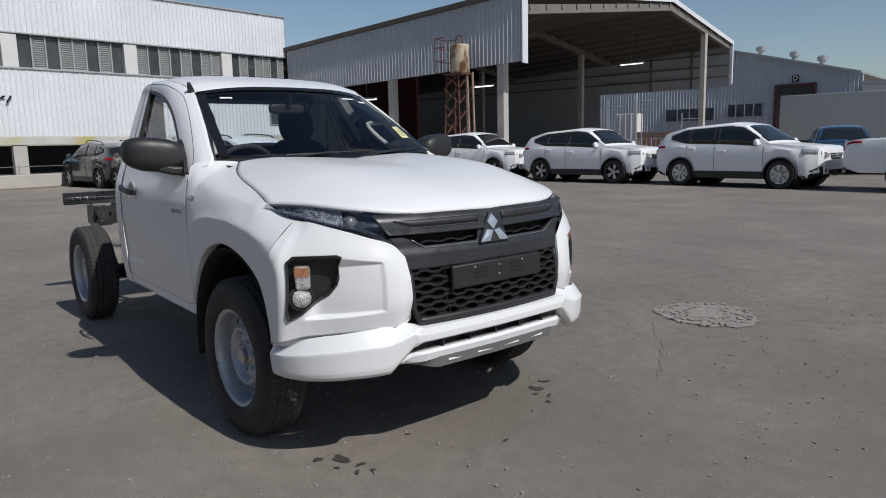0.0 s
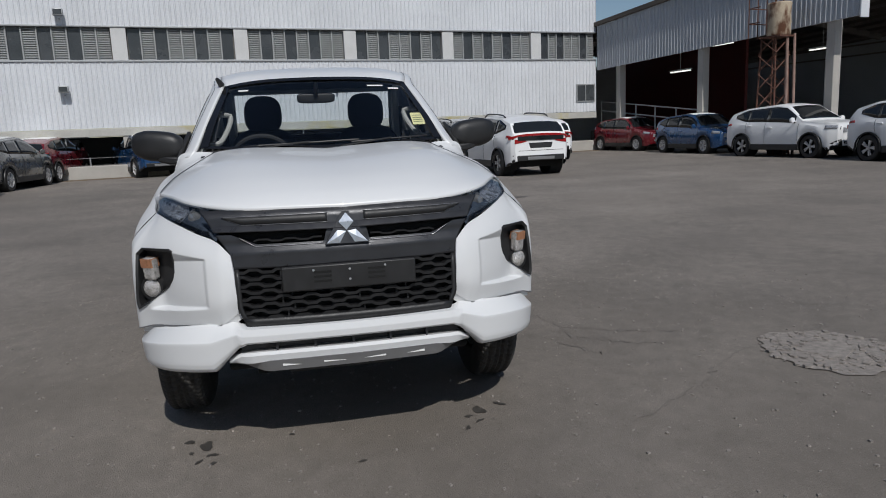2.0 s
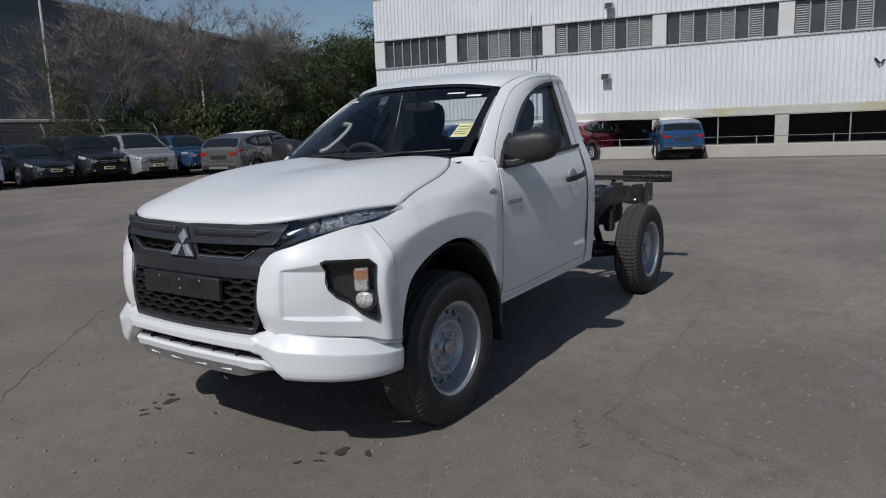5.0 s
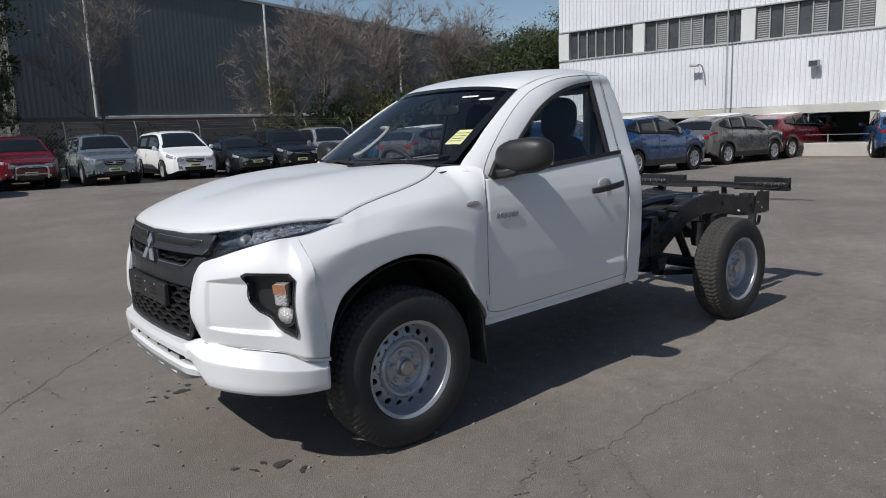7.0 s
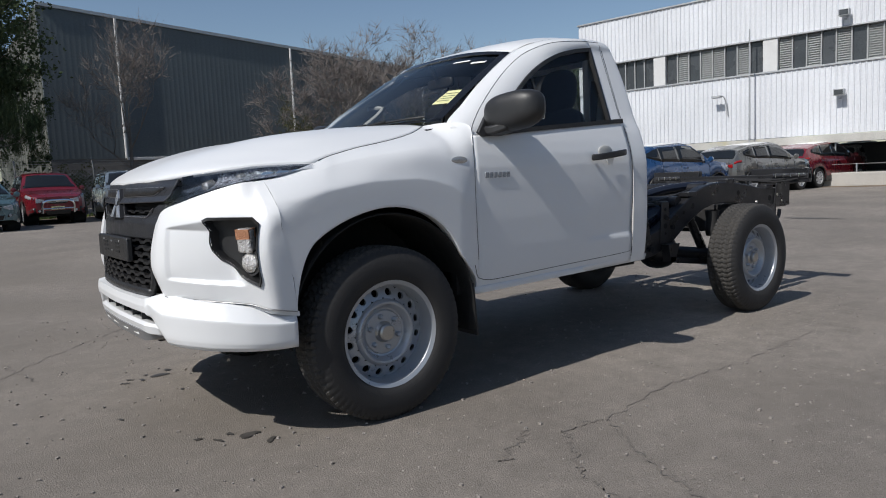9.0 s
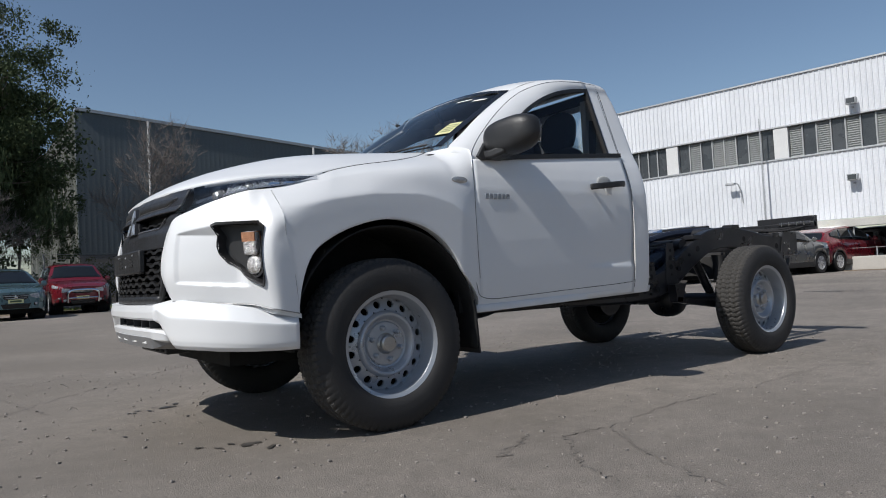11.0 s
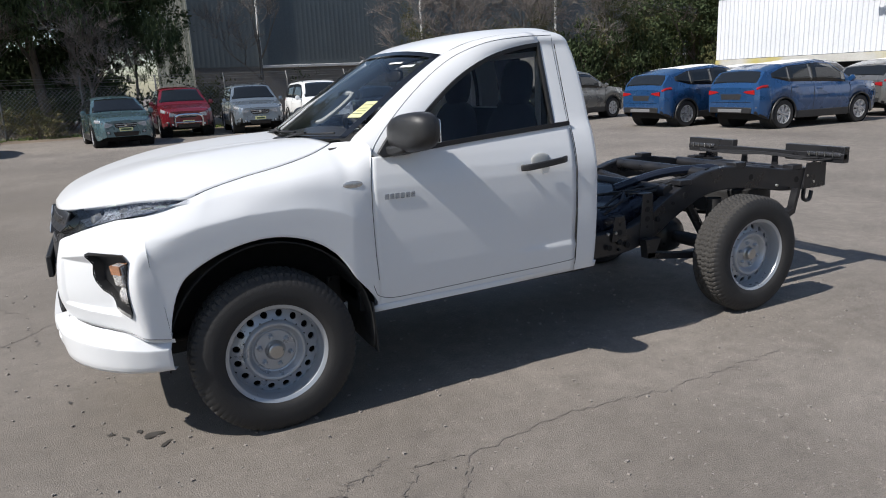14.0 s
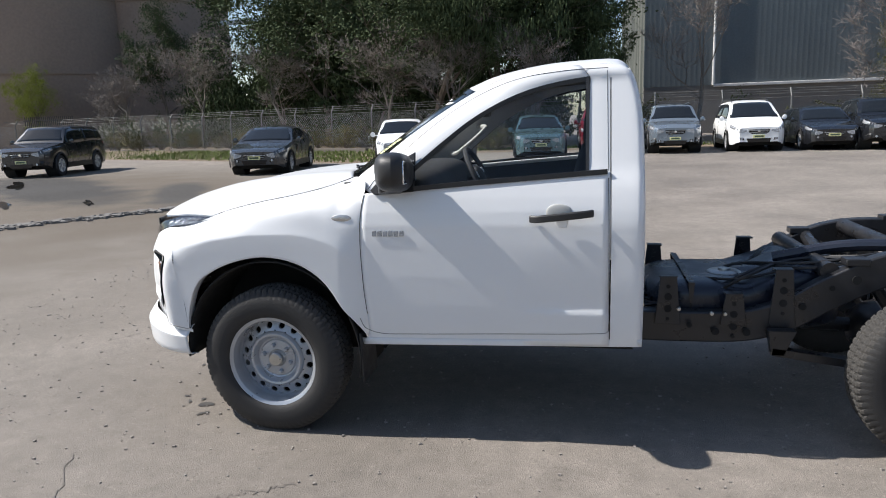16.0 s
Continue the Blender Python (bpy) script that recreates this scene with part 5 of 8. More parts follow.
    low = lambda f: 0.10 + (0.06 if box_back else 0.34) * max(0.0, (f - m2) / (fb - m2)) ** 1.5 + 0.04 * max(0.0, (f - fa) / (fb - fa))
    top_of = lambda f: 0.90 - (0.04 if box_back else 0.20) * max(0.0, (f - m2) / (fb - m2)) ** 1.5
    side_strip(fa - 0.006, fb + 0.006, lambda f: low(min(max(f, fa), fb)) - 0.05, lambda f: top_of(min(max(f, fa), fb)) + 0.05, 0.004, "window_trim", M["frit"], "black window surround", 17)
    side_strip(fa, m1 - 0.006, low, top_of, 0.0085, "front_window", M["car_glass"], "dark side glass")
    side_strip(m1 + 0.006, m2 - 0.004, low, top_of, 0.0085, "rear_side_window", M["car_glass"], "dark side glass")
    side_strip(m2 + 0.004, fb, low, top_of, 0.0085, "quarter_window", M["car_glass"], "dark quarter glass")

    def cross_glass(f0, f1, name):
        grid = []
        for f in np.linspace(f0, f1, 8):
            p = at_f(f, 0)
            a = p[6:13].copy()
            a[:, 2] += 0.012
            a[:, 1] *= 0.93
            grid.append(a)
        part(name, Geo().grid(grid), M["car_glass"], c, "dark glass", thick=0.004)

    cross_glass(k["cowl"] + 0.015, k["ws"] - 0.012, "windscreen")
    cross_glass(*((k["rs"] + 0.015, k["tail"] - 0.03) if kind in ("sedan", "ute") else (0.935, k["tail"] - 0.004)), "rear_window")
    if white_roof:
        grid = [at_f(f, 0)[7:12] + (0, 0, 0.006) for f in np.linspace(k["ws"] + 0.01, k["rs"], 10)]
        part("roof_film", Geo().grid(grid), M["paper"], c, "white protective film on the roof", thick=0.003)
    # lower black cladding, bumpers, lamps, grille, plates
    for sgn in (1, -1):
        for e, mname, fpos in ((0, "head_lamp", 0.035), (1, "tail_lamp", 0.965)):
            f0, f1 = (0.012, 0.10) if e == 0 else (0.988, 0.925)
            grid = []
            for f in np.linspace(f0, f1, 6):
                p = at_f(f, 0)
                lo = p[3] + (p[4] - p[3]) * (-0.05 if e == 0 else 0.45)
                hi = p[4] + (p[5] - p[4]) * (0.05 if e == 0 else 0.0)
                grid.append([(q[0], sgn * (q[1] + 0.008), q[2]) for q in (lo, (lo + hi) / 2, hi)])
            part(mname, Geo().grid(grid), M["lens_car"] if e == 0 else M["red_lens"], c, "clear head lamp" if e == 0 else "red tail lamp", thick=0.01)
        xe = fx(1.0)
        tz = k["deck"] - 0.13
        part("tail_lamp", Geo().prism([(xe - 0.010, sgn * y, z) for y, z in ((W * 0.44, tz - 0.035), (W * 0.48, tz - 0.005), (W * 0.80, tz + 0.02), (W * 0.81, tz - 0.09), (W * 0.62, tz - 0.07))], (0.03, 0, 0)), M["red_lens"], c, "slim red tail lamp", bevel=0.005)
        xe = fx(0.0)
        nz = k["nose"]
        part("head_lamp", Geo().prism([(xe + 0.012, sgn * y, z) for y, z in ((W * 0.40, nz - 0.05), (W * 0.66, nz - 0.01), (W * 0.675, nz - 0.15), (W * 0.56, nz - 0.15), (W * 0.42, nz - 0.10))], (-0.04, 0, 0)), M["lens_car"], c, "clear head lamp", bevel=0.006)
        part("fog_recess", Geo().prism([(xe + 0.012, sgn * y, z) for y, z in ((W * 0.49, 0.40), (W * 0.63, 0.42), (W * 0.63, 0.49), (W * 0.52, 0.49))], (-0.03, 0, 0)), M["frit"], c, bevel=0.006)
        part("fog_lamp", Geo().lathe([(0, xe + 0.020), (0.035, xe + 0.018), (0.04, xe)], 14, "x", (0, sgn * W * 0.57, 0.45)), M["lens_car"], c)
        mx = fx(k["cowl"] + 0.055)
        mz = k["belt"] + 0.10
        part("door_mirror", Geo().lathe([(0, -0.055), (0.06, -0.05), (0.085, 0.0), (0.075, 0.04), (0, 0.05)], 12, "x", (mx, sgn * (W + 0.10), mz)).box(mx - 0.02, mx + 0.02, sgn * W * 0.9, sgn * (W + 0.06), mz - 0.05, mz - 0.02), body_m, c, "door mirror")
        for f in (m1 - 0.045, m2 - 0.03):
            p = at_f(f, 0)[3]
            part("door_handle", Geo().box(p[0] - 0.09, p[0] + 0.09, sgn * p[1], sgn * (p[1] + 0.03), p[2] - 0.03, p[2]), body_m, c, bevel=0.006)
        for f in (k["cowl"] + 0.03, m1, m2 + 0.005):
            if kind == "ute" and f == m2 + 0.005:
                continue
            pts = [at_f(f, 0)[j] * np.array((1, sgn, 1)) + np.array((0, sgn * 0.002, 0)) for j in (1, 2, 3, 4)]
            part("door_gap", Geo().tube(spline(pts, 8), 0.004, 4), M["frit"], c, "door gap")
        part("sill_cladding", Geo().box(ax[1] + r + 0.08, ax[0] - r - 0.08, sgn * W * 0.93, sgn * W * 1.0, sill - 0.03, sill + 0.15), M["black_plastic"], c, "black sill cladding", bevel=0.015)
        for a in ax:
            arc = [(a + (r + 0.05) * math.cos(q), sgn * W * 0.992, r + (r + 0.05) * math.sin(q)) for q in np.linspace(-0.25, math.pi + 0.25, 22)]
            part("arch_trim", Geo().tube(arc, 0.022, 5), M["black_plastic"] if kind in ("suv", "boxy") else M["liner"], c, "wheel arch trim")
            part("arch_well", Geo().lathe([(0.01, sgn * W * 0.55), (r + 0.06, sgn * W * 0.56), (r + 0.06, sgn * W * 0.95)], 24, "y", (a, 0, r + 0.02)), M["liner"], c)
            car_wheel(c, a, sgn * (W - 0.115), r, spokes, dark_rim)
        if rails:
            pts = [at_f(f, 0)[7] * np.array((1, sgn, 1)) + np.array((0, 0, z)) for f, z in ((k["ws"] + 0.03, 0.01), (k["ws"] + 0.07, 0.055), (0.6, 0.06), (k["rs"] - 0.03, 0.055), (k["rs"] + 0.01, 0.01))]
            part("roof_rail", Geo().tube(spline(pts, 14), 0.018, 6), M["black_plastic"] if colour != "silver" else M["galv"], c, "roof rail")
    if kind in ("suv", "boxy"):
        for sgn in (1, -1):
            grid = []
            for f in np.linspace(0.006, 0.10, 6):
                p = at_f(f, 0)
                grid.append([(q[0] + 0.004, sgn * (q[1] + 0.007), q[2]) for q in (p[0], p[0] + (p[2] - p[0]) * 0.4, p[0] + (p[2] - p[0]) * (0.75 - 4.0 * f))])
            part("front_cladding", Geo().grid(grid), M["black_plastic"], c, "black lower front corner", thick=0.006)
            grid = []
            for f in np.linspace(0.994, 0.92, 6):
                p = at_f(f, 0)
                grid.append([(q[0], sgn * (q[1] + 0.007), q[2]) for q in (p[0], p[0] + (p[2] - p[0]) * 0.35, p[0] + (p[2] - p[0]) * 0.55)])
            part("rear_cladding", Geo().grid(grid), M["black_plastic"], c, "black lower rear corner", thick=0.006)
    xe = fx(0.0)
    nz = k["nose"]
    part("grille", Geo().prism([(xe + 0.010, y, z) for y, z in ((-W * 0.37, nz - 0.04), (W * 0.37, nz - 0.04), (W * 0.33, nz - 0.15), (W * 0.24, nz - 0.19), (-W * 0.24, nz - 0.19), (-W * 0.33, nz - 0.15))], (-0.05, 0, 0)), M["frit"], c, "black grille", bevel=0.006)
    part("maker_badge", Geo().lathe([(0, xe + 0.024), (0.045, xe + 0.022), (0.05, xe + 0.01)], 16, "x", (0, 0, nz - 0.10)), M["chrome"], c)
    for q in range(2):
        part("grille_bar", Geo().box(xe, xe + 0.016, -W * (0.36 - 0.05 * q), W * (0.36 - 0.05 * q), nz - 0.085 - q * 0.06, nz - 0.07 - q * 0.06), M["galv"], c, bevel=0.003)
    part("lower_grille", Geo().prism([(xe + 0.012, y, z) for y, z in ((-W * 0.42, 0.46), (W * 0.42, 0.46), (W * 0.36, 0.33), (-W * 0.36, 0.33))], (-0.05, 0, 0)), M["frit"], c, bevel=0.008)
    part("rear_bumper_trim", Geo().box(fx(1.0) - 0.02, fx(0.985), -W * 0.74, W * 0.74, sill + 0.14, sill + 0.28), M["black_plastic"], c, "black lower bumper", bevel=0.015)
    part("rear_skid", Geo().box(fx(1.0) - 0.03, fx(0.99), -W * 0.42, W * 0.42, sill + 0.16, sill + 0.24), M["skid"], c, bevel=0.008)
    # flat panel; its charcoal colour stands for the shade in the plate recess
    part("plate_recess", Geo().prism([(fx(1.0) - 0.004, y, z) for y, z in ((-0.30, k["belt"] - 0.30), (0.30, k["belt"] - 0.30), (0.34, k["belt"] - 0.16), (-0.34, k["belt"] - 0.16))], (0.02, 0, 0)), M["grey_plastic"], c, "flat charcoal panel painted as the shade of the plate recess", bevel=0.006)
    part("tailgate_gap", Geo().tube([(fx(1.0) - 0.002, -W * 0.70, k["belt"] - 0.36), (fx(1.0) - 0.002, W * 0.70, k["belt"] - 0.36)], 0.005, 4), M["frit"], c)
    if plate:
        part("number_plate", Geo().box(xe, xe + 0.024, -0.185, 0.185, 0.48, 0.58), M["yellow"], c, "yellow number plate with plain bars")
        part("plate_bar", Geo().box(xe + 0.024, xe + 0.026, -0.14, 0.14, 0.505, 0.555), M["ink"], c)
    if eclipse:
        part("light_bar", Geo().bar(spline([(fx(0.965), -W * 0.93, k["belt"] - 0.05), (fx(0.992), -W * 0.80, k["belt"] + 0.0), (fx(1.0) - 0.012, -W * 0.5, k["belt"] + 0.035), (fx(1.0) - 0.014, 0, k["belt"] + 0.045), (fx(1.0) - 0.012, W * 0.5, k["belt"] + 0.035), (fx(0.992), W * 0.80, k["belt"] + 0.0), (fx(0.965), W * 0.93, k["belt"] - 0.05)], 24), 0.03, 0.055), M["red_lens"], c, "red light bar across the tail")
        part("lower_rear_glass", Geo().box(fx(1.0) - 0.02, fx(0.985), -W * 0.72, W * 0.72, k["belt"] - 0.10, k["belt"] + 0.01), M["car_glass"], c)
    if bull_bar:
        part("nudge_bar", Geo().tube(spline([(xe + 0.06, -0.45, 0.38), (xe + 0.14, -0.42, 0.72), (xe + 0.14, 0, 0.78), (xe + 0.14, 0.42, 0.72), (xe + 0.06, 0.45, 0.38)], 22), 0.035, 8), M["chrome"], c, "polished nudge bar")
        part("nudge_bar", Geo().tube([(xe + 0.10, -0.43, 0.52), (xe + 0.10, 0.43, 0.52)], 0.025, 8), M["chrome"], c)
    if kind == "ute":
        part("tub_opening", Geo().box(fx(0.985), fx(0.66), -W * 0.8, W * 0.8, k["deck"] - 0.01, k["deck"] + 0.028), M["liner"], c, "open black tub")
    return c


def between(front, rear, kind, lateral=0.0):
    """The pose of a car whose front and rear axle stand over these two places."""
    k = KINDS[kind]
    f, b = Vector((*front, 0)), Vector((*rear, 0))
    d = (f - b).normalized()
    mid = (f + b) / 2 - d * (k["L"] / 2 - (k["fo"] + k["wb"] / 2))
    mid += Vector((-d.y, d.x, 0)) * lateral
    return pose(mid.x, mid.y, 0, 0, 0, math.degrees(math.atan2(d.y, d.x)))


# white row by the shed, noses towards +x; the named wheels are those on the yard side
for fr, re, kd, col, lab, kw in [
    ((-15.1, 15.35), (-17.6, 15.0), "suv", "white", "white compact SUV with dark two-tone alloy wheels", dict(dark_rim=True)),
    ((-9.85, 15.4), (-12.6, 15.25), "suv", "white", "white compact SUV with dark two-tone alloy wheels", dict(dark_rim=True)),
    ((-4.95, 15.55), (-7.72, 15.6), "suv", "white", "white compact SUV with silver alloy wheels", dict(spokes=7)),
    ((1.0, 15.6), (-2.2, 15.5), "ute", "white", "white single-cab pickup parked in the row", dict()),
    ((-20.6, 15.3), (-23.0, 15.1), "hatch", "blue", "blue hatchback with white film on its bonnet", dict(white_roof=True)),
    ((-26.0, 15.3), (-28.3, 14.8), "hatch", "red", "dark red hatchback with white film on its roof", dict(white_roof=True)),
]:
    car(kd, col, lab, between(fr, re, kd, KINDS[kd]["W"] / 2 - 0.1), plate=False, scale=1.04, **kw)
# second row behind it
for x, y, kd, col, lab in ((-2.6, 23.5, "hatch", "white", "white hatchback in the second row"), (-7.0, 24.5, "suv", "navy", "dark blue SUV in the second row"), (1.2, 23.5, "sedan", "silver", "silver sedan in the second row")):
    car(kd, col, lab, pose(x, y, 0.0, 0, 0, -62), plate=False)
# row of SUVs seen from behind, nose to tail, noses towards the factory
for fr, re, col, lab, kw in [
    ((-17.6, 5.2), (-15.0, 5.45), "white", "white coupe-style SUV with a red light bar", dict(dark_rim=True)),
    ((-22.4, 4.75), (-19.9, 5.05), "grey", "grey coupe-style SUV with a red light bar", dict(dark_rim=True)),
    ((-26.3, 4.1), (-23.8, 4.45), "dark_grey", "dark grey coupe-style SUV by the factory kerb", dict(dark_rim=True)),
]:
    car("suv", col, lab, between(fr, re, "suv", -0.8), plate=False, eclipse=True, rails=True, scale=1.03, **kw)
car("suv", "white", "white SUV parked beside the others", pose(-23.5, 9.6, 0, 0, 0, 175), plate=False, eclipse=True)
# lone blue SUV and its neighbours by the factory
car("suv", "blue", "bright blue SUV parked tail-out by the factory", between((-27.6, -6.1), (-25.4, -5.0), "suv", 0.3), plate=False, white_roof=True)
# long row seen from behind: tails towards the truck
ROW = [
    ((-16.2, -16.7), (-13.3, -16.1), "grey", "grey SUV with silver alloy wheels"),
    ((-16.8, -11.1), (-14.2, -11.1), "blue", "bright blue SUV with white film on its roof"),
    ((-17.4, -8.4), (-14.9, -8.5), "blue", "bright blue SUV with white film on its roof"),
    ((-22.7, -8.5), (-20.2, -8.7), "grey", "grey SUV with white film on its roof"),
    ((-27.0, -8.4), (-24.6, -8.6), "red", "red SUV with white film on its roof"),
    ((-31.2, -8.6), (-28.9, -8.7), "silver", "silver SUV with white film on its roof"),
    ((-23.8, -15.5), (-21.2, -15.6), "grey", "grey SUV behind the blue ones"),
    ((-22.6, -11.8), (-20.0, -11.9), "silver", "silver SUV behind the blue ones"),
]
for fr, re, col, lab in ROW:
    car("suv", col, lab, between(fr, re, "suv", 0.8), plate=False, white_roof=True, spokes=7, scale=1.03)


def facing(x0, y0, x1, y1, kd, turn=0.0):
    """The pose of a car by where its two front wheels stand; it faces the yard."""
    a, b = Vector((x0, y0, 0)), Vector((x1, y1, 0))
    mid, t = (a + b) / 2, (b - a).normalized()
    d = Vector((t.y, -t.x, 0))
    if d.y < 0:
        d = -d
    k = KINDS[kd]
    d = Matrix.Rotation(math.radians(turn), 3, "Z") @ d
    c = mid - d * (k["L"] / 2 - k["fo"])
    return pose(c.x, c.y, 0, 0, 0, math.degrees(math.atan2(d.y, d.x)))


# row along the fence, noses towards the truck
for x0, y0, x1, y1, kd, col, lab, kw in [
    (0.75, -20.3, -0.72, -20.85, "hatch", "teal", "old grey-green hatchback parked by the fence", dict()),
    (-1.45, -23.9, -3.0, -23.5, "boxy", "red", "red SUV with a polished nudge bar", dict(bull_bar=True)),
    (-3.95, -23.5, -5.5, -23.0, "boxy", "steel", "silver-blue SUV with roof rails", dict(rails=True)),
    (-6.75, -23.8, -8.35, -23.3, "van", "white", "white people mover parked by the fence", dict(rails=True)),
    (-9.2, -23.6, -10.7, -23.1, "wagon", "black", "black wagon by the fence", dict()),
    (-10.9, -23.1, -12.45, -22.5, "boxy", "black", "black SUV by the fence", dict()),
    (-12.6, -22.7, -14.2, -21.9, "van", "silver", "silver people mover by the fence", dict()),
    (-15.1, -23.0, -16.6, -22.3, "suv", "navy", "dark blue car by the fence", dict()),
    (5.27, -19.0, 3.85, -19.35, "hatch", "white", "small white hatchback on the grass verge", dict()),
]:
    car(kd, col, lab, facing(x0, y0, x1, y1, kd, 0.0 if x0 > 4 else -14.0 if col == "teal" else 15.0), scale=1.03, **kw)
for kd, col, lab, x, y, turn in (("sedan", "dark_grey", "dark grey sedan standing by the verge", 8.66, -17.96, 100.0), ("boxy", "black", "dark SUV standing by the verge", 17.34, -18.24, 103.0)):
    k = KINDS[kd]
    back = k["L"] / 2 - (k["fo"] + k["wb"] / 2)
    car(kd, col, lab, pose(x - back * math.cos(math.radians(turn)), y - back * math.sin(math.radians(turn)), 0, 0, 0, turn))


# ---- the white pickup truck: x forward, y to its left, front axle at x = 0, rear axle at x = -3 ----
from mathutils.bvhtree import BVHTree

truck = thing("pickup_truck", "white single-cab pickup with a bare black chassis and no tray", "truck")


def both(name, geo, material, label="", parent=None, **kw):
    """The part on the truck's left and its mirror image on the right."""
    a = part(name, geo, material, parent or truck, label, **kw)
    b = part(name, geo.mirrored(), material, parent or truck, label, **kw)
    return a, b


def tree_of(*geos):
    v, f = [], []
    for g_ in geos:
        o = len(v)
        v += [Vector(p) for p in g_.v]
        f += [tuple(o + k for k in q) for q in g_.f]
    return BVHTree.FromPolygons(v, f)


# -- outline functions of the cab side --
def side_y(z):
    return float(np.interp(z, [0.46, 0.50, 0.56, 0.66, 0.80, 0.95, 1.04, 1.10, 1.16, 1.22, 1.27], [0.800, 0.815, 0.826, 0.836, 0.843, 0.845, 0.843, 0.834, 0.818, 0.798, 0.780]))


def door_front(z):
    return float(np.interp(z, [0.44, 0.52, 0.60, 0.73, 0.84, 0.95, 1.05, 1.14, 1.20], [-0.470, -0.500, -0.500, -0.490, -0.486, -0.484, -0.487, -0.497, -0.510]))


def ease(t):
    t = min(1.0, max(0.0, t))
    return t * t * (3 - 2 * t)


# -- bonnet surface --
bonnet_rows = [
    [(0.806, 0, 1.034), (0.794, 0.22, 1.038), (0.764, 0.42, 1.044), (0.650, 0.592, 1.064), (0.455, 0.702, 1.085), (0.272, 0.776, 1.084)],
    [(0.785, 0, 1.058), (0.772, 0.22, 1.062), (0.738, 0.42, 1.067), (0.625, 0.582, 1.082), (0.435, 0.692, 1.096), (0.262, 0.772, 1.090)],
    [(0.720, 0, 1.098), (0.706, 0.22, 1.102), (0.668, 0.41, 1.104), (0.560, 0.560, 1.110), (0.390, 0.676, 1.112), (0.235, 0.768, 1.098)],
    [(0.580, 0, 1.148), (0.570, 0.22, 1.153), (0.530, 0.41, 1.155), (0.430, 0.552, 1.150), (0.300, 0.664, 1.136), (0.180, 0.758, 1.114)],
    [(0.340, 0, 1.198), (0.332, 0.22, 1.207), (0.300, 0.41, 1.212), (0.230, 0.542, 1.198), (0.145, 0.648, 1.168), (0.050, 0.738, 1.143)],
    [(0.050, 0, 1.226), (0.045, 0.22, 1.238), (0.030, 0.41, 1.244), (-0.010, 0.534, 1.226), (-0.060, 0.630, 1.198), (-0.125, 0.704, 1.173)],
    [(-0.190, 0, 1.242), (-0.195, 0.22, 1.254), (-0.205, 0.41, 1.259), (-0.230, 0.526, 1.246), (-0.255, 0.605, 1.225), (-0.280, 0.655, 1.208)],
    [(-0.320, 0, 1.246), (-0.322, 0.22, 1.258), (-0.335, 0.41, 1.264), (-0.360, 0.510, 1.258), (-0.378, 0.570, 1.250), (-0.390, 0.592, 1.246)],
]
bh = skin(bonnet_rows, 26, 40)
ot = bh[:, :0:-1].copy()
ot[:, :, 1] *= -1


# -- front fender, from the arch up to the bonnet gap, rear to front --
arch_line = spline([(-0.445, 0, 0.465), (-0.425, 0, 0.53), (-0.375, 0, 0.66), (-0.290, 0, 0.785), (-0.170, 0, 0.862), (-0.010, 0, 0.893), (0.150, 0, 0.868), (0.290, 0, 0.808), (0.375, 0, 0.735), (0.415, 0, 0.63), (0.424, 0, 0.530)], 61)
rim = [tuple(bh[k, -1] + (0, 0.0035, -0.001)) for k in (39, 35, 30, 25, 20, 16, 12, 8, 4)]
top_line = spline([(-0.515, 0.766, 1.222), (-0.440, 0.690, 1.252), *rim, (0.410, 0.774, 1.032), (0.450, 0.765, 1.028), (0.480, 0.757, 1.025)], 61)
front_edge = spline([(0.424, 0.864, 0.530), (0.434, 0.866, 0.66), (0.462, 0.869, 0.79), (0.470, 0.870, 0.885), (0.474, 0.858, 0.925), (0.478, 0.810, 0.980), (0.480, 0.757, 1.025)], 64)
CREASE = [(-0.60, 0.78), (-0.44, 0.90), (-0.34, 0.962), (-0.23, 0.993), (-0.15, 1.004), (0.068, 1.000), (0.27, 0.971), (0.43, 0.938), (0.478, 0.905), (0.50, 0.87), (0.523, 0.77)]
crease_z = lambda x: float(np.interp(x, *zip(*CREASE)))
rows = []
NF = 64
for i in range(61):
    A, T = arch_line[i], top_line[i]
    q = i / 60
    line = []
    for j in range(NF):
        w = j / (NF - 1)
        x, z = A[0] + (T[0] - A[0]) * w, A[2] + (T[2] - A[2]) * w
        rear = ease(1 - q / 0.18)
        if rear > 0:
            x = x * (1 - rear) + min(door_front(z), -0.445 if z < 0.5 else 9) * rear
        d = math.hypot(x - A[0], z - A[2])
        # a shoulder leans out from the bonnet gap to the crisp crease of the flare, flat in front and fuller towards the door
        cz = min(crease_z(x), T[2] - 0.03)
        lift = z - cz
        if lift > 0:
            s_ = min(1.0, lift / (T[2] - cz))
            full_ = 1.25 + 2.4 * ease((0.30 - x) / 0.55)
            y = T[1] + (0.871 - T[1]) * (1 - s_ ** full_) - 0.012 * math.sin(math.pi * min(1.0, s_ / 0.7)) * ease((0.36 - x) / 0.3)
        else:
            y = 0.871 + 0.02 * lift * ease(-lift / 0.1)
        y = y * (1 - rear) + side_y(z) * rear
        y -= 0.004 * ease(1 - d / 0.008)
        front = ease((q - 0.78) / 0.22)
        p = np.array((x, y, z)) * (1 - front) + front_edge[j] * front
        line.append(p)
    rows.append(line)
fender_g = Geo().grid(rows)
fender_g.grid(np.stack([np.array([r[0] for r in rows]), np.array([r[0] for r in rows]) + (0, -0.05, 0.004)], 1))
both("front_fender", fender_g, M["white"], "white front fender with a flared wheel arch", sharp=60)

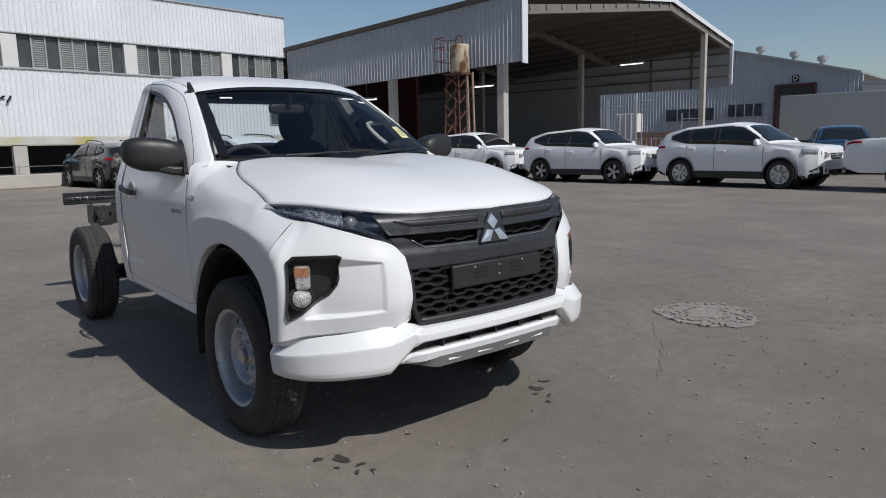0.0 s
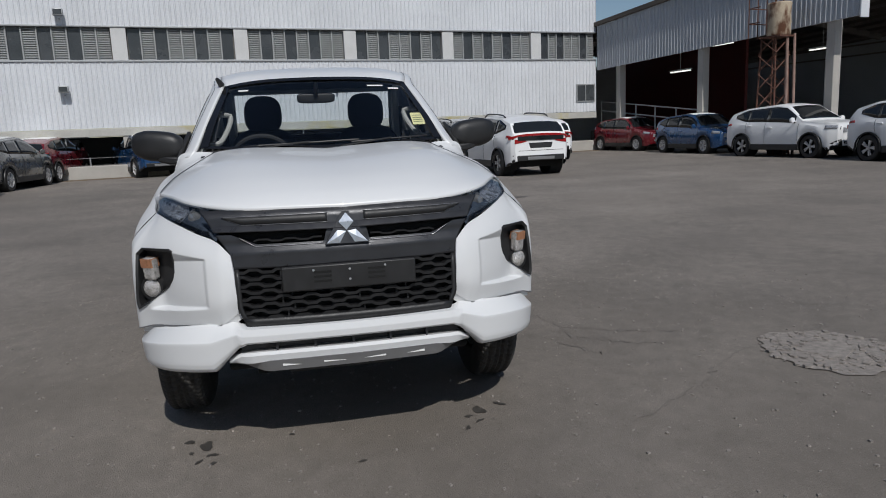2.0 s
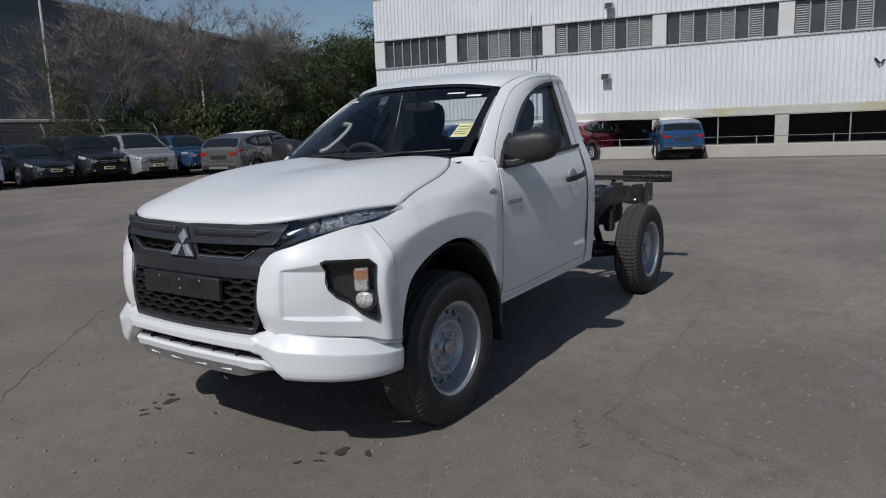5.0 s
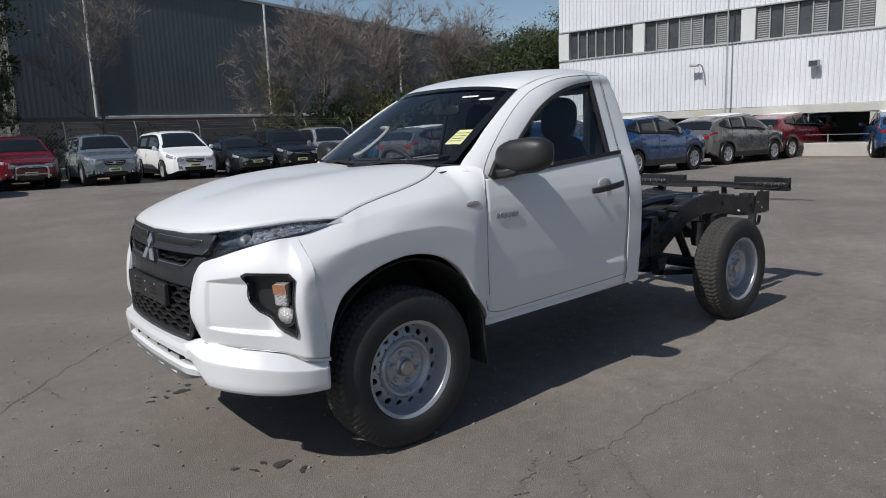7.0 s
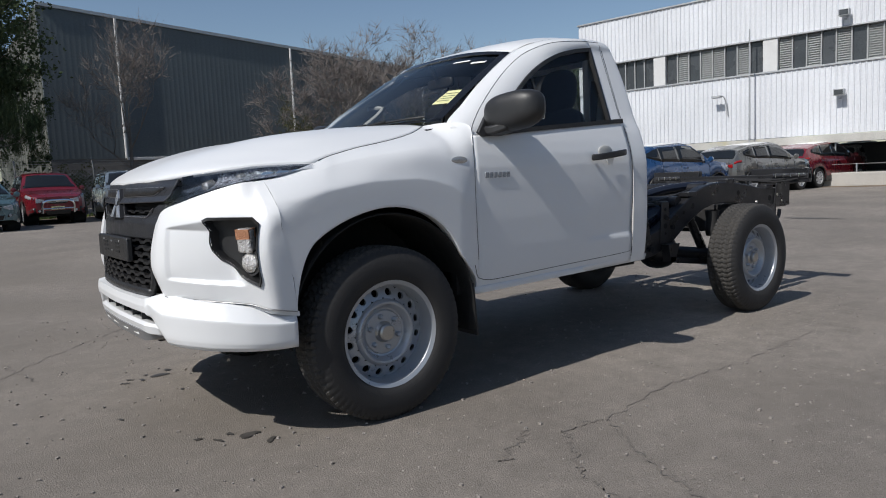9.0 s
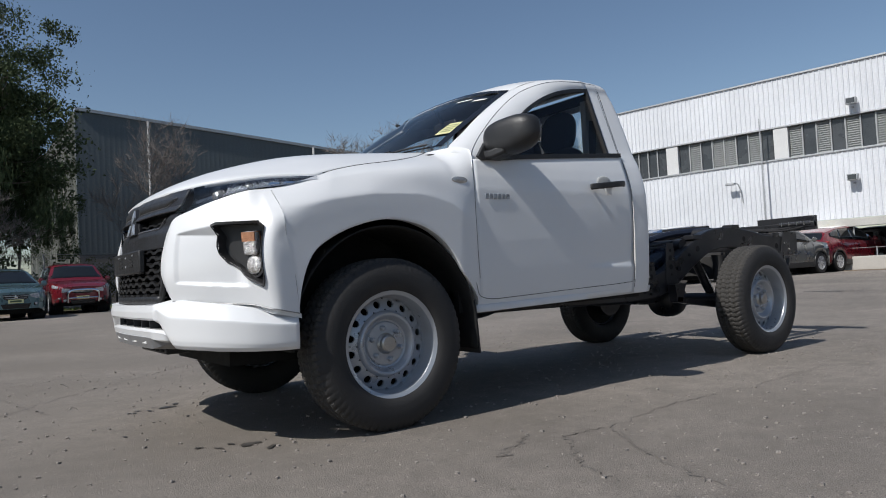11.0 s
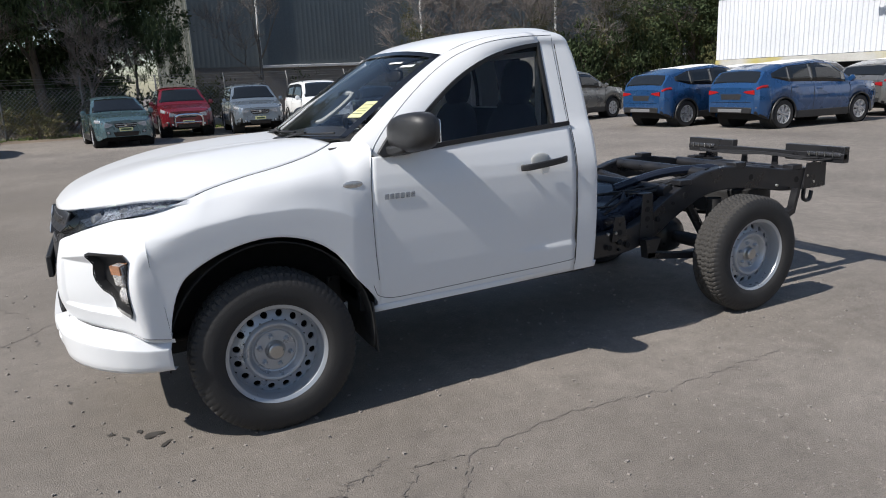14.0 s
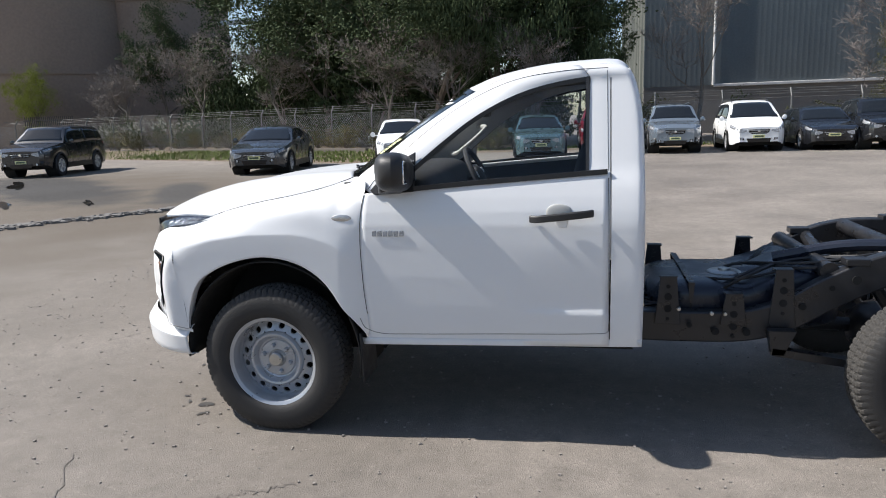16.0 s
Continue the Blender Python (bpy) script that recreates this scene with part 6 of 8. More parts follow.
# -- front corner: recessed panel with the fog lamp pocket --
corner_curves = [
    [(0.806, 0.437, 0.640), (0.824, 0.437, 0.700), (0.824, 0.440, 0.760), (0.814, 0.443, 0.815), (0.800, 0.450, 0.872)],
    [(0.800, 0.500, 0.602), (0.820, 0.502, 0.680), (0.818, 0.503, 0.760), (0.806, 0.503, 0.845), (0.783, 0.500, 0.925)],
    [(0.758, 0.580, 0.592), (0.782, 0.582, 0.685), (0.782, 0.583, 0.775), (0.770, 0.580, 0.868), (0.732, 0.575, 0.955)],
    [(0.705, 0.660, 0.588), (0.727, 0.664, 0.690), (0.726, 0.665, 0.785), (0.710, 0.660, 0.882), (0.670, 0.640, 0.982)],
    [(0.642, 0.730, 0.580), (0.662, 0.735, 0.690), (0.660, 0.735, 0.790), (0.642, 0.728, 0.892), (0.604, 0.695, 1.005)],
    [(0.580, 0.800, 0.572), (0.597, 0.804, 0.690), (0.596, 0.798, 0.795), (0.584, 0.777, 0.900), (0.555, 0.729, 1.018)],
    [(0.538, 0.850, 0.556), (0.552, 0.852, 0.678), (0.556, 0.842, 0.790), (0.540, 0.818, 0.900), (0.520, 0.743, 1.021)],
    [(0.520, 0.866, 0.552), (0.530, 0.867, 0.675), (0.530, 0.865, 0.790), (0.516, 0.846, 0.900), (0.508, 0.747, 1.022)],
    [(0.497, 0.872, 0.547), (0.505, 0.872, 0.672), (0.510, 0.870, 0.790), (0.500, 0.857, 0.900), (0.498, 0.751, 1.023)],
    [tuple(front_edge[k]) for k in (0, 16, 32, 43, 63)],
]
base = skin(corner_curves, 120, 110)          # first index runs from the grille to the arch, second upwards
pocket = [(0.680, 0.880), (0.694, 0.888), (0.812, 0.884), (0.836, 0.862), (0.851, 0.668), (0.845, 0.645), (0.776, 0.690), (0.712, 0.737), (0.690, 0.772), (0.682, 0.80)]


def inside(y, z, poly):
    hit = False
    for (ya, za), (yb, zb) in zip(poly, poly[1:] + poly[:1]):
        if (za > z) != (zb > z) and y < (yb - ya) * (z - za) / (zb - za) + ya:
            hit = not hit
    return hit


cg = base.copy()
for i in range(cg.shape[0]):
    for j in range(cg.shape[1]):
        x, y, z = base[i, j]
        y_in, y_out = 0.545, 0.834
        z_top = 0.862 + 0.15 * (min(y, 0.70) - 0.55)
        ledge = 0.006 + 0.24 * max(0.0, min(y, 0.70) - 0.55)
        z_low = 0.664 - 0.11 * (y - 0.545)
        if y_in < y < y_out and z_low < z < z_top:
            deep = (0.008 + 0.22 * (y - y_in)) * ease((y - y_in) / 0.010) * min(1.0, (z_top - z) / ledge) * ease((z - z_low) / 0.012) * ease((0.810 - y) / 0.085)
            cg[i, j] = base[i, j] - np.array((1.0, 0.0, 0.0)) * deep
corner_tree = tree_of(Geo().grid(cg))
corner_g = Geo()
corner_g.v = cg.reshape(-1, 3).tolist()
nb = cg.shape[1]
for i in range(cg.shape[0] - 1):
    for j in range(nb - 1):
        c_ = base[i:i + 2, j:j + 2].reshape(-1, 3).mean(0)
        if not inside(c_[1], c_[2], pocket):
            corner_g.f.append((i * nb + j, (i + 1) * nb + j, (i + 1) * nb + j + 1, i * nb + j + 1))
bot = cg[:, 0]
corner_g.grid(np.stack([bot, bot + np.array((-0.012, -0.012, -0.006)), bot + np.array((-0.014, -0.014, -0.024))], 1))
edge = cg[0]
corner_g.grid(np.stack([edge, edge + np.array((-0.075, -0.012, 0))], 1))
both("bumper_corner", corner_g, M["white"], "white bumper corner with a recessed panel", sharp=50)


joint = np.array([p for p in bot if p[1] > 0.50]) + np.array((0.0015, 0.0015, -0.003))
both("bumper_joint", Geo().tube(joint[::2], 0.0022, 5), M["skid"], "fine joint above the lower bumper")


def corner_at(y, z):
    h = corner_tree.ray_cast(Vector((1.5, y, z)), Vector((-1, 0, 0)))
    return np.array((h[0].x, y, z)) if h[0] else None


# fog lamp pocket: black five-sided housing with an indicator over a round lamp
ring0 = []
for (ya, za), (yb, zb) in zip(pocket, pocket[1:] + pocket[:1]):
    for f in np.linspace(0, 1, 5)[:-1]:
        q = corner_at(ya + (yb - ya) * f, za + (zb - za) * f)
        if q is not None:
            ring0.append(q)
ring0 = np.array(ring0)
cen = ring0.mean(0)
ring1 = ring0 * 0.95 + cen * 0.05 + np.array((-0.034, -0.018, 0))
grow = lambda r, k, o: np.vstack([r + (r - cen) * np.array((0, k, k)) + o, (r + (r - cen) * np.array((0, k, k)) + o)[:1]])
gg = Geo().grid([grow(ring0, 0.075, (0.0015, 0.001, 0)), grow(ring0, 0.06, (0.005, 0.003, 0)), grow(ring0, -0.03, (0.004, 0, 0)), np.vstack([ring1, ring1[:1]])])
gg.poly(ring1)
for ob, sg in zip(both("fog_housing", gg, M["black_plastic"], "black fog lamp pocket", sharp=25), (1, -1)):
    tf = lambda g_, keep=sg: g_ if keep > 0 else g_.mirrored()
    part("indicator", tf(Geo().box(-0.02, 0.02, -0.030, 0.030, -0.046, 0.046, pose(0.574, 0.786, 0.806, 0, 6, 36))), M["lens_dim"], ob, "clear faceted indicator lamp", bevel=0.010)
    part("amber_bulb", tf(Geo().box(-0.02, 0.0250, -0.028, 0.028, -0.018, 0.018, pose(0.574, 0.786, 0.832, 0, 6, 36))), M["orange"], ob, "faint amber bulb")
    part("fog_lamp", tf(Geo().lathe([(0, 0.020), (0.024, 0.016), (0.037, 0.006), (0.041, -0.012), (0.043, -0.03)], 28, "x").move(pose(0.566, 0.790, 0.722, 0, 0, 24))), M["lens_dim"], ob, "round clear fog lamp")
    part("fog_ring", tf(Geo().lathe([(0.041, 0.004), (0.050, 0.004), (0.054, -0.035)], 28, "x").move(pose(0.564, 0.790, 0.722, 0, 0, 24))), M["black_plastic"], ob, "black lamp surround")

# -- lower bumper: runs right across and back to the wheel arches --
bp = spline([(0.872, 0, 0), (0.866, 0.22, 0), (0.856, 0.40, 0), (0.838, 0.52, 0), (0.790, 0.640, 0), (0.715, 0.745, 0), (0.615, 0.825, 0), (0.520, 0.862, 0), (0.432, 0.874, 0)], 60)


def crisp(pts, n):
    """n points along straight runs between the given ones, evenly by number of runs."""
    p_ = np.asarray(pts, float)
    u = np.linspace(0, len(p_) - 1, n)
    return np.stack([np.interp(u, np.arange(len(p_)), p_[:, k]) for k in range(3)], 1)


def bumper_row(p, k, n):
    x, y = p[0], p[1]
    f = k / (n - 1)
    top = np.interp(y, [0, 0.40, 0.46, 0.58, 0.66, 0.73, 0.79, 0.84, 0.875], [0.590, 0.592, 0.606, 0.600, 0.594, 0.586, 0.576, 0.560, 0.540])
    low = np.interp(y, [0, 0.42, 0.47, 0.55, 0.70, 0.84, 0.88], [0.520, 0.520, 0.480, 0.408, 0.402, 0.390, 0.385])
    side = np.clip((y - 0.45) / 0.3, 0, 1)
    d = np.array((1 - 0.75 * side, 0.75 * side))
    prof = [(-0.068, 0), (-0.055, 0.012), (-0.003, 0.305), (0.002, 0.33), (0.003, 0.36), (-0.006, 0.80), (-0.014, 0.90), (-0.032, 0.98), (-0.080, 1.0)] if y > 0.44 else [(-0.05, 0), (0.002, 0.12), (0.008, 0.5), (0.006, 0.85), (-0.01, 0.98), (-0.06, 1.0)]
    return [(x + o * d[0], y + o * d[1], top + (low - top) * w) for o, w in prof]


half = [bumper_row(p, k, len(bp)) for k, p in enumerate(bp)]
full = [[(x, -y, z) for x, y, z in row] for row in half[:0:-1]] + half
bump = part("lower_bumper", Geo().grid([crisp(r, 46) for r in full]), M["white"], truck, "white lower bumper", thick=0.004, sharp=60)
# lower lip under the slot, with a silver-grey skid strip
lip = []
for y in np.linspace(-0.49, 0.49, 41):
    tuck = 0.045 * ease((abs(y) - 0.38) / 0.11)
    x = float(np.interp(abs(y), bp[:, 1], bp[:, 0])) - tuck
    zt = np.interp(abs(y), [0, 0.38, 0.44, 0.49], [0.487, 0.487, 0.480, 0.455])
    zl = np.interp(abs(y), [0, 0.34, 0.42, 0.49], [0.440, 0.440, 0.432, 0.430])
    lip.append([(x - 0.07, y, zt - 0.002), (x - 0.012, y, zt), (x + 0.002, y, zt - 0.010), (x - 0.006, y, zl + 0.01), (x - 0.03, y, zl), (x - 0.09, y, zl + 0.01)])
part("bumper_lip", Geo().grid(lip), M["white"], truck, "white lip below the bumper slot", thick=0.004)
sk = []
for y in np.linspace(-0.44, 0.44, 33):
    x = float(np.interp(abs(y), bp[:, 1], bp[:, 0])) - 0.05 * ease((abs(y) - 0.34) / 0.10)
    zt = np.interp(abs(y), [0, 0.34, 0.38, 0.44], [0.452, 0.452, 0.444, 0.438])
    zl = np.interp(abs(y), [0, 0.34, 0.44], [0.405, 0.405, 0.428])
    sk.append([(x - 0.03, y, zt), (x + 0.001, y, zt), (x - 0.014, y, zl), (x - 0.10, y, zl - 0.01)])
skid = part("skid_strip", Geo().grid(sk), M["skid"], truck, "silver-grey skid strip", thick=0.004)
for y in (-0.24, -0.08, 0.08, 0.24):
    xs = float(np.interp(abs(y), bp[:, 1], bp[:, 0])) - 0.007
    part("skid_slot", Geo().box(xs - 0.02, xs + 0.0008, y - 0.045, y + 0.045, 0.424, 0.438), M["paper"], skid, "pale raised slot", bevel=0.002)
part("bumper_slot", Geo().box(0.74, 0.80, -0.44, 0.44, 0.47, 0.535), M["black_plastic"], truck, "dark slot in the bumper")
for y in (-0.30, -0.15, 0.0, 0.15, 0.30):
    part("slot_rib", Geo().box(0.80, 0.845, y - 0.004, y + 0.004, 0.485, 0.525), M["grey_plastic"], truck)
tow = part("under_guard", Geo().box(0.66, 0.76, -0.26, 0.20, 0.362, 0.392), M["black_plastic"], truck, "black guard below the bumper", bevel=0.006)
for k in range(5):
    part("guard_slot", Geo().box(0.759, 0.762, -0.23 + 0.085 * k, -0.17 + 0.085 * k, 0.371, 0.383), M["liner"], tow)
part("under_tray", Geo().box(0.30, 0.74, -0.50, 0.50, 0.385, 0.42), M["liner"], truck, "black under-tray", bevel=0.02)
# -- grille: charcoal upper panel, black honeycomb below --
def front_x(y, z):
    """The face of the grille."""
    return 0.826 - 0.20 * y * y - 0.10 * abs(y) ** 4 - 0.22 * max(0, z - 0.93) + 0.026 * min(1.0, max(0.0, (0.86 - z) / 0.10)) + 0.05 * min(abs(y), 0.44) ** 2 * min(1.0, max(0.0, (0.86 - z) / 0.2))


def panel(outline_top, outline_low, y_edge, out=0.0, ny=33, nz=9):
    rows = []
    for k in range(ny):
        y = -1 + 2 * k / (ny - 1)
        zt, zl = outline_top(abs(y)), outline_low(abs(y))
        line = []
        for j in range(nz):
            z = zl + (zt - zl) * j / (nz - 1)
            yy = y * np.interp(z, y_edge[0], y_edge[1])
            line.append((front_x(yy, z) + out, yy, z))
        rows.append(line)
    return Geo().grid(rows)


edge_y = ([0.58, 0.66, 0.80, 0.86, 0.93, 1.04], [0.405, 0.437, 0.440, 0.445, 0.490, 0.560])
grille_slot_low = lambda y: np.interp(y, [0, 0.074, 0.090, 0.352, 0.425, 0.6], [0.951, 0.951, 0.906, 0.906, 0.948, 0.950])


def sheet(low, high, y0, y1, outs, sgn=1, ny=40):
    """A sheet on the grille's face; outs gives how far it stands proud from its lower to its upper edge."""
    rows = []
    for y in np.linspace(y0, y1, ny):
        zs = np.linspace(low(abs(y)), high(abs(y)), len(outs))
        rows.append([(front_x(y, z) + o, sgn * y, z) for z, o in zip(zs, outs)])
    return Geo().grid(rows)


def lower_face(z):
    return 0.014 * min(1.0, max(0.0, (0.908 - z) / 0.034)) - 0.21 * max(0.0, 0.86 - z)


low_rows, up_rows = [], []
for k in range(141):
    a = -1 + 2 * k / 140
    line = []
    for j in range(15):
        z = 0.815 + (grille_slot_low(abs(a) * 0.48) - 0.815) * j / 14
        y = a * np.interp(z, *edge_y)
        line.append((front_x(y, z) + lower_face(z), y, z))
    low_rows.append(line + [(line[-1][0] - 0.035, line[-1][1], line[-1][2] - 0.004)])
    line = []
    for z, o in ((0.952, -0.030), (0.9525, 0.012), (0.956, 0.014), (0.974, 0.003), (0.977, 0.0), (1.00, 0.0), (1.036, 0.0)):
        y = a * np.interp(z, *edge_y)
        line.append((front_x(y, z) + o, y, z + 0.006 * abs(a)))
    up_rows.append(line)
part("grille_panel", Geo().grid(low_rows), M["grey_plastic"], truck, "satin charcoal grille panel", thick=0.008, sharp=25)
part("grille_blade", Geo().grid(up_rows), M["grey_plastic"], truck, "satin charcoal upper grille blade", thick=0.008, sharp=25)
part("slot_backing", sheet(lambda y: 0.895, lambda y: 0.962, -0.50, 0.50, (-0.040, -0.040)), M["liner"], truck, "black slot of the grille", thick=0.006)
part("grille_backing", panel(lambda a: 0.815, lambda a: 0.592, edge_y, -0.045), M["liner"], truck, thick=0.01)


inset_low = lambda y: np.interp(y, [0, 0.40, 0.475], [0.980, 0.984, 1.014])
slot_line = lambda y: np.interp(y, [0, 0.352, 0.412], [0.9015, 0.9015, 0.938])
for sg in (1, -1):
    inset = part("grille_inset", sheet(inset_low, lambda y: 1.014, 0.072, 0.474, (0.0015, 0.0025, 0.0035), sg), M["black_plastic"], truck, "dark inset of the upper blade", thick=0.004, sharp=15)
    part("inset_edge", sheet(lambda y: inset_low(y) - 0.0030, inset_low, 0.070, 0.470, (0.003, 0.005), sg), M["silver_plastic"], inset, "thin silver edge", thick=0.003)
    part("inset_edge", sheet(lambda y: 1.0135, lambda y: 1.0155, 0.070, 0.474, (0.004, 0.005), sg), M["silver_plastic"], inset, "thin silver edge", thick=0.003)
    part("slot_edge", sheet(lambda y: slot_line(y) - 0.0028, slot_line, 0.092, 0.412, (0.008, 0.006), sg), M["silver_plastic"], truck, "thin silver edge below the slot", thick=0.003)
    part("slot_mesh", Geo().bar([(front_x(y, 0.92) - 0.020, sg * y, 0.916 + (0.007 if k % 6 < 3 else 0.0)) for k, y in enumerate(np.arange(0.095, 0.37, 0.0175))], 0.02, 0.006), M["mesh_black"], truck, "black honeycomb bar in the slot", sharp=20)
# honeycomb mesh: wavy bars
for q in range(8):
    z0 = 0.618 + q * 0.0265
    pts_a = []
    ye = float(np.interp(z0, *edge_y)) - 0.004
    for k, y in enumerate(np.arange(-ye, ye + 0.001, 0.0175)):
        ph = (k + (3 if q % 2 else 0)) % 6
        z = z0 + (0.0055 if ph in (0, 1, 2) else -0.0045)
        pts_a.append((front_x(y, z) - 0.014, y, z))
    part("mesh_bar", Geo().bar(pts_a, 0.03, 0.0115), M["mesh_black"], truck, "black honeycomb grille bar", sharp=20)
    for k, y in enumerate(np.arange(-ye + 0.02, ye - 0.02, 0.15)):
        yy = y + (0.0375 if q % 2 else 0)
        if abs(yy) < ye - 0.01:
            part("mesh_web", Geo().box(front_x(yy, z0) - 0.04, front_x(yy, z0) - 0.014, yy - 0.003, yy + 0.003, z0, z0 + 0.024), M["black_plastic"], truck)
part("grille_base", panel(lambda a: 0.618, lambda a: 0.588, edge_y, 0.006, 21, 3), M["black_plastic"], truck, "black lower grille frame", thick=0.02)
for sg in (1, -1):
    part("grille_side_frame", Geo().grid([[(front_x(y, z) + 0.004, sg * y, z) for y in (np.interp(z, *edge_y) - 0.018, np.interp(z, *edge_y))] for z in np.linspace(0.60, 0.815, 8)]), M["black_plastic"], truck, thick=0.02)
# number plate holder with slots and bolts
hold = part("plate_holder", Geo().box(0.845, 0.870, -0.262, 0.262, 0.720, 0.818), M["black_plastic"], truck, "black number plate holder, empty", bevel=0.006)
for y in (-0.105, 0.105):
    for z in (0.756, 0.775, 0.792):
        part("slot", Geo().box(0.8675, 0.872, y - 0.034, y + 0.034, z - 0.004, z + 0.004), M["liner"], hold)
for y, z in ((0, 0.795), (0, 0.755), (-0.14, 0.800), (0.14, 0.800)):
    part("bolt", Geo().lathe([(0, 0.8725), (0.0045, 0.872), (0.005, 0.869)], 10, "x", (0, y, z)), M["galv"], hold)
# maker's badge: plain chrome triangle of three facets
emb = part("badge_plate", Geo().prism([(0.846, -0.086, 0.893), (0.846, 0.086, 0.893), (0.820, 0.014, 1.016), (0.820, -0.014, 1.016)], (-0.02, 0, 0)), M["grey_plastic"], truck, "charcoal badge backing")


def rhomb(cy, cz, pts):
    pts = [(y * 0.86, 0.953 + (z - 0.953) * 0.88) for y, z in pts]
    cy, cz = cy * 0.86, 0.953 + (cz - 0.953) * 0.88
    o = [(0.848 - 0.20 * max(0, z - 0.9), y, z) for y, z in pts]
    c_ = (0.8515 - 0.20 * max(0, cz - 0.9), cy, cz)
    g_ = Geo()
    g_.v = [c_, *o] + [(x - 0.012, y, z) for x, y, z in o]
    g_.f = [(0, k, k % 4 + 1) for k in range(1, 5)] + [(k, k + 4, k % 4 + 5, k % 4 + 1) for k in range(1, 5)]
    return g_


for pts in ([(0, 0.944), (-0.034, 0.980), (0, 1.020), (0.034, 0.980)], [(-0.003, 0.939), (-0.034, 0.889), (-0.094, 0.889), (-0.042, 0.945)], [(0.003, 0.939), (0.034, 0.889), (0.094, 0.889), (0.042, 0.945)]):
    cy, cz = np.mean(pts, 0)
    part("badge_facet", rhomb(cy, cz, pts), M["badge_metal"], emb, "bright satin chrome facet", sharp=8)

# -- head lamps --
hl_top = [(0.712, 0.532, 1.049), (0.650, 0.590, 1.060), (0.560, 0.644, 1.072), (0.455, 0.702, 1.081), (0.280, 0.782, 1.078)]
hl_low = [(0.785, 0.500, 0.927), (0.672, 0.640, 0.984), (0.557, 0.729, 1.020), (0.432, 0.772, 1.034), (0.285, 0.786, 1.062)]
hl_mid = [((a[0] + b[0]) / 2 + 0.010, (a[1] + b[1]) / 2 + 0.010, (a[2] + b[2]) / 2) for a, b in zip(hl_top, hl_low)]
lens_g = Geo().grid(skin([hl_low, hl_mid, hl_top], 26, 9))
back = lambda c, d: [(x - d, y - d * 0.8, z) for x, y, z in c]
for ob, sg in zip(both("head_lamp", lens_g, M["lamp_glass"], "swept-back head lamp with a clear lens"), (1, -1)):
    tf = Matrix.Diagonal((1, sg, 1, 1))
    house = Geo().grid(skin([back(hl_low, 0.004), back(hl_mid, 0.055), back(hl_top, 0.004)], 26, 9))
    part("lamp_housing", house if sg > 0 else house.mirrored(), M["lamp_inner"], ob, "dark lamp housing")
    for (x, y, z), rad in (((0.650, 0.610, 1.008), 0.027), ((0.545, 0.676, 1.036), 0.021)):
        pl = Geo().lathe([(0, rad * 0.9), (rad * 0.6, rad * 0.72), (rad, 0.0), (rad * 1.05, -0.02)], 20, "x").move(pose(x - 0.02, y - 0.02, z, 0, -6, 30))
        pl = pl if sg > 0 else pl.mirrored()
        part("projector", pl, M["clear_lens"], ob, "clear projector lens")
        rg = Geo().lathe([(rad * 1.05, 0.0), (rad * 1.3, 0.01), (rad * 1.32, -0.03)], 20, "x").move(pose(x - 0.03, y - 0.03, z, 0, -6, 30))
        part("lamp_bezel", rg if sg > 0 else rg.mirrored(), M["chrome"], ob)
    face = skin([back(hl_low, 0.003), back(hl_mid, 0.044), back(hl_top, 0.003)], 14, 41)
    for i0, i1, nm, mt in ((4, 18, "faceted reflector", "lens_facet"), (31, 34, "grey light guide", "skid")):
        fg = Geo().grid(face[2:-2, i0:i1])
        part("reflector", fg if sg > 0 else fg.mirrored(), M[mt], ob, nm)
    for k in range(4):
        x, y, z = 0.49 - 0.055 * k, 0.702 + 0.020 * k, 1.036 + 0.006 * k
        bl = Geo().prism([(x, y, z - 0.018 + 0.004 * k), (x - 0.034, y + 0.012, z - 0.016 + 0.004 * k), (x - 0.070, y + 0.022, z + 0.018 - 0.003 * k), (x - 0.032, y + 0.008, z + 0.020 - 0.003 * k)], (-0.008, -0.008, 0))
        part("reflector", bl if sg > 0 else bl.mirrored(), M["chrome"], ob, "chrome reflector blade")

# -- bonnet --
bonnet_grid = np.concatenate([ot, bh], 1)
bonnet_geo = Geo().grid(bonnet_grid)
fe = bonnet_grid[0]
bonnet_geo.grid(np.stack([fe, fe + (-0.012, 0, -0.012), fe + (-0.06, 0, -0.010)], 0))
part("bonnet", bonnet_geo, M["white"], truck, "white bonnet", thick=0.006, sharp=60)
both("bonnet_gutter", Geo().grid([[bh[k, -1] + (0, 0.004, -0.016), bh[k, -1] + (0, -0.05, -0.025)] for k in range(2, 40)]), M["white"], "painted gutter under the bonnet edge")
# dark gap between bonnet and fender
gap = np.array([bh[k, -1] for k in range(bh.shape[0])])
both("bonnet_gap", Geo().tube(gap[2:] + (0, 0.002, 0.0), 0.0016, 5), M["frit"], "dark panel gap")

# -- windscreen, roof, pillars --
ws_rows = [
    [(-0.300, 0, 1.244), (-0.315, 0.25, 1.250), (-0.355, 0.48, 1.256), (-0.440, 0.672, 1.262)],
    [(-0.500, 0, 1.397), (-0.512, 0.25, 1.399), (-0.548, 0.46, 1.396), (-0.620, 0.640, 1.388)],
    [(-0.720, 0, 1.550), (-0.730, 0.25, 1.548), (-0.760, 0.44, 1.536), (-0.820, 0.595, 1.515)],
    [(-0.910, 0, 1.664), (-0.920, 0.25, 1.660), (-0.950, 0.42, 1.648), (-1.000, 0.555, 1.628)],
]
wh = skin(ws_rows, 28, 40)
wo = wh[:, :0:-1].copy()
wo[:, :, 1] *= -1
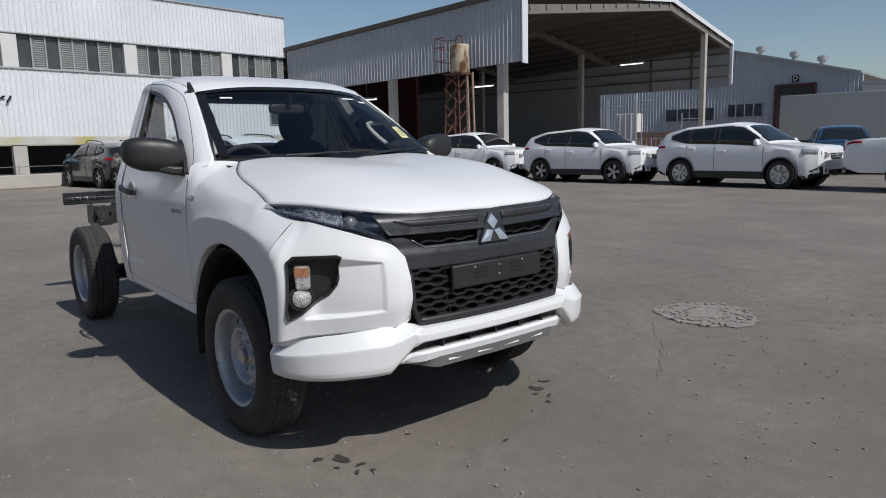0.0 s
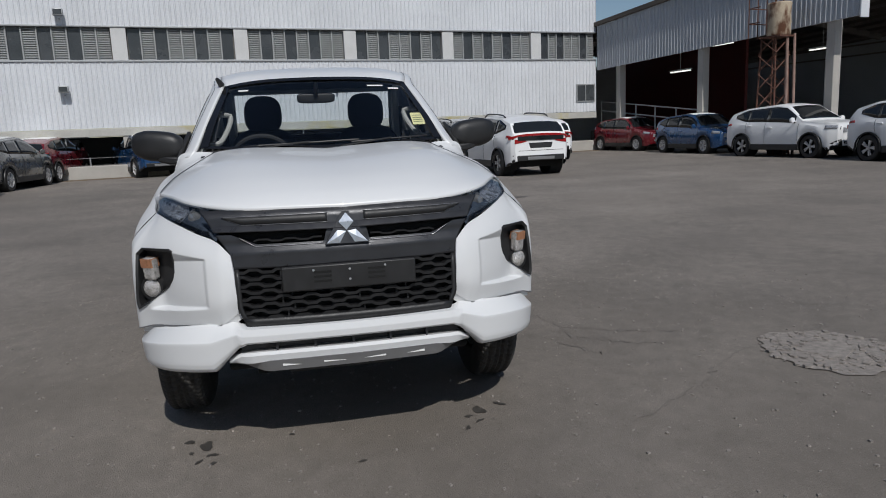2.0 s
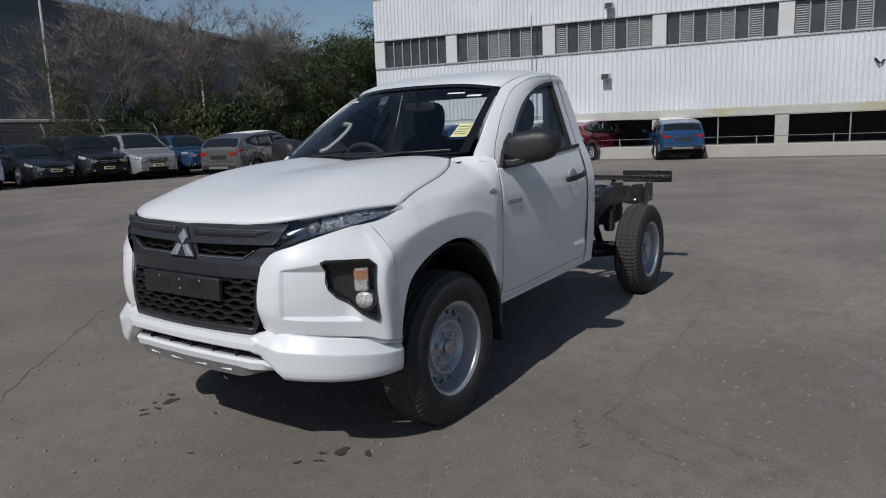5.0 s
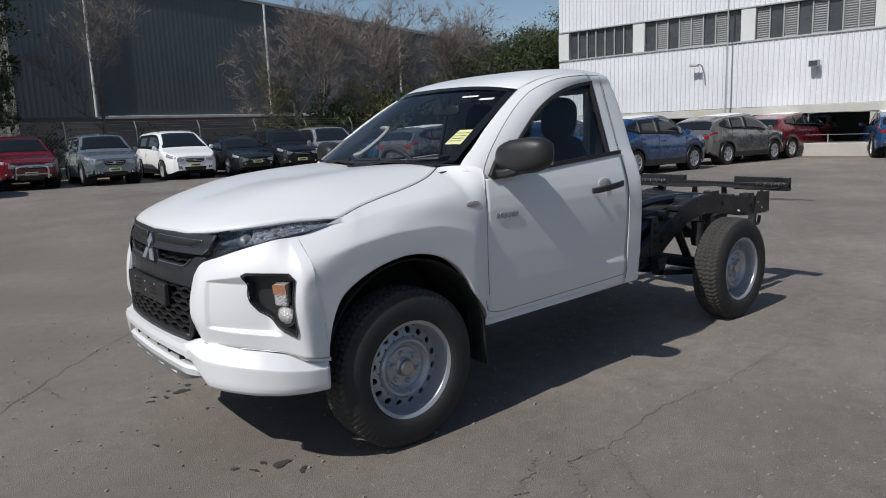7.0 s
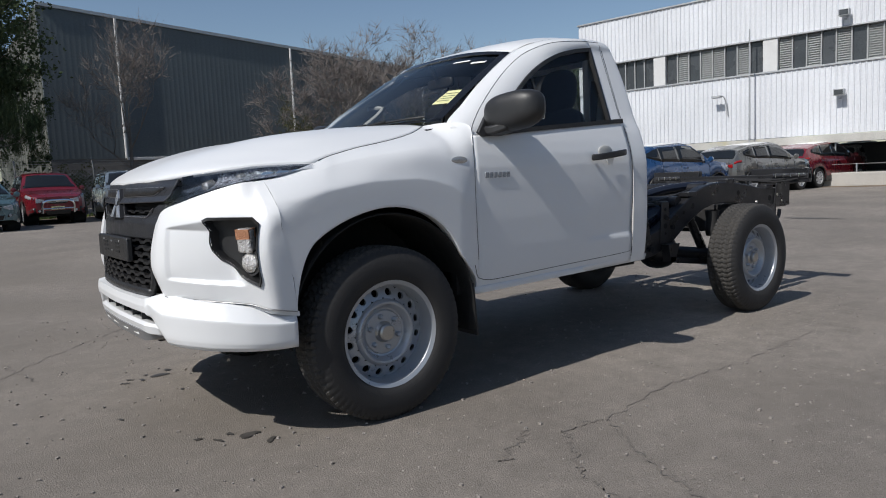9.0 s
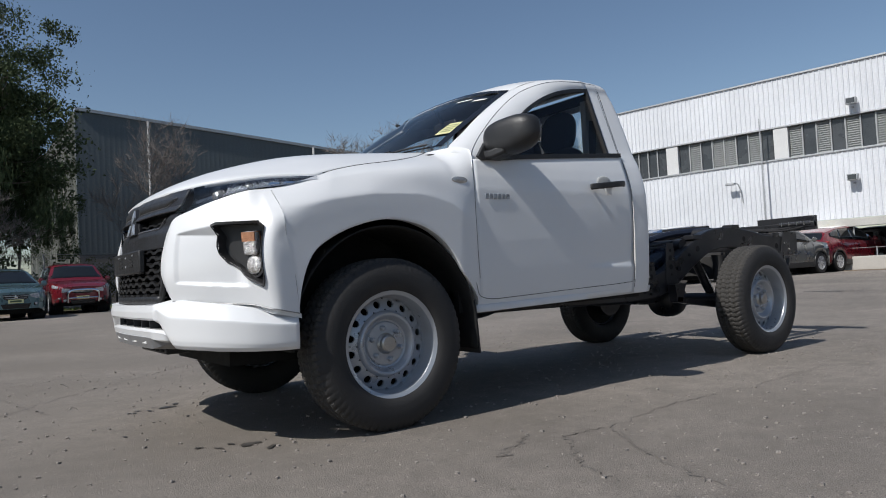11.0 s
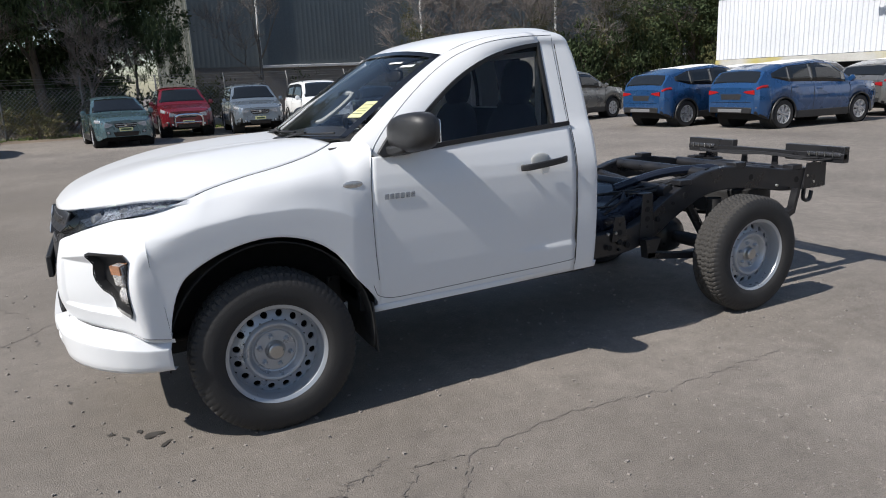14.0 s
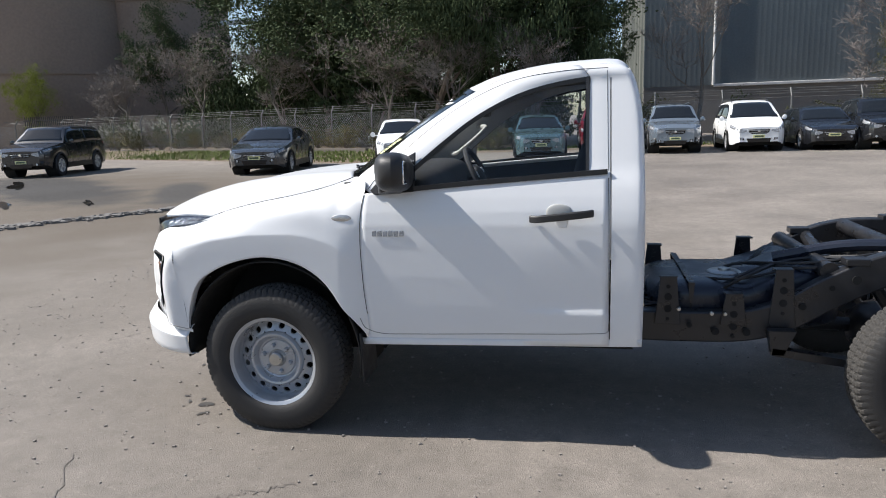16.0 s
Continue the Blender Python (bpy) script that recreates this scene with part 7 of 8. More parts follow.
ws_grid = np.concatenate([wo, wh], 1)
wsc = part("windscreen", Geo().grid(ws_grid), M["windscreen"], truck, "clear windscreen with a dark border")
wsc.visible_shadow = False
nu, nv = ws_grid.shape[1], ws_grid.shape[0]
nrm = np.array((0.03, 0, 0.05)) * 0.12
part("glass_border", Geo().grid(ws_grid[-3:] + nrm), M["frit"], wsc, "black top border")
part("glass_border", Geo().grid(ws_grid[:2] + nrm), M["frit"], wsc, "black lower border")
part("glass_border", Geo().grid(ws_grid[:, :3] + nrm), M["frit"], wsc)
part("glass_border", Geo().grid(ws_grid[:, -3:] + nrm), M["frit"], wsc)

roof_rows = [
    [(-0.915, 0, 1.668), (-0.925, 0.25, 1.664), (-0.955, 0.42, 1.652), (-1.005, 0.560, 1.632)],
    [(-1.060, 0, 1.716), (-1.065, 0.25, 1.713), (-1.080, 0.44, 1.702), (-1.110, 0.580, 1.678)],
    [(-1.300, 0, 1.760), (-1.300, 0.25, 1.757), (-1.300, 0.46, 1.745), (-1.300, 0.592, 1.716)],
    [(-1.540, 0, 1.776), (-1.540, 0.25, 1.773), (-1.540, 0.46, 1.760), (-1.540, 0.592, 1.730)],
    [(-1.660, 0, 1.770), (-1.660, 0.25, 1.767), (-1.658, 0.45, 1.755), (-1.655, 0.580, 1.728)],
    [(-1.705, 0, 1.735), (-1.704, 0.25, 1.733), (-1.700, 0.45, 1.724), (-1.690, 0.575, 1.700)],
]
rh = skin(roof_rows, 18, 30)
ro = rh[:, :0:-1].copy()
ro[:, :, 1] *= -1
roof_grid = np.concatenate([ro, rh], 1)
part("roof", Geo().grid(roof_grid), M["white"], truck, "white roof", thick=0.006, sharp=60)
edge_r = rh[:, -1]
both("roof_gap", Geo().tube(edge_r[:26] + (0, 0.002, 0.0), 0.0014, 5), M["skid"], "fine roof joint")

# pillar and roof rail strip between the door glass and the windscreen or roof
rail_st = [  # glass edge x, z ; outer edge x, y, z
    (-0.560, 1.170, -0.440, 0.735, 1.225),     (-0.600, 1.205, -0.452, 0.700, 1.258), (-0.700, 1.262, -0.560, 0.672, 1.338), (-0.800, 1.345, -0.660, 0.645, 1.416), (-0.900, 1.425, -0.770, 0.618, 1.493),
    (-1.000, 1.498, -0.890, 0.590, 1.570), (-1.120, 1.565, -1.005, 0.567, 1.634), (-1.250, 1.617, -1.140, 0.588, 1.686), (-1.390, 1.650, -1.300, 0.598, 1.717), (-1.525, 1.668, -1.470, 0.600, 1.730)]
rc = []
for gx, gz, ox, oy, oz in rail_st:
    gy = min(0.795, 0.790 - 0.325 * (gz - 1.205))
    a, b = np.array((gx, gy, gz)), np.array((ox, oy, oz))
    rc.append([a, a * 0.66 + b * 0.34 + (0, 0.018, 0.006), a * 0.33 + b * 0.67 + (0, 0.017, 0.012), b])
rail_g = Geo().grid(skin(rc, 12, 40))
both("roof_pillar", rail_g, M["white"], "white windscreen pillar and roof side", thick=0.02, sharp=60)

# -- door and rear quarter --
def belt(x):
    return float(np.interp(x, [-1.75, -1.52, -1.0, -0.60, -0.50], [1.272, 1.258, 1.222, 1.190, 1.185]))


def sill_z(x):
    return 0.462 - 0.022 * (x + 0.45)


rows = []
for f in np.linspace(0, 1, 34):
    line = []
    for v in np.linspace(0, 1, 70):
        xr = -1.612
        z0 = 0.465 + (1.185 - 0.465) * v
        xa = door_front(z0) + 0.004
        x = xa + (xr - xa) * f
        z = sill_z(x) + (belt(x) - sill_z(x)) * v
        dent = 0.009 * ease((-1.12 - x) / 0.30) * ease((z - 0.635) / 0.030) * ease((0.95 - z) / 0.27)
        line.append((x, side_y(z) - dent, z))
    rows.append(line)
door_g = Geo().grid(rows)
both("cab_side", door_g, M["white"], "white door and cab side", thick=0.01, sharp=60)
# rounded rear corner and pillar of the cab, one panel from the sill to the roof
rear_x = lambda z: float(np.interp(z, [0.48, 0.80, 1.27, 1.42, 1.52, 1.60, 1.668, 1.72], [-1.757, -1.758, -1.757, -1.755, -1.748, -1.736, -1.716, -1.690]))


def quarter_y(z):
    """Half-width of the cab behind the door."""
    f = ease((z - 1.20) / 0.10)
    return side_y(min(z, 1.27)) * (1 - f) + (0.790 - 0.325 * (z - 1.205)) * f


def quarter_row(z, xa):
    y, xe = quarter_y(z), rear_x(z)
    arc = [(xe + 0.032 * (1 - math.sin(q)), y - 0.034 * (1 - math.cos(q)), z) for q in np.linspace(0, math.pi / 2, 7)]
    return [(xa + (xe + 0.032 - xa) * s, y, z) for s in np.linspace(0, 1, 5)[:-1]] + arc + [(xe - 0.001, y - 0.075, z)]


pil_rows = [quarter_row(z, -1.617) for z in np.linspace(0.488, 1.668, 48)]
frame_rows = [[(-1.515 - 0.012 * (z - 1.262) / 0.406, quarter_y(z), z), (-1.57, quarter_y(z) + 0.002, z), (-1.612, quarter_y(z), z)] for z in np.linspace(1.256, 1.668, 14)]
top_row = np.array([frame_rows[-1][0], frame_rows[-1][1], frame_rows[-1][2]] + pil_rows[-1])
roof_side = spline([(-1.470, 0.600, 1.730), (-1.58, 0.594, 1.732), (-1.655, 0.580, 1.728), (-1.690, 0.575, 1.700)], len(top_row))
pil_g = Geo().grid(pil_rows).grid(frame_rows)
pil_g.grid([[top_row[k] * (1 - s) + roof_side[k] * s + np.array((-0.004, 0.018, 0.008)) * 3.4 * s * (1 - s) for k in range(len(top_row))] for s in np.linspace(0, 1, 9)])
both("rear_pillar", pil_g, M["white"], "white rear quarter and pillar", sharp=60, weld=True)
# back wall of the cab round the rear window
def cab_half(z):
    """Half the cab's width at its back, inside the rounded corner."""
    return quarter_y(z) - 0.060


def back_wall(y0, y1, z0, z1, n=9):
    """Strip of the back wall; a limit of None follows the cab's corner."""
    rows_ = []
    for z in np.linspace(z0, z1, n):
        a_, b_ = (-cab_half(z) if y0 is None else y0), (cab_half(z) if y1 is None else y1)
        rows_.append([(rear_x(z) - 0.004, y, z) for y in np.linspace(a_, b_, n)])
    return rows_


bw = Geo().grid(back_wall(None, None, 0.48, 1.33)).grid(back_wall(None, None, 1.62, 1.712))
bw.grid(back_wall(None, -0.555, 1.33, 1.62)).grid(back_wall(0.555, None, 1.33, 1.62))
part("back_panel", bw, M["white"], truck, "white back panel of the cab", thick=0.01)
rw = part("rear_window", Geo().grid(back_wall(-0.565, 0.565, 1.325, 1.625)), M["side_glass"], truck, "clear rear window")
rw.visible_shadow = False

# gaps of the door
side_tree = tree_of(door_g, pil_g, rail_g, fender_g)


def on_side(x, z, out=0.002):
    hit = side_tree.ray_cast(Vector((x, 1.6, z)), Vector((0, -1, 0)))
    return (x, hit[0].y + out, z) if hit[0] else None


def gap_line(pts, rad=0.0014):
    p = [on_side(x, z, 0.0008) for x, z in pts]
    return Geo().tube([q for q in p if q], rad, 4)


low_f = spline([(-0.465, 0.60, 0), (-0.490, 0.545, 0), (-0.56, 0.520, 0), (-0.70, 0.520, 0), (-1.10, 0.533, 0), (-1.55, 0.548, 0), (-1.608, 0.560, 0), (-1.612, 0.62, 0)], 60)
fl = [(door_front(z), z) for z in np.linspace(0.62, 1.185, 24)]
both("door_gap", gap_line([(x, z) for x, z, _ in low_f]), M["frit"], "dark door gap")
both("door_gap", gap_line(fl), M["frit"], "dark door gap")
both("door_gap", gap_line([(-1.612 + 0.012 * (z - 0.62), z) for z in np.linspace(0.62, 1.24, 24)]), M["frit"], "dark door gap")
both("door_gap", gap_line([(-1.612 + 0.012 * (z - 0.62), z) for z in np.linspace(1.27, 1.70, 24)], 0.0009), M["frit"], "fine door gap")
seam = spline([(-0.512, 1.190, 0), (-0.545, 1.240, 0), (-0.64, 1.335, 0), (-0.78, 1.455, 0), (-0.92, 1.555, 0), (-1.06, 1.630, 0), (-1.22, 1.682, 0), (-1.42, 1.706, 0), (-1.602, 1.712, 0)], 50)
both("door_gap", gap_line([(x, z) for x, z, _ in seam]), M["frit"], "dark door frame gap")
both("sill_step", Geo().grid([[(x, 0.818, sill_z(x) + 0.03), (x, 0.806, sill_z(x) - 0.004), (x, 0.74, sill_z(x) - 0.012)] for x in np.linspace(-0.45, -1.755, 12)]), M["white"], "white sill", thick=0.006)

# door glass with black frame
gl_edge = [(gx, gz) for gx, gz, *_ in rail_st[1:]]


def glass_y(z):
    return 0.776 - 0.325 * (z - 1.205)


rows = []
for gx, gz in spline([(a, b, 0) for a, b in gl_edge], 30)[:, :2]:
    zb = belt(gx) - 0.008
    rows.append([(gx, glass_y(z), z) for z in np.linspace(zb, max(gz, zb + 0.004), 8)])
sgl = both("door_glass", Geo().grid(rows), M["side_glass"], "clear side window")
for ob in sgl:
    ob.visible_shadow = False
frame_path = [(x, glass_y(z) + 0.010, z) for x, z in spline([(a, b, 0) for a, b in gl_edge], 40)[:, :2]]
both("window_seal", Geo().bar(frame_path, 0.014, 0.020), M["black_plastic"], "black window seal")
both("window_seal", Geo().bar([(-1.515, glass_y(z) + 0.008, z) for z in np.linspace(1.25, 1.668, 10)] , 0.014, 0.022), M["black_plastic"], "black window seal")
both("belt_seal", Geo().bar([(x, side_y(belt(x)) + 0.004, belt(x) + 0.004) for x in np.linspace(-0.58, -1.60, 24)], 0.012, 0.022), M["black_plastic"], "black belt seal")
sail = [(x, 0.818 - 0.325 * (z - 1.205), z) for x, z in ((-0.537, 1.200), (-0.560, 1.180), (-0.745, 1.192), (-0.745, 1.368), (-0.70, 1.345), (-0.600, 1.270))]
both("mirror_sail", Geo().prism(sail, (0, -0.02, 0)), M["black_plastic"], "black corner plate of the mirror", bevel=0.004)

# -- door mirrors --
def blob(cx, cy, cz, rx, ry, rz, px=2.6, seg=28, rings=18):
    g_ = []
    f = lambda c: math.copysign(abs(c) ** (2 / px), c)
    for i in range(rings + 1):
        a = -math.pi / 2 + math.pi * i / rings
        g_.append([(cx + rx * f(math.cos(a)) * f(math.cos(b)), cy + ry * f(math.cos(a)) * f(math.sin(b)), cz + rz * f(math.sin(a))) for b in np.linspace(0, 2 * math.pi, seg, endpoint=False)])
    return Geo().grid(g_, True)


mg = blob(-0.680, 0.922, 1.290, 0.082, 0.145, 0.086, 3.0, 40, 24)
mg.v = [(x + 0.22 * (0.925 - y) * (1 if x > -0.69 else 0.1), y, 1.292 + (z - 1.292) * (1 - 0.9 * max(0, y - 0.97)) + 0.10 * (y - 0.925) + (0.10 * max(0, 0.90 - y) if z < 1.27 else 0)) for x, y, z in mg.v]
for ob, sg in zip(both("door_mirror", mg, M["black_plastic"], "black plastic door mirror", sharp=80), (1, -1)):
    arm = Geo().bar([(-0.625, sg * 0.775, 1.205), (-0.640, sg * 0.84, 1.208), (-0.665, sg * 0.90, 1.225)], 0.11, 0.045)
    part("mirror_arm", arm, M["black_plastic"], ob, "black mirror arm", bevel=0.012)
    part("mirror_glass", Geo().prism([(-0.756, sg * 0.820, 1.240), (-0.756, sg * 1.03, 1.245), (-0.756, sg * 1.03, 1.345), (-0.756, sg * 0.825, 1.335)], (0.008, 0, 0)), M["chrome"], ob, "mirror glass", bevel=0.01)

# -- door handles, badges, repeaters --
hx, hz = -1.405, 1.082
cup = blob(hx + 0.01, 0.834, hz + 0.010, 0.058, 0.008, 0.042, 2.2, 24, 12)
hand = Geo().bar(spline([(hx + 0.135, 0.850, hz - 0.012), (hx + 0.10, 0.872, hz - 0.010), (hx, 0.878, hz), (hx - 0.10, 0.872, hz + 0.010), (hx - 0.135, 0.850, hz + 0.012)], 16), 0.018, 0.032)
for ob, sg in zip(both("door_handle", hand, M["black_plastic"], "black pull handle", bevel=0.006), (1, -1)):
    # the hollow's shade is put into the cup as grey colour
    part("handle_cup", cup if sg > 0 else cup.mirrored(), M["trim_grey"], ob, "cup behind the handle, its shade painted in grey")
    key = Geo().prism([(hx + 0.035, 0.852, hz - 0.010), (hx - 0.035, 0.852, hz - 0.006), (hx - 0.022, 0.850, hz - 0.050), (hx + 0.012, 0.850, hz - 0.052)], (0, 0.008, 0))
    part("key_plate", key if sg > 0 else key.mirrored(), M["white"], ob, "white key plate under the handle", bevel=0.004)
for sg in (1, -1):
    for k in range(6):
        x = -0.545 - k * 0.026
        y = side_y(1.005) + 0.002
        g_ = Geo().box(x - 0.021, x, y, y + 0.004, 0.992, 1.018)
        part("badge_bar", g_ if sg > 0 else g_.mirrored(), M["badge"], truck, "plain satin badge bar", bevel=0.002)
rp = blob(-0.400, 0.832, 1.076, 0.048, 0.007, 0.017, 2.0, 20, 10)
rp.v = [(x, y + (on_side(x, 1.076) or on_side(-0.395, 1.076))[1] - 0.834, z) for x, y, z in rp.v]
both("side_repeater", rp, M["clear_lens"], "clear side repeater lamp")

# -- wipers, cowl, antenna, stickers --
cowl = [[(-0.255, y, 1.236 + 0.01 * (1 - (y / 0.62) ** 2)), (-0.330, y, 1.243 + 0.012 * (1 - (y / 0.62) ** 2)), (-0.39 - 0.10 * abs(y), y, 1.252 + 0.0 * y)] for y in np.linspace(-0.56, 0.56, 25)]
part("cowl_panel", Geo().grid(cowl), M["black_plastic"], truck, "black cowl below the windscreen", thick=0.01)
ws_tree = tree_of(Geo().grid(ws_grid))


def on_ws(y, z, out=0.012):
    h = ws_tree.ray_cast(Vector((1.0, y, z)), Vector((-1, 0, 0)))
    return (h[0].x + out, y, z + out * 0.8) if h[0] else None


for ya, za, yb, zb in ((-0.36, 1.262, 0.18, 1.274), (0.14, 1.262, 0.58, 1.280)):
    p = [on_ws(ya + (yb - ya) * f, za + (zb - za) * f) for f in np.linspace(0, 1, 10)]
    w = part("wiper", Geo().tube([q for q in p if q], 0.0055, 6), M["black_plastic"], truck, "black wiper blade")
    part("wiper_arm", Geo().bar([(-0.30, ya - 0.06, 1.252), (-0.31, (ya + yb) / 2 - 0.08, 1.278), on_ws((ya + yb) / 2, (za + zb) / 2, 0.02)], 0.013, 0.008), M["black_plastic"], w)
part("antenna", Geo().tube([(-1.02, -0.575, 1.640), (-1.00, -0.590, 1.668), (-0.985, -0.598, 1.680)], [0.020, 0.014, 0.009], 8), M["black_plastic"], truck, "short black antenna base")


def sticker(ya, yb, za, zb, out=-0.006):
    g_ = Geo()
    g_.grid([[on_ws(y, z, out) for y in np.linspace(ya, yb, 4)] for z in np.linspace(za, zb, 4)])
    return g_


st = part("windscreen_sticker", sticker(0.52, 0.60, 1.352, 1.422, 0.003), M["yellow"], truck, "yellow rating sticker inside the windscreen")
for z in (1.366, 1.378, 1.390, 1.404):
    part("print_bar", sticker(0.528, 0.588, z, z + 0.0028, 0.0045), M["ink"], st)
for y0, y1, z0, z1 in ((0.30, 0.40, 1.598, 1.606), (0.43, 0.50, 1.578, 1.588), (-0.47, -0.41, 1.588, 1.597)):
    part("film_scrap", sticker(y0, y1, z0, z1, 0.003), M["paper"], truck, "scrap of white protective film")

# -- wheel arch liners and mud flaps --
for sg in (1, -1):
    lin = []
    for a in np.linspace(-0.04, math.pi + 0.20, 30):
        x, z = 0.455 * math.cos(a) - 0.005, 0.395 + 0.475 * math.sin(a)
        lin.append([(x, sg * 0.845, z), (x * 0.99, sg * 0.80, z * 0.995), (x, sg * 0.45, z)])
    part("arch_liner", Geo().grid(lin), M["liner"], truck, "black wheel arch liner", thick=0.006)
    part("inner_wall", Geo().box(-0.46, 0.46, sg * 0.44, sg * 0.45, 0.42, 0.95), M["liner"], truck)
    flap = Geo().prism([(-0.452, sg * 0.62, 0.50), (-0.452, sg * 0.838, 0.52), (-0.462, sg * 0.845, 0.275), (-0.462, sg * 0.63, 0.275)], (-0.010, 0, 0))
    part("mud_flap", flap, M["black_plastic"], truck, "black mud flap", bevel=0.003)
part("engine_block", Geo().box(-0.45, 0.55, -0.40, 0.40, 0.30, 1.02), M["liner"], truck, "dark engine bay mass")
part("cab_floor", Geo().box(-1.72, -0.42, -0.76, 0.76, 0.46, 0.56), M["liner"], truck, "dark cab floor")
part("firewall", Geo().box(-0.47, -0.42, -0.72, 0.72, 0.50, 1.20), M["liner"], truck)

# -- wheels --
TR, TW, RR = 0.368, 0.1025, 0.222


def truck_wheel(x, yc, sg, spare=False):
    """yc: the tyre's middle; sg: the side on which its face looks."""
    prof = [(RR - 0.006, 0.070), (RR + 0.006, 0.094), (0.262, 0.1035), (0.305, 0.1045), (0.338, 0.097), (0.356, 0.084)]
    seg = 360
    w = np.linspace(0, 2 * math.pi, seg, endpoint=False)
    cols = [(-p[0], -p[1]) for p in prof]
    rings = []
    full_prof = [(r, -h) for r, h in prof] + [(None, t) for t in np.linspace(-0.074, 0.074, 13)] + [(r, h) for r, h in prof[::-1]]
    for r, h in full_prof:
        k = np.arange(seg)
        if r is None:
            j = int(round((h + 0.074) / (0.148 / 12)))
            rad = np.full(seg, TR - 0.10 * (abs(h) ** 2) * 6)
            zig = (k + (0, 1, 2, 1, 0, 1, 2, 1, 0, 1, 2, 1, 0)[j]) % 5
            rad = rad - np.where(zig == 0, 0.009, 0.0)
            if j in (2, 5, 7, 10):
                rad = rad - 0.010
        else:
            rad = np.full(seg, r)
            if r > 0.35:
                rad = rad - np.where(k % 5 < 2, 0.007, 0.0)
        rings.append(np.stack([rad * np.cos(w), np.full(seg, h), rad * np.sin(w)], 1))
    m = pose(x, yc, TR - 0.004) if not spare else pose(*spare, 90, 0, 0)
    t_ob = part("wheel", Geo().grid(rings[:6], True).move(m), M["rubber"], truck, "black all-terrain tyre on a silver steel wheel", sharp=50)
    part("tread", Geo().grid(rings[5:20], True).move(m), M["tread"], t_ob, "dusty tread", sharp=12)
    part("sidewall", Geo().grid(rings[19:], True).move(m), M["rubber"], t_ob, sharp=50)
    s = sg
    # steel rim: flange, dish with round holes, centre
    def ring(profile, name, material, label="", seg=64, sharp=30):
        return part(name, Geo().lathe([(r, h * s) for r, h in profile], seg, "y").move(m), material, t_ob, label, sharp=sharp)

    rim = ring([(RR - 0.012, -0.07), (RR - 0.020, 0.03), (RR - 0.018, 0.068), (RR - 0.012, 0.084), (RR + 0.004, 0.092), (RR + 0.010, 0.086), (RR + 0.004, 0.074)], "rim", M["steel_rim"], "silver steel rim")
    ring([(0.1965, 0.010), (0.2005, 0.020), (0.203, 0.038), (0.206, 0.055), (RR - 0.018, 0.066)], "rim_seat", M["steel_rim"])
    # ring of 16 holes
    gg = Geo()
    r0, r1, nh = 0.143, 0.1965, 16
    for k in range(nh):
        a0 = 2 * math.pi * (k + 0.5) / nh
        half = math.pi / nh
        rc = (r0 + r1) / 2
        inner, outer = [], []
        for q in np.linspace(0, 2 * math.pi, 24, endpoint=False):
            inner.append((rc + 0.0005 + 0.0155 * math.cos(q), 0.0155 * math.sin(q) / rc))
            c_, s_ = math.cos(q), math.sin(q)
            f = min((r1 - rc) / max(abs(c_), 1e-6), half * rc / max(abs(s_), 1e-6))
            outer.append((rc + f * c_, f * s_ / rc))
        dish = lambda rr_: 0.010 + (0.1965 - rr_) * 0.46
        pt = lambda rr_, aa, d=0.0: (rr_ * math.cos(a0 + aa), s * (dish(rr_) - d), rr_ * math.sin(a0 + aa))
        for lst in (outer, inner):
            lst.append(lst[0])
        gg.grid([[pt(*p) for p in outer], [pt(*p) for p in inner], [pt(*p, 0.012) for p in inner]])
    part("rim_disc", gg.move(m), M["steel_rim"], t_ob, "silver disc with round vent holes", sharp=40, weld=True)
    ring([(0.143, 0.0346), (0.138, 0.046), (0.130, 0.052), (0.121, 0.050), (0.112, 0.038), (0.103, 0.022), (0.096, 0.019), (0.090, 0.025), (0.045, 0.027), (0.040, 0.034)], "rim_centre", M["steel_rim"], "pressed steel centre")
    ring([(0, 0.062), (0.030, 0.061), (0.036, 0.055), (0.037, 0.038), (0.042, 0.032), (0.046, 0.027)], "hub_cap", M["bare_metal"], "bare metal hub", 32)
    ring([(0.0, -0.05), (0.205, -0.045)], "brake_drum", M["liner"], "", 32)
    for k in range(6):
        a = 2 * math.pi * k / 6 + 0.3
        nut = Geo().lathe([(0, 0.050), (0.006, 0.049), (0.011, 0.042), (0.012, 0.024)], 6, "y", (0.071 * math.cos(a), 0, 0.069 * math.sin(a)))
        nut.v = [(px, py * s, pz) for px, py, pz in nut.v]
        part("wheel_nut", nut.move(m), M["steel_rim"], t_ob, sharp=20)
    return t_ob


for xx, yy in ((0, 0.757), (-3.0, 0.728)):
    for sg in (1, -1):
        truck_wheel(xx, sg * yy, sg)

# -- chassis --
both("chassis_rail", Geo().bar(spline([(-0.35, 0.42, 0.50), (-1.2, 0.42, 0.495), (-2.15, 0.43, 0.485), (-2.40, 0.44, 0.535), (-2.62, 0.445, 0.665), (-2.85, 0.45, 0.775), (-3.10, 0.45, 0.805), (-3.40, 0.45, 0.775), (-3.65, 0.45, 0.735), (-4.02, 0.45, 0.725)], 60), 0.075, 0.15), M["frame"], "black chassis rail", bevel=0.008)
for x, z, r_ in ((-1.85, 0.52, 0.035), (-2.62, 0.76, 0.042), (-2.95, 0.84, 0.04), (-3.55, 0.80, 0.04), (-3.95, 0.74, 0.05)):
    part("cross_member", Geo().tube([(x, -0.44, z), (x, 0.44, z)], r_, 12), M["frame"], truck, "black tubular cross member")
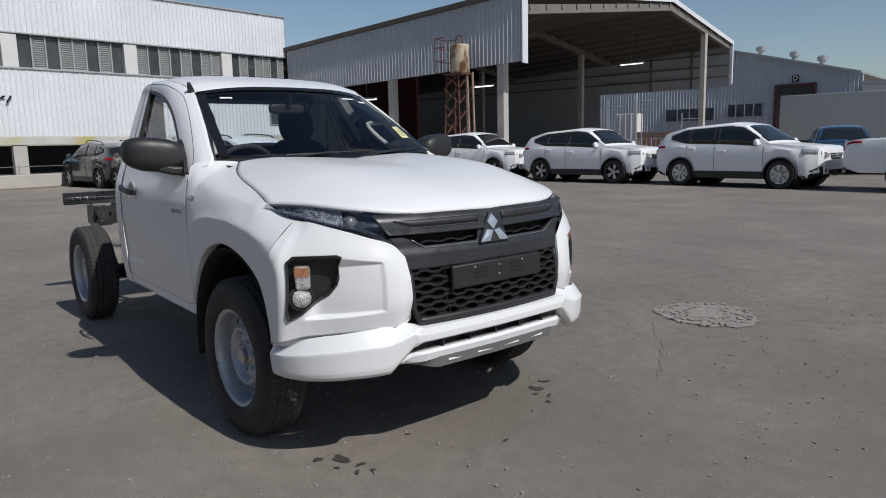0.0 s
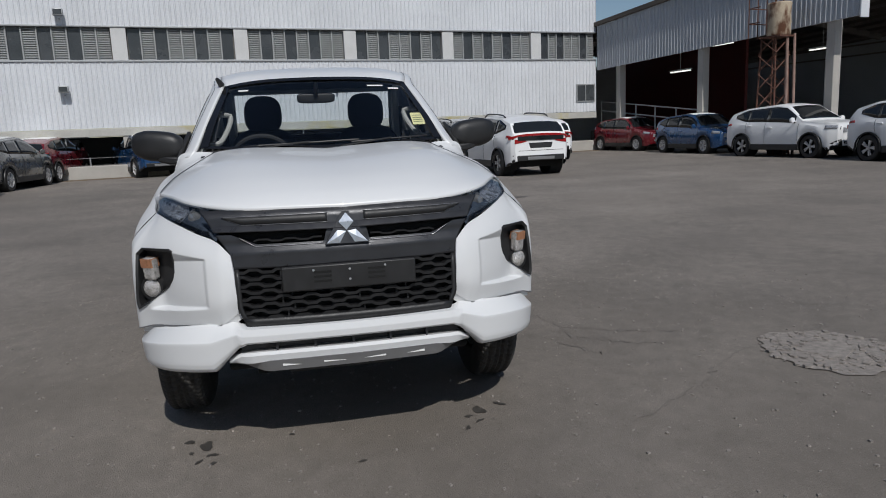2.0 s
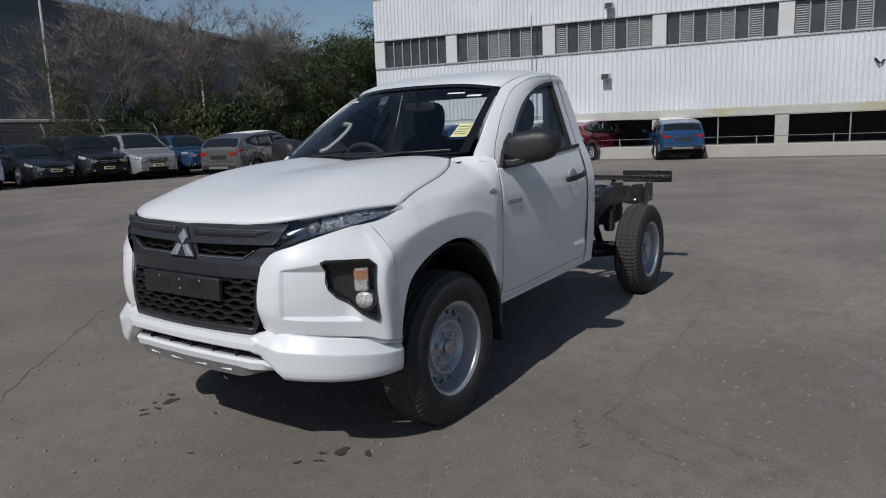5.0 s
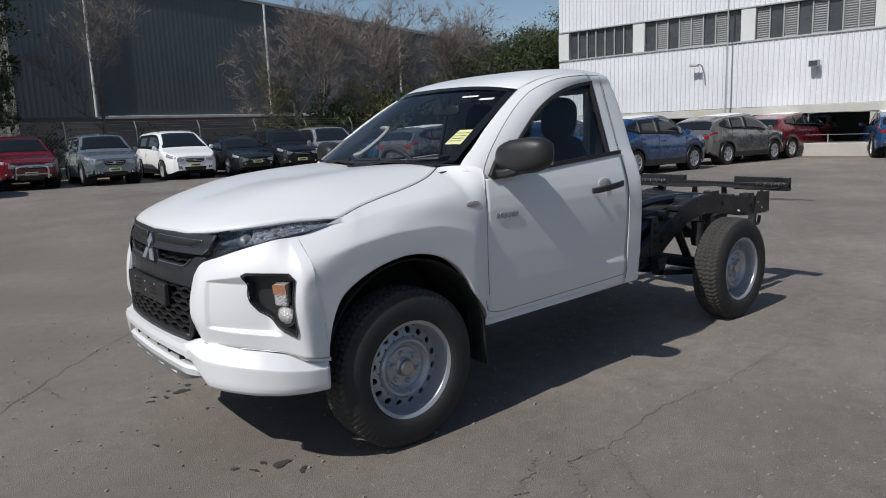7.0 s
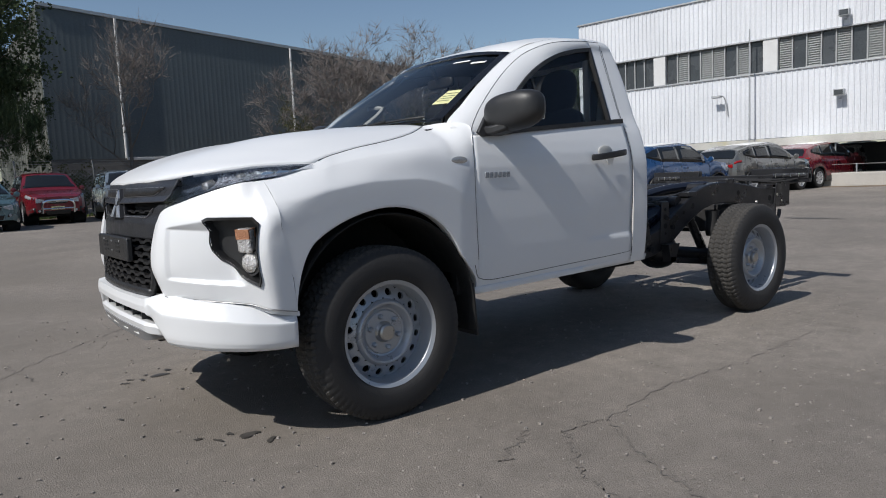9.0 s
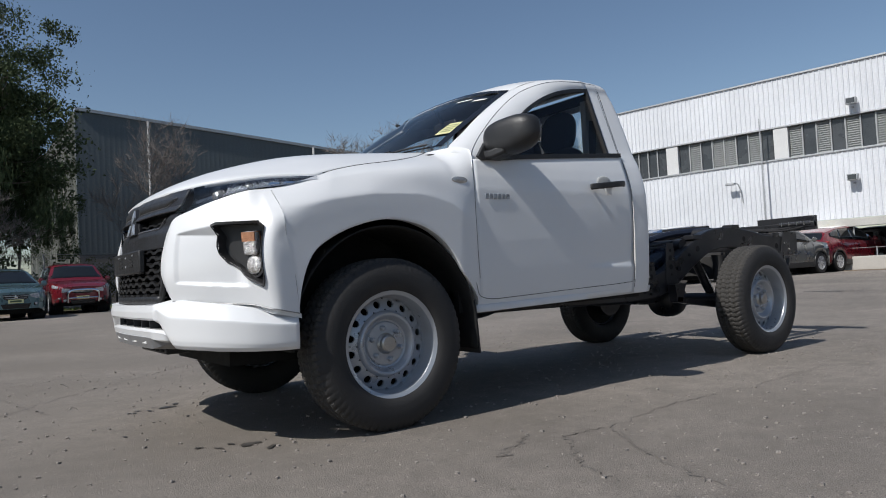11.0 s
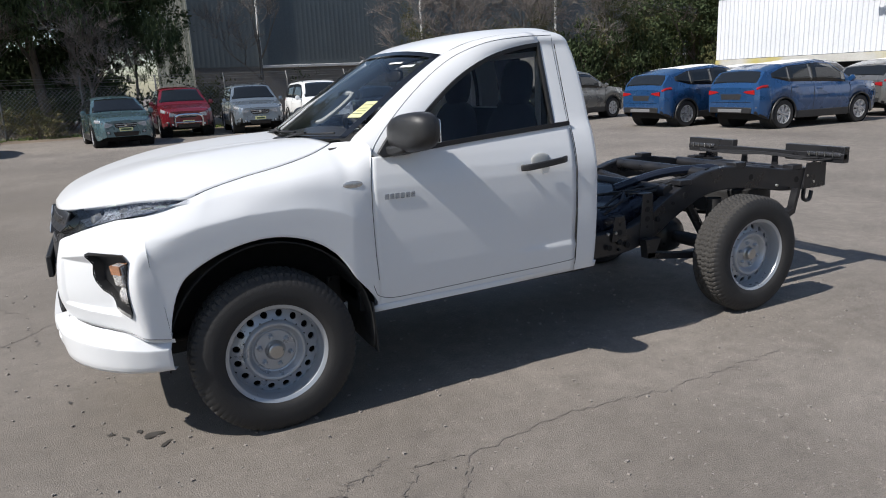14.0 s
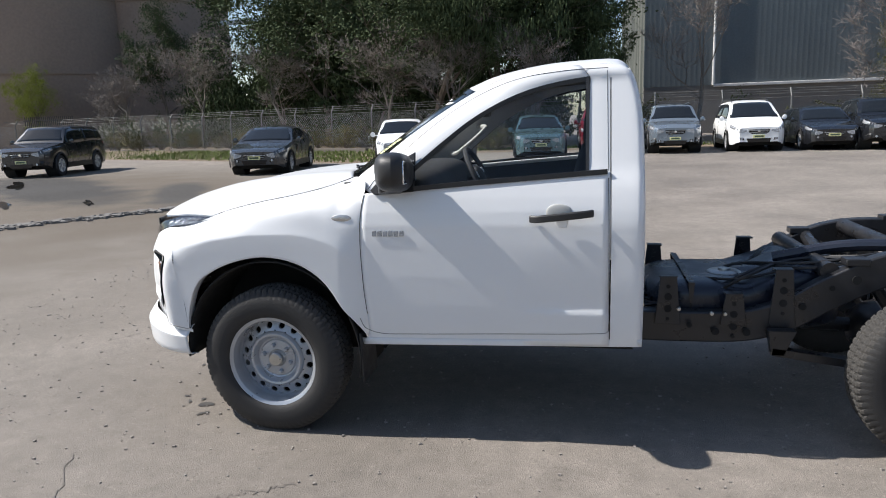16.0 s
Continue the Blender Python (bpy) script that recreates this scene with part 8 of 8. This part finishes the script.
for x in (-2.66,):
    part("diagonal_tube", Geo().tube([(x, 0.42, 0.72), (x - 0.10, -0.42, 0.78)], 0.034, 10), M["frame"], truck)
# holes in the rails, with bolts
for sg in (1, -1):
    for x, z, r_ in ((-2.0, 0.50, 0.014), (-2.12, 0.47, 0.018), (-2.26, 0.47, 0.018), (-2.5, 0.60, 0.016), (-2.72, 0.73, 0.02), (-2.62, 0.69, 0.012), (-3.3, 0.79, 0.02), (-3.75, 0.73, 0.022)):
        part("rail_hole", Geo().lathe([(0, 0), (r_, 0), (r_, -0.004)], 14, "y", (x, sg * 0.489, z)), M["liner"], truck)
    for x, z in ((-2.10, 0.56), (-2.16, 0.56), (-2.42, 0.44), (-1.95, 0.58), (-3.55, 0.71), (-3.85, 0.75), (-3.92, 0.70)):
        part("bolt", Geo().lathe([(0, sg * 0.014), (0.009, sg * 0.012), (0.011, 0)], 8, "y", (x, sg * 0.488, z)), M["bare_metal"], truck, "plain steel bolt")
# tray mounting brackets
for sg in (1, -1):
    for x, zt, zb in ((-1.90, 0.737, 0.50), (-2.20, 0.656, 0.50), (-2.415, 0.775, 0.50)) if sg > 0 else ((-1.92, 0.725, 0.50), (-2.43, 0.77, 0.50)):
        y = sg * 0.475
        b = part("tray_bracket", Geo().prism([(x - 0.06, y, zb), (x + 0.06, y, zb), (x + 0.038, y, zt), (x - 0.038, y, zt)], (0, sg * 0.008, 0)), M["frame"], truck, "black tray mounting bracket", bevel=0.002)
        part("bracket_lip", Geo().box(x - 0.042, x + 0.042, y - 0.05 * (sg > 0), y + 0.05 * (sg < 0), zt - 0.008, zt), M["frame"], b)
        for z, r_ in ((zt - 0.05, 0.010), (zt - 0.10, 0.018), (zt - 0.16, 0.018), (zt - 0.21, 0.009)):
            part("bracket_hole", Geo().lathe([(0, sg * 0.010), (r_, sg * 0.010), (r_, sg * -0.002)], 14, "y", (x, y, z)), M["patch"] if sg < 0 else M["liner"], b)
    for x, z in ((-2.72, 0.815), (-3.2, 0.885), (-3.75, 0.82)):
        part("tray_pad", Geo().box(x - 0.05, x + 0.05, sg * 0.41, sg * 0.49, z - 0.02, z + 0.012), M["frame"], truck, "black mounting pad", bevel=0.004)
# fuel tank
tank_g = blob(-2.28, 0.02, 0.560, 0.46, 0.36, 0.120, 5.0, 48, 24)
tank_g.v = [(x, y, z + 0.085 * np.clip((-2.38 - x) / 0.12, 0, 1) * (z > 0.56)) for x, y, z in tank_g.v]
tk = part("fuel_tank", tank_g, M["tank"], truck, "dark blue-black plastic fuel tank", sharp=80)
part("pump_cap", Geo().lathe([(0, 0.700), (0.028, 0.700), (0.030, 0.690), (0.075, 0.688), (0.085, 0.682), (0.085, 0.66)], 24, "z", (-2.22, 0.10, 0)), M["bare_metal"], tk, "metal fuel pump cap")
part("tank_strap", Geo().bar([(-2.02, -0.37, 0.50), (-2.02, -0.37, 0.684), (-2.02, 0.0, 0.686), (-2.02, 0.39, 0.684), (-2.02, 0.39, 0.50)], 0.03, 0.006), M["frame"], tk)
rnd = random.Random(12)
for k in range(6):
    y0 = 0.36 - 0.05 * k
    p = [(-1.80, y0, 0.56 + 0.008 * k), (-2.05, y0 + rnd.uniform(-0.05, 0.05), 0.58 + rnd.uniform(-0.06, 0.08)), (-2.25, 0.15 + rnd.uniform(-0.1, 0.25), 0.695 + rnd.uniform(-0.01, 0.02)), (-2.55, 0.25 + rnd.uniform(-0.1, 0.12), 0.765 + rnd.uniform(-0.02, 0.02)), (-2.95, 0.36, 0.83 + rnd.uniform(-0.03, 0.03)), (-3.6, 0.36 - 0.04 * k, 0.80 + rnd.uniform(-0.02, 0.03))]
    part("cable", Geo().tube(spline(p, 30), rnd.choice((0.005, 0.007, 0.009)), 5), M["rubber_hose"], truck, "black cable along the chassis")
part("fuel_pipe", Geo().tube(spline([(-2.45, 0.12, 0.76), (-2.75, 0.22, 0.84), (-3.05, 0.34, 0.86), (-3.1, 0.38, 0.85)], 20), 0.03, 10), M["tank"], truck, "ribbed filler pipe")
part("muffler", blob(-2.55, -0.22, 0.50, 0.26, 0.10, 0.08, 3.0), M["bare_metal"], truck, "steel muffler", sharp=80)
part("exhaust_pipe", Geo().tube(spline([(-0.6, -0.25, 0.42), (-2.3, -0.22, 0.48), (-2.8, -0.26, 0.55), (-3.0, -0.33, 0.66), (-3.4, -0.36, 0.52), (-3.8, -0.40, 0.48)], 40), 0.028, 10), M["bare_metal"], truck, "steel exhaust pipe")
# rear axle, springs, shocks
part("rear_axle", Geo().tube([(-3.0, -0.68, 0.364), (-3.0, 0.68, 0.364)], 0.045, 14), M["frame"], truck, "black rear axle tube")
part("differential", blob(-3.0, 0, 0.364, 0.14, 0.14, 0.135, 2.3), M["frame"], truck, "black differential housing", sharp=80)
part("prop_shaft", Geo().tube([(-0.6, 0, 0.47), (-2.87, 0, 0.38)], 0.038, 12), M["frame"], truck, "propeller shaft")
both("leaf_spring", Geo().bar(spline([(-2.36, 0.53, 0.40), (-2.65, 0.53, 0.36), (-3.0, 0.53, 0.325), (-3.35, 0.53, 0.40), (-3.66, 0.53, 0.53)], 24), 0.06, 0.036), M["frame"], "black leaf spring")
both("spring_shackle", Geo().bar([(-3.66, 0.53, 0.52), (-3.70, 0.53, 0.68)], 0.05, 0.03), M["frame"])
both("spring_hanger", Geo().prism([(-2.34, 0.50, 0.50), (-2.46, 0.50, 0.50), (-2.41, 0.50, 0.385), (-2.36, 0.50, 0.385)], (0, 0.06, 0)), M["frame"], "black spring hanger")
both("shock_absorber", Geo().tube([(-3.06, 0.36, 0.36), (-2.80, 0.36, 0.74)], 0.032, 10), M["frame"], "black shock absorber")
both("bump_stop", Geo().lathe([(0.04, 0.50), (0.05, 0.55), (0.04, 0.62), (0.05, 0.68)], 14, "z", (-3.0, 0.46, 0)), M["rubber"])
both("brake_drum", Geo().lathe([(0, 0.57), (0.135, 0.57), (0.138, 0.64), (0.135, 0.675)], 32, "y", (-3.0, 0, 0.364)), M["frame"], "black brake drum")
both("front_lower_arm", Geo().bar([(-0.02, 0.32, 0.34), (0.0, 0.66, 0.30)], 0.16, 0.05), M["frame"], "black lower suspension arm", bevel=0.01)
both("front_drum", Geo().lathe([(0, 0.62), (0.15, 0.62), (0.15, 0.70)], 32, "y", (0, 0, 0.364)), M["frame"])
part("gearbox", blob(-0.85, 0, 0.50, 0.45, 0.18, 0.14, 3.0), M["frame"], truck, "dark gearbox", sharp=80)
# spare wheel slung under the tail
w = np.linspace(0, 2 * math.pi, 60, endpoint=False)
part("spare_tyre", Geo().lathe([(0.20, -0.09), (0.26, -0.104), (0.33, -0.10), (0.362, -0.07), (0.366, 0), (0.362, 0.07), (0.33, 0.10), (0.26, 0.104), (0.20, 0.09)], 60, "z", (-3.52, 0, 0.60)), M["rubber"], truck, "spare tyre slung under the tail")
part("spare_rim", Geo().lathe([(0, -0.02), (0.14, -0.02), (0.2, -0.09)], 40, "z", (-3.52, 0, 0.60)), M["steel_rim"], truck, "silver spare rim")
# tail lamp bar on two posts
bar = part("lamp_bar", Geo().box(-3.965, -3.925, -0.70, 0.70, 0.865, 0.905), M["frame"], truck, "black bar carrying the tail lamps", bevel=0.004)
for y in (-0.14, 0.14):
    part("bar_post", Geo().prism([(-3.96, y - 0.03, 0.74), (-3.96, y + 0.03, 0.74), (-3.96, y + 0.02 , 0.87), (-3.96, y - 0.02, 0.87)], (0.012, 0, 0)), M["frame"], bar)
both("rail_end_plate", Geo().prism([(-3.80, 0.49, 0.66), (-4.04, 0.49, 0.66), (-4.04, 0.49, 0.83), (-3.84, 0.49, 0.84)], (0, 0.008, 0)), M["frame"], "black end plate of the rail")
both("lamp_stay", Geo().bar([(-3.93, 0.46, 0.80), (-3.94, 0.50, 0.87)], 0.05, 0.012), M["frame"])
both("tow_hook", Geo().tube(spline([(-3.86, 0.47, 0.66), (-3.86, 0.47, 0.58), (-3.92, 0.47, 0.57), (-3.94, 0.47, 0.63)], 14), 0.014, 8), M["frame"], "black tie-down hook")
for ob, sg in zip(both("tail_lamp", Geo().box(-3.985, -3.93, 0.24, 0.70, 0.842, 0.952), M["frame"], "black tail lamp housing", bevel=0.004), (1, -1)):
    part("lamp_lens", Geo().box(-3.945, -3.915, sg * 0.42, sg * 0.68, 0.880, 0.914), M["lamp_dark"], ob, "clear lamp lens", bevel=0.012)
    part("lamp_back", Geo().box(-4.0, -3.983, sg * 0.30, sg * 0.69, 0.858, 0.938), M["red_lens"], ob, "red lens", bevel=0.008)
    for k in range(4):
        part("lamp_rib", Geo().box(-3.913, -3.908, sg * (0.45 + 0.06 * k), sg * (0.455 + 0.06 * k), 0.882, 0.912), M["bare_metal"], ob)
for k in range(4):
    p = [(-3.92, 0.62 - 0.1 * k, 0.87), (-3.90, 0.45 - 0.12 * k, 0.85 + 0.01 * k), (-3.90, 0.15 - 0.15 * k, 0.87), (-3.88, -0.2 - 0.1 * k, 0.855), (-3.90, -0.55, 0.87)]
    part("lamp_cable", Geo().tube(spline(p, 24), 0.006, 5), M["rubber_hose"], bar, "loose wiring")

# ---- cabin ----
part("dashboard", Geo().grid(skin([[(-0.36, y, 1.225) for y in (-0.66, -0.3, 0, 0.3, 0.66)], [(-0.60, -0.66, 1.245), (-0.60, -0.36, 1.275), (-0.60, 0, 1.255), (-0.60, 0.36, 1.250), (-0.60, 0.66, 1.245)],
                                          [(-0.74, -0.68, 1.20), (-0.78, -0.36, 1.235), (-0.74, 0, 1.215), (-0.72, 0.36, 1.20), (-0.72, 0.68, 1.19)], [(-0.75, -0.70, 1.0), (-0.78, -0.36, 1.0), (-0.75, 0, 1.0), (-0.74, 0.36, 1.0), (-0.74, 0.70, 1.0)],
                                          [(-0.60, y, 0.80) for y in (-0.70, -0.36, 0, 0.36, 0.70)]], 26, 22)), M["trim_dark"], truck, "dark dashboard", thick=0.01, sharp=60)
sw = part("steering_wheel", Geo().tube([(0.185 * math.cos(a), 0.185 * math.sin(a), 0) for a in np.linspace(0, 2 * math.pi, 40)], 0.016, 8).move(pose(-0.88, -0.36, 1.16, 0, -62, 0)), M["trim_dark"], truck, "black steering wheel")
part("wheel_hub", blob(0, 0, 0, 0.075, 0.085, 0.03, 2.4).move(pose(-0.875, -0.36, 1.155, 0, -62, 0)), M["trim_dark"], sw, sharp=80)
for a in (0.2, math.pi - 0.2, -math.pi / 2):
    part("spoke", Geo().bar([(0.05 * math.sin(a), 0.05 * math.cos(a), 0), (0.18 * math.sin(a), 0.18 * math.cos(a), 0)], 0.035, 0.014).move(pose(-0.88, -0.36, 1.16, 0, -62, 0)), M["trim_grey"], sw)
part("column", Geo().tube([(-0.86, -0.36, 1.15), (-0.70, -0.36, 1.08)], 0.04, 10), M["trim_dark"], sw)
for y in (-0.36, 0.36):
    seat = part("seat", blob(-1.22, y, 0.80, 0.27, 0.25, 0.10, 4.0), M["seat"], truck, "dark blue-black cloth seat", sharp=80)
    part("backrest", blob(0, 0, 0, 0.075, 0.245, 0.32, 3.2).move(pose(-1.49, y, 1.06, 0, -12, 0)), M["seat"], seat, "dark cloth backrest", sharp=80)
    part("headrest", blob(0, 0, 0, 0.055, 0.128, 0.130, 2.8).move(pose(-1.555, y, 1.470, 0, -8, 0)), M["seat"], seat, "rounded dark headrest", sharp=80)
    part("seat_base", Geo().box(-1.45, -1.0, y - 0.22, y + 0.22, 0.55, 0.74), M["trim_dark"], seat)
    for dy in (-0.05, 0.05):
        part("headrest_post", Geo().tube([(-1.555, y + dy, 1.30), (-1.555, y + dy, 1.40)], 0.006, 6), M["bare_metal"], seat)
part("console", Geo().box(-1.35, -0.80, -0.09, 0.09, 0.56, 0.86), M["trim_dark"], truck, bevel=0.02)
part("gear_lever", Geo().tube([(-0.95, 0, 0.86), (-1.0, 0, 1.02)], [0.012, 0.022], 8), M["trim_dark"], truck)
part("headliner", Geo().grid(roof_grid[1:-3] * np.array((1, 0.97, 1)) + (0, 0, -0.035)), M["headliner"], truck, "pale headliner", thick=0.004)
part("rear_trim", Geo().box(-1.715, -1.700, -0.70, 0.70, 0.56, 1.325), M["trim_dark"], truck, "dark rear cabin trim")
for y0, y1 in ((-0.68, -0.575), (0.575, 0.68)):
    part("rear_side_trim", Geo().box(-1.705, -1.690, max(y0, -0.60), min(y1, 0.60), 1.325, 1.64), M["trim_dark"], truck)
part("rear_top_trim", Geo().box(-1.69, -1.675, -0.58, 0.58, 1.645, 1.70), M["trim_dark"], truck)
rv = part("rear_view_mirror", blob(-0.97, -0.01, 1.545, 0.018, 0.118, 0.032, 4.0), M["black_plastic"], truck, "black rear-view mirror", sharp=80)
part("mirror_stem", Geo().tube([(-0.94, -0.01, 1.565), (-0.90, -0.01, 1.64)], 0.014, 8), M["black_plastic"], rv)
both("door_trim", Geo().grid([[(x, 0.70, z) for z in np.linspace(0.56, belt(x) - 0.02, 6)] for x in np.linspace(-0.55, -1.60, 8)]), M["trim_dark"], "dark door trim", thick=0.03)
both("pillar_trim", Geo().grid(skin([[np.array(c[0]) + (0, -0.035, -0.005), np.array(c[3]) + (-0.02, -0.03, -0.025)] for c in rc[1:8]], 4, 24)), M["trim_pale"], "grey pillar trim")
both("rear_pillar_trim", Geo().box(-1.68, -1.545, 0.56, 0.60, 1.25, 1.62), M["trim_grey"], "grey rear pillar trim")
gpath = [np.array(rc[2][0]) * 0.4 + np.array(rc[2][3]) * 0.6 + (-0.03, -0.06, -0.02), np.array(rc[2][0]) * 0.4 + np.array(rc[2][3]) * 0.6 + (-0.09, -0.13, -0.01), np.array(rc[4][0]) * 0.4 + np.array(rc[4][3]) * 0.6 + (-0.07, -0.13, -0.02), np.array(rc[4][0]) * 0.4 + np.array(rc[4][3]) * 0.6 + (-0.01, -0.05, -0.01)]
both("grab_handle", Geo().tube(spline(gpath, 14), 0.015, 8), M["trim_grey"], "pale grey grab handle on the pillar")
both("seat_belt", Geo().bar(spline([(-1.58, 0.62, 1.50), (-1.56, 0.60, 1.2), (-1.54, 0.58, 0.8)], 8), 0.006, 0.045), M["trim_dark"], "dark seat belt")
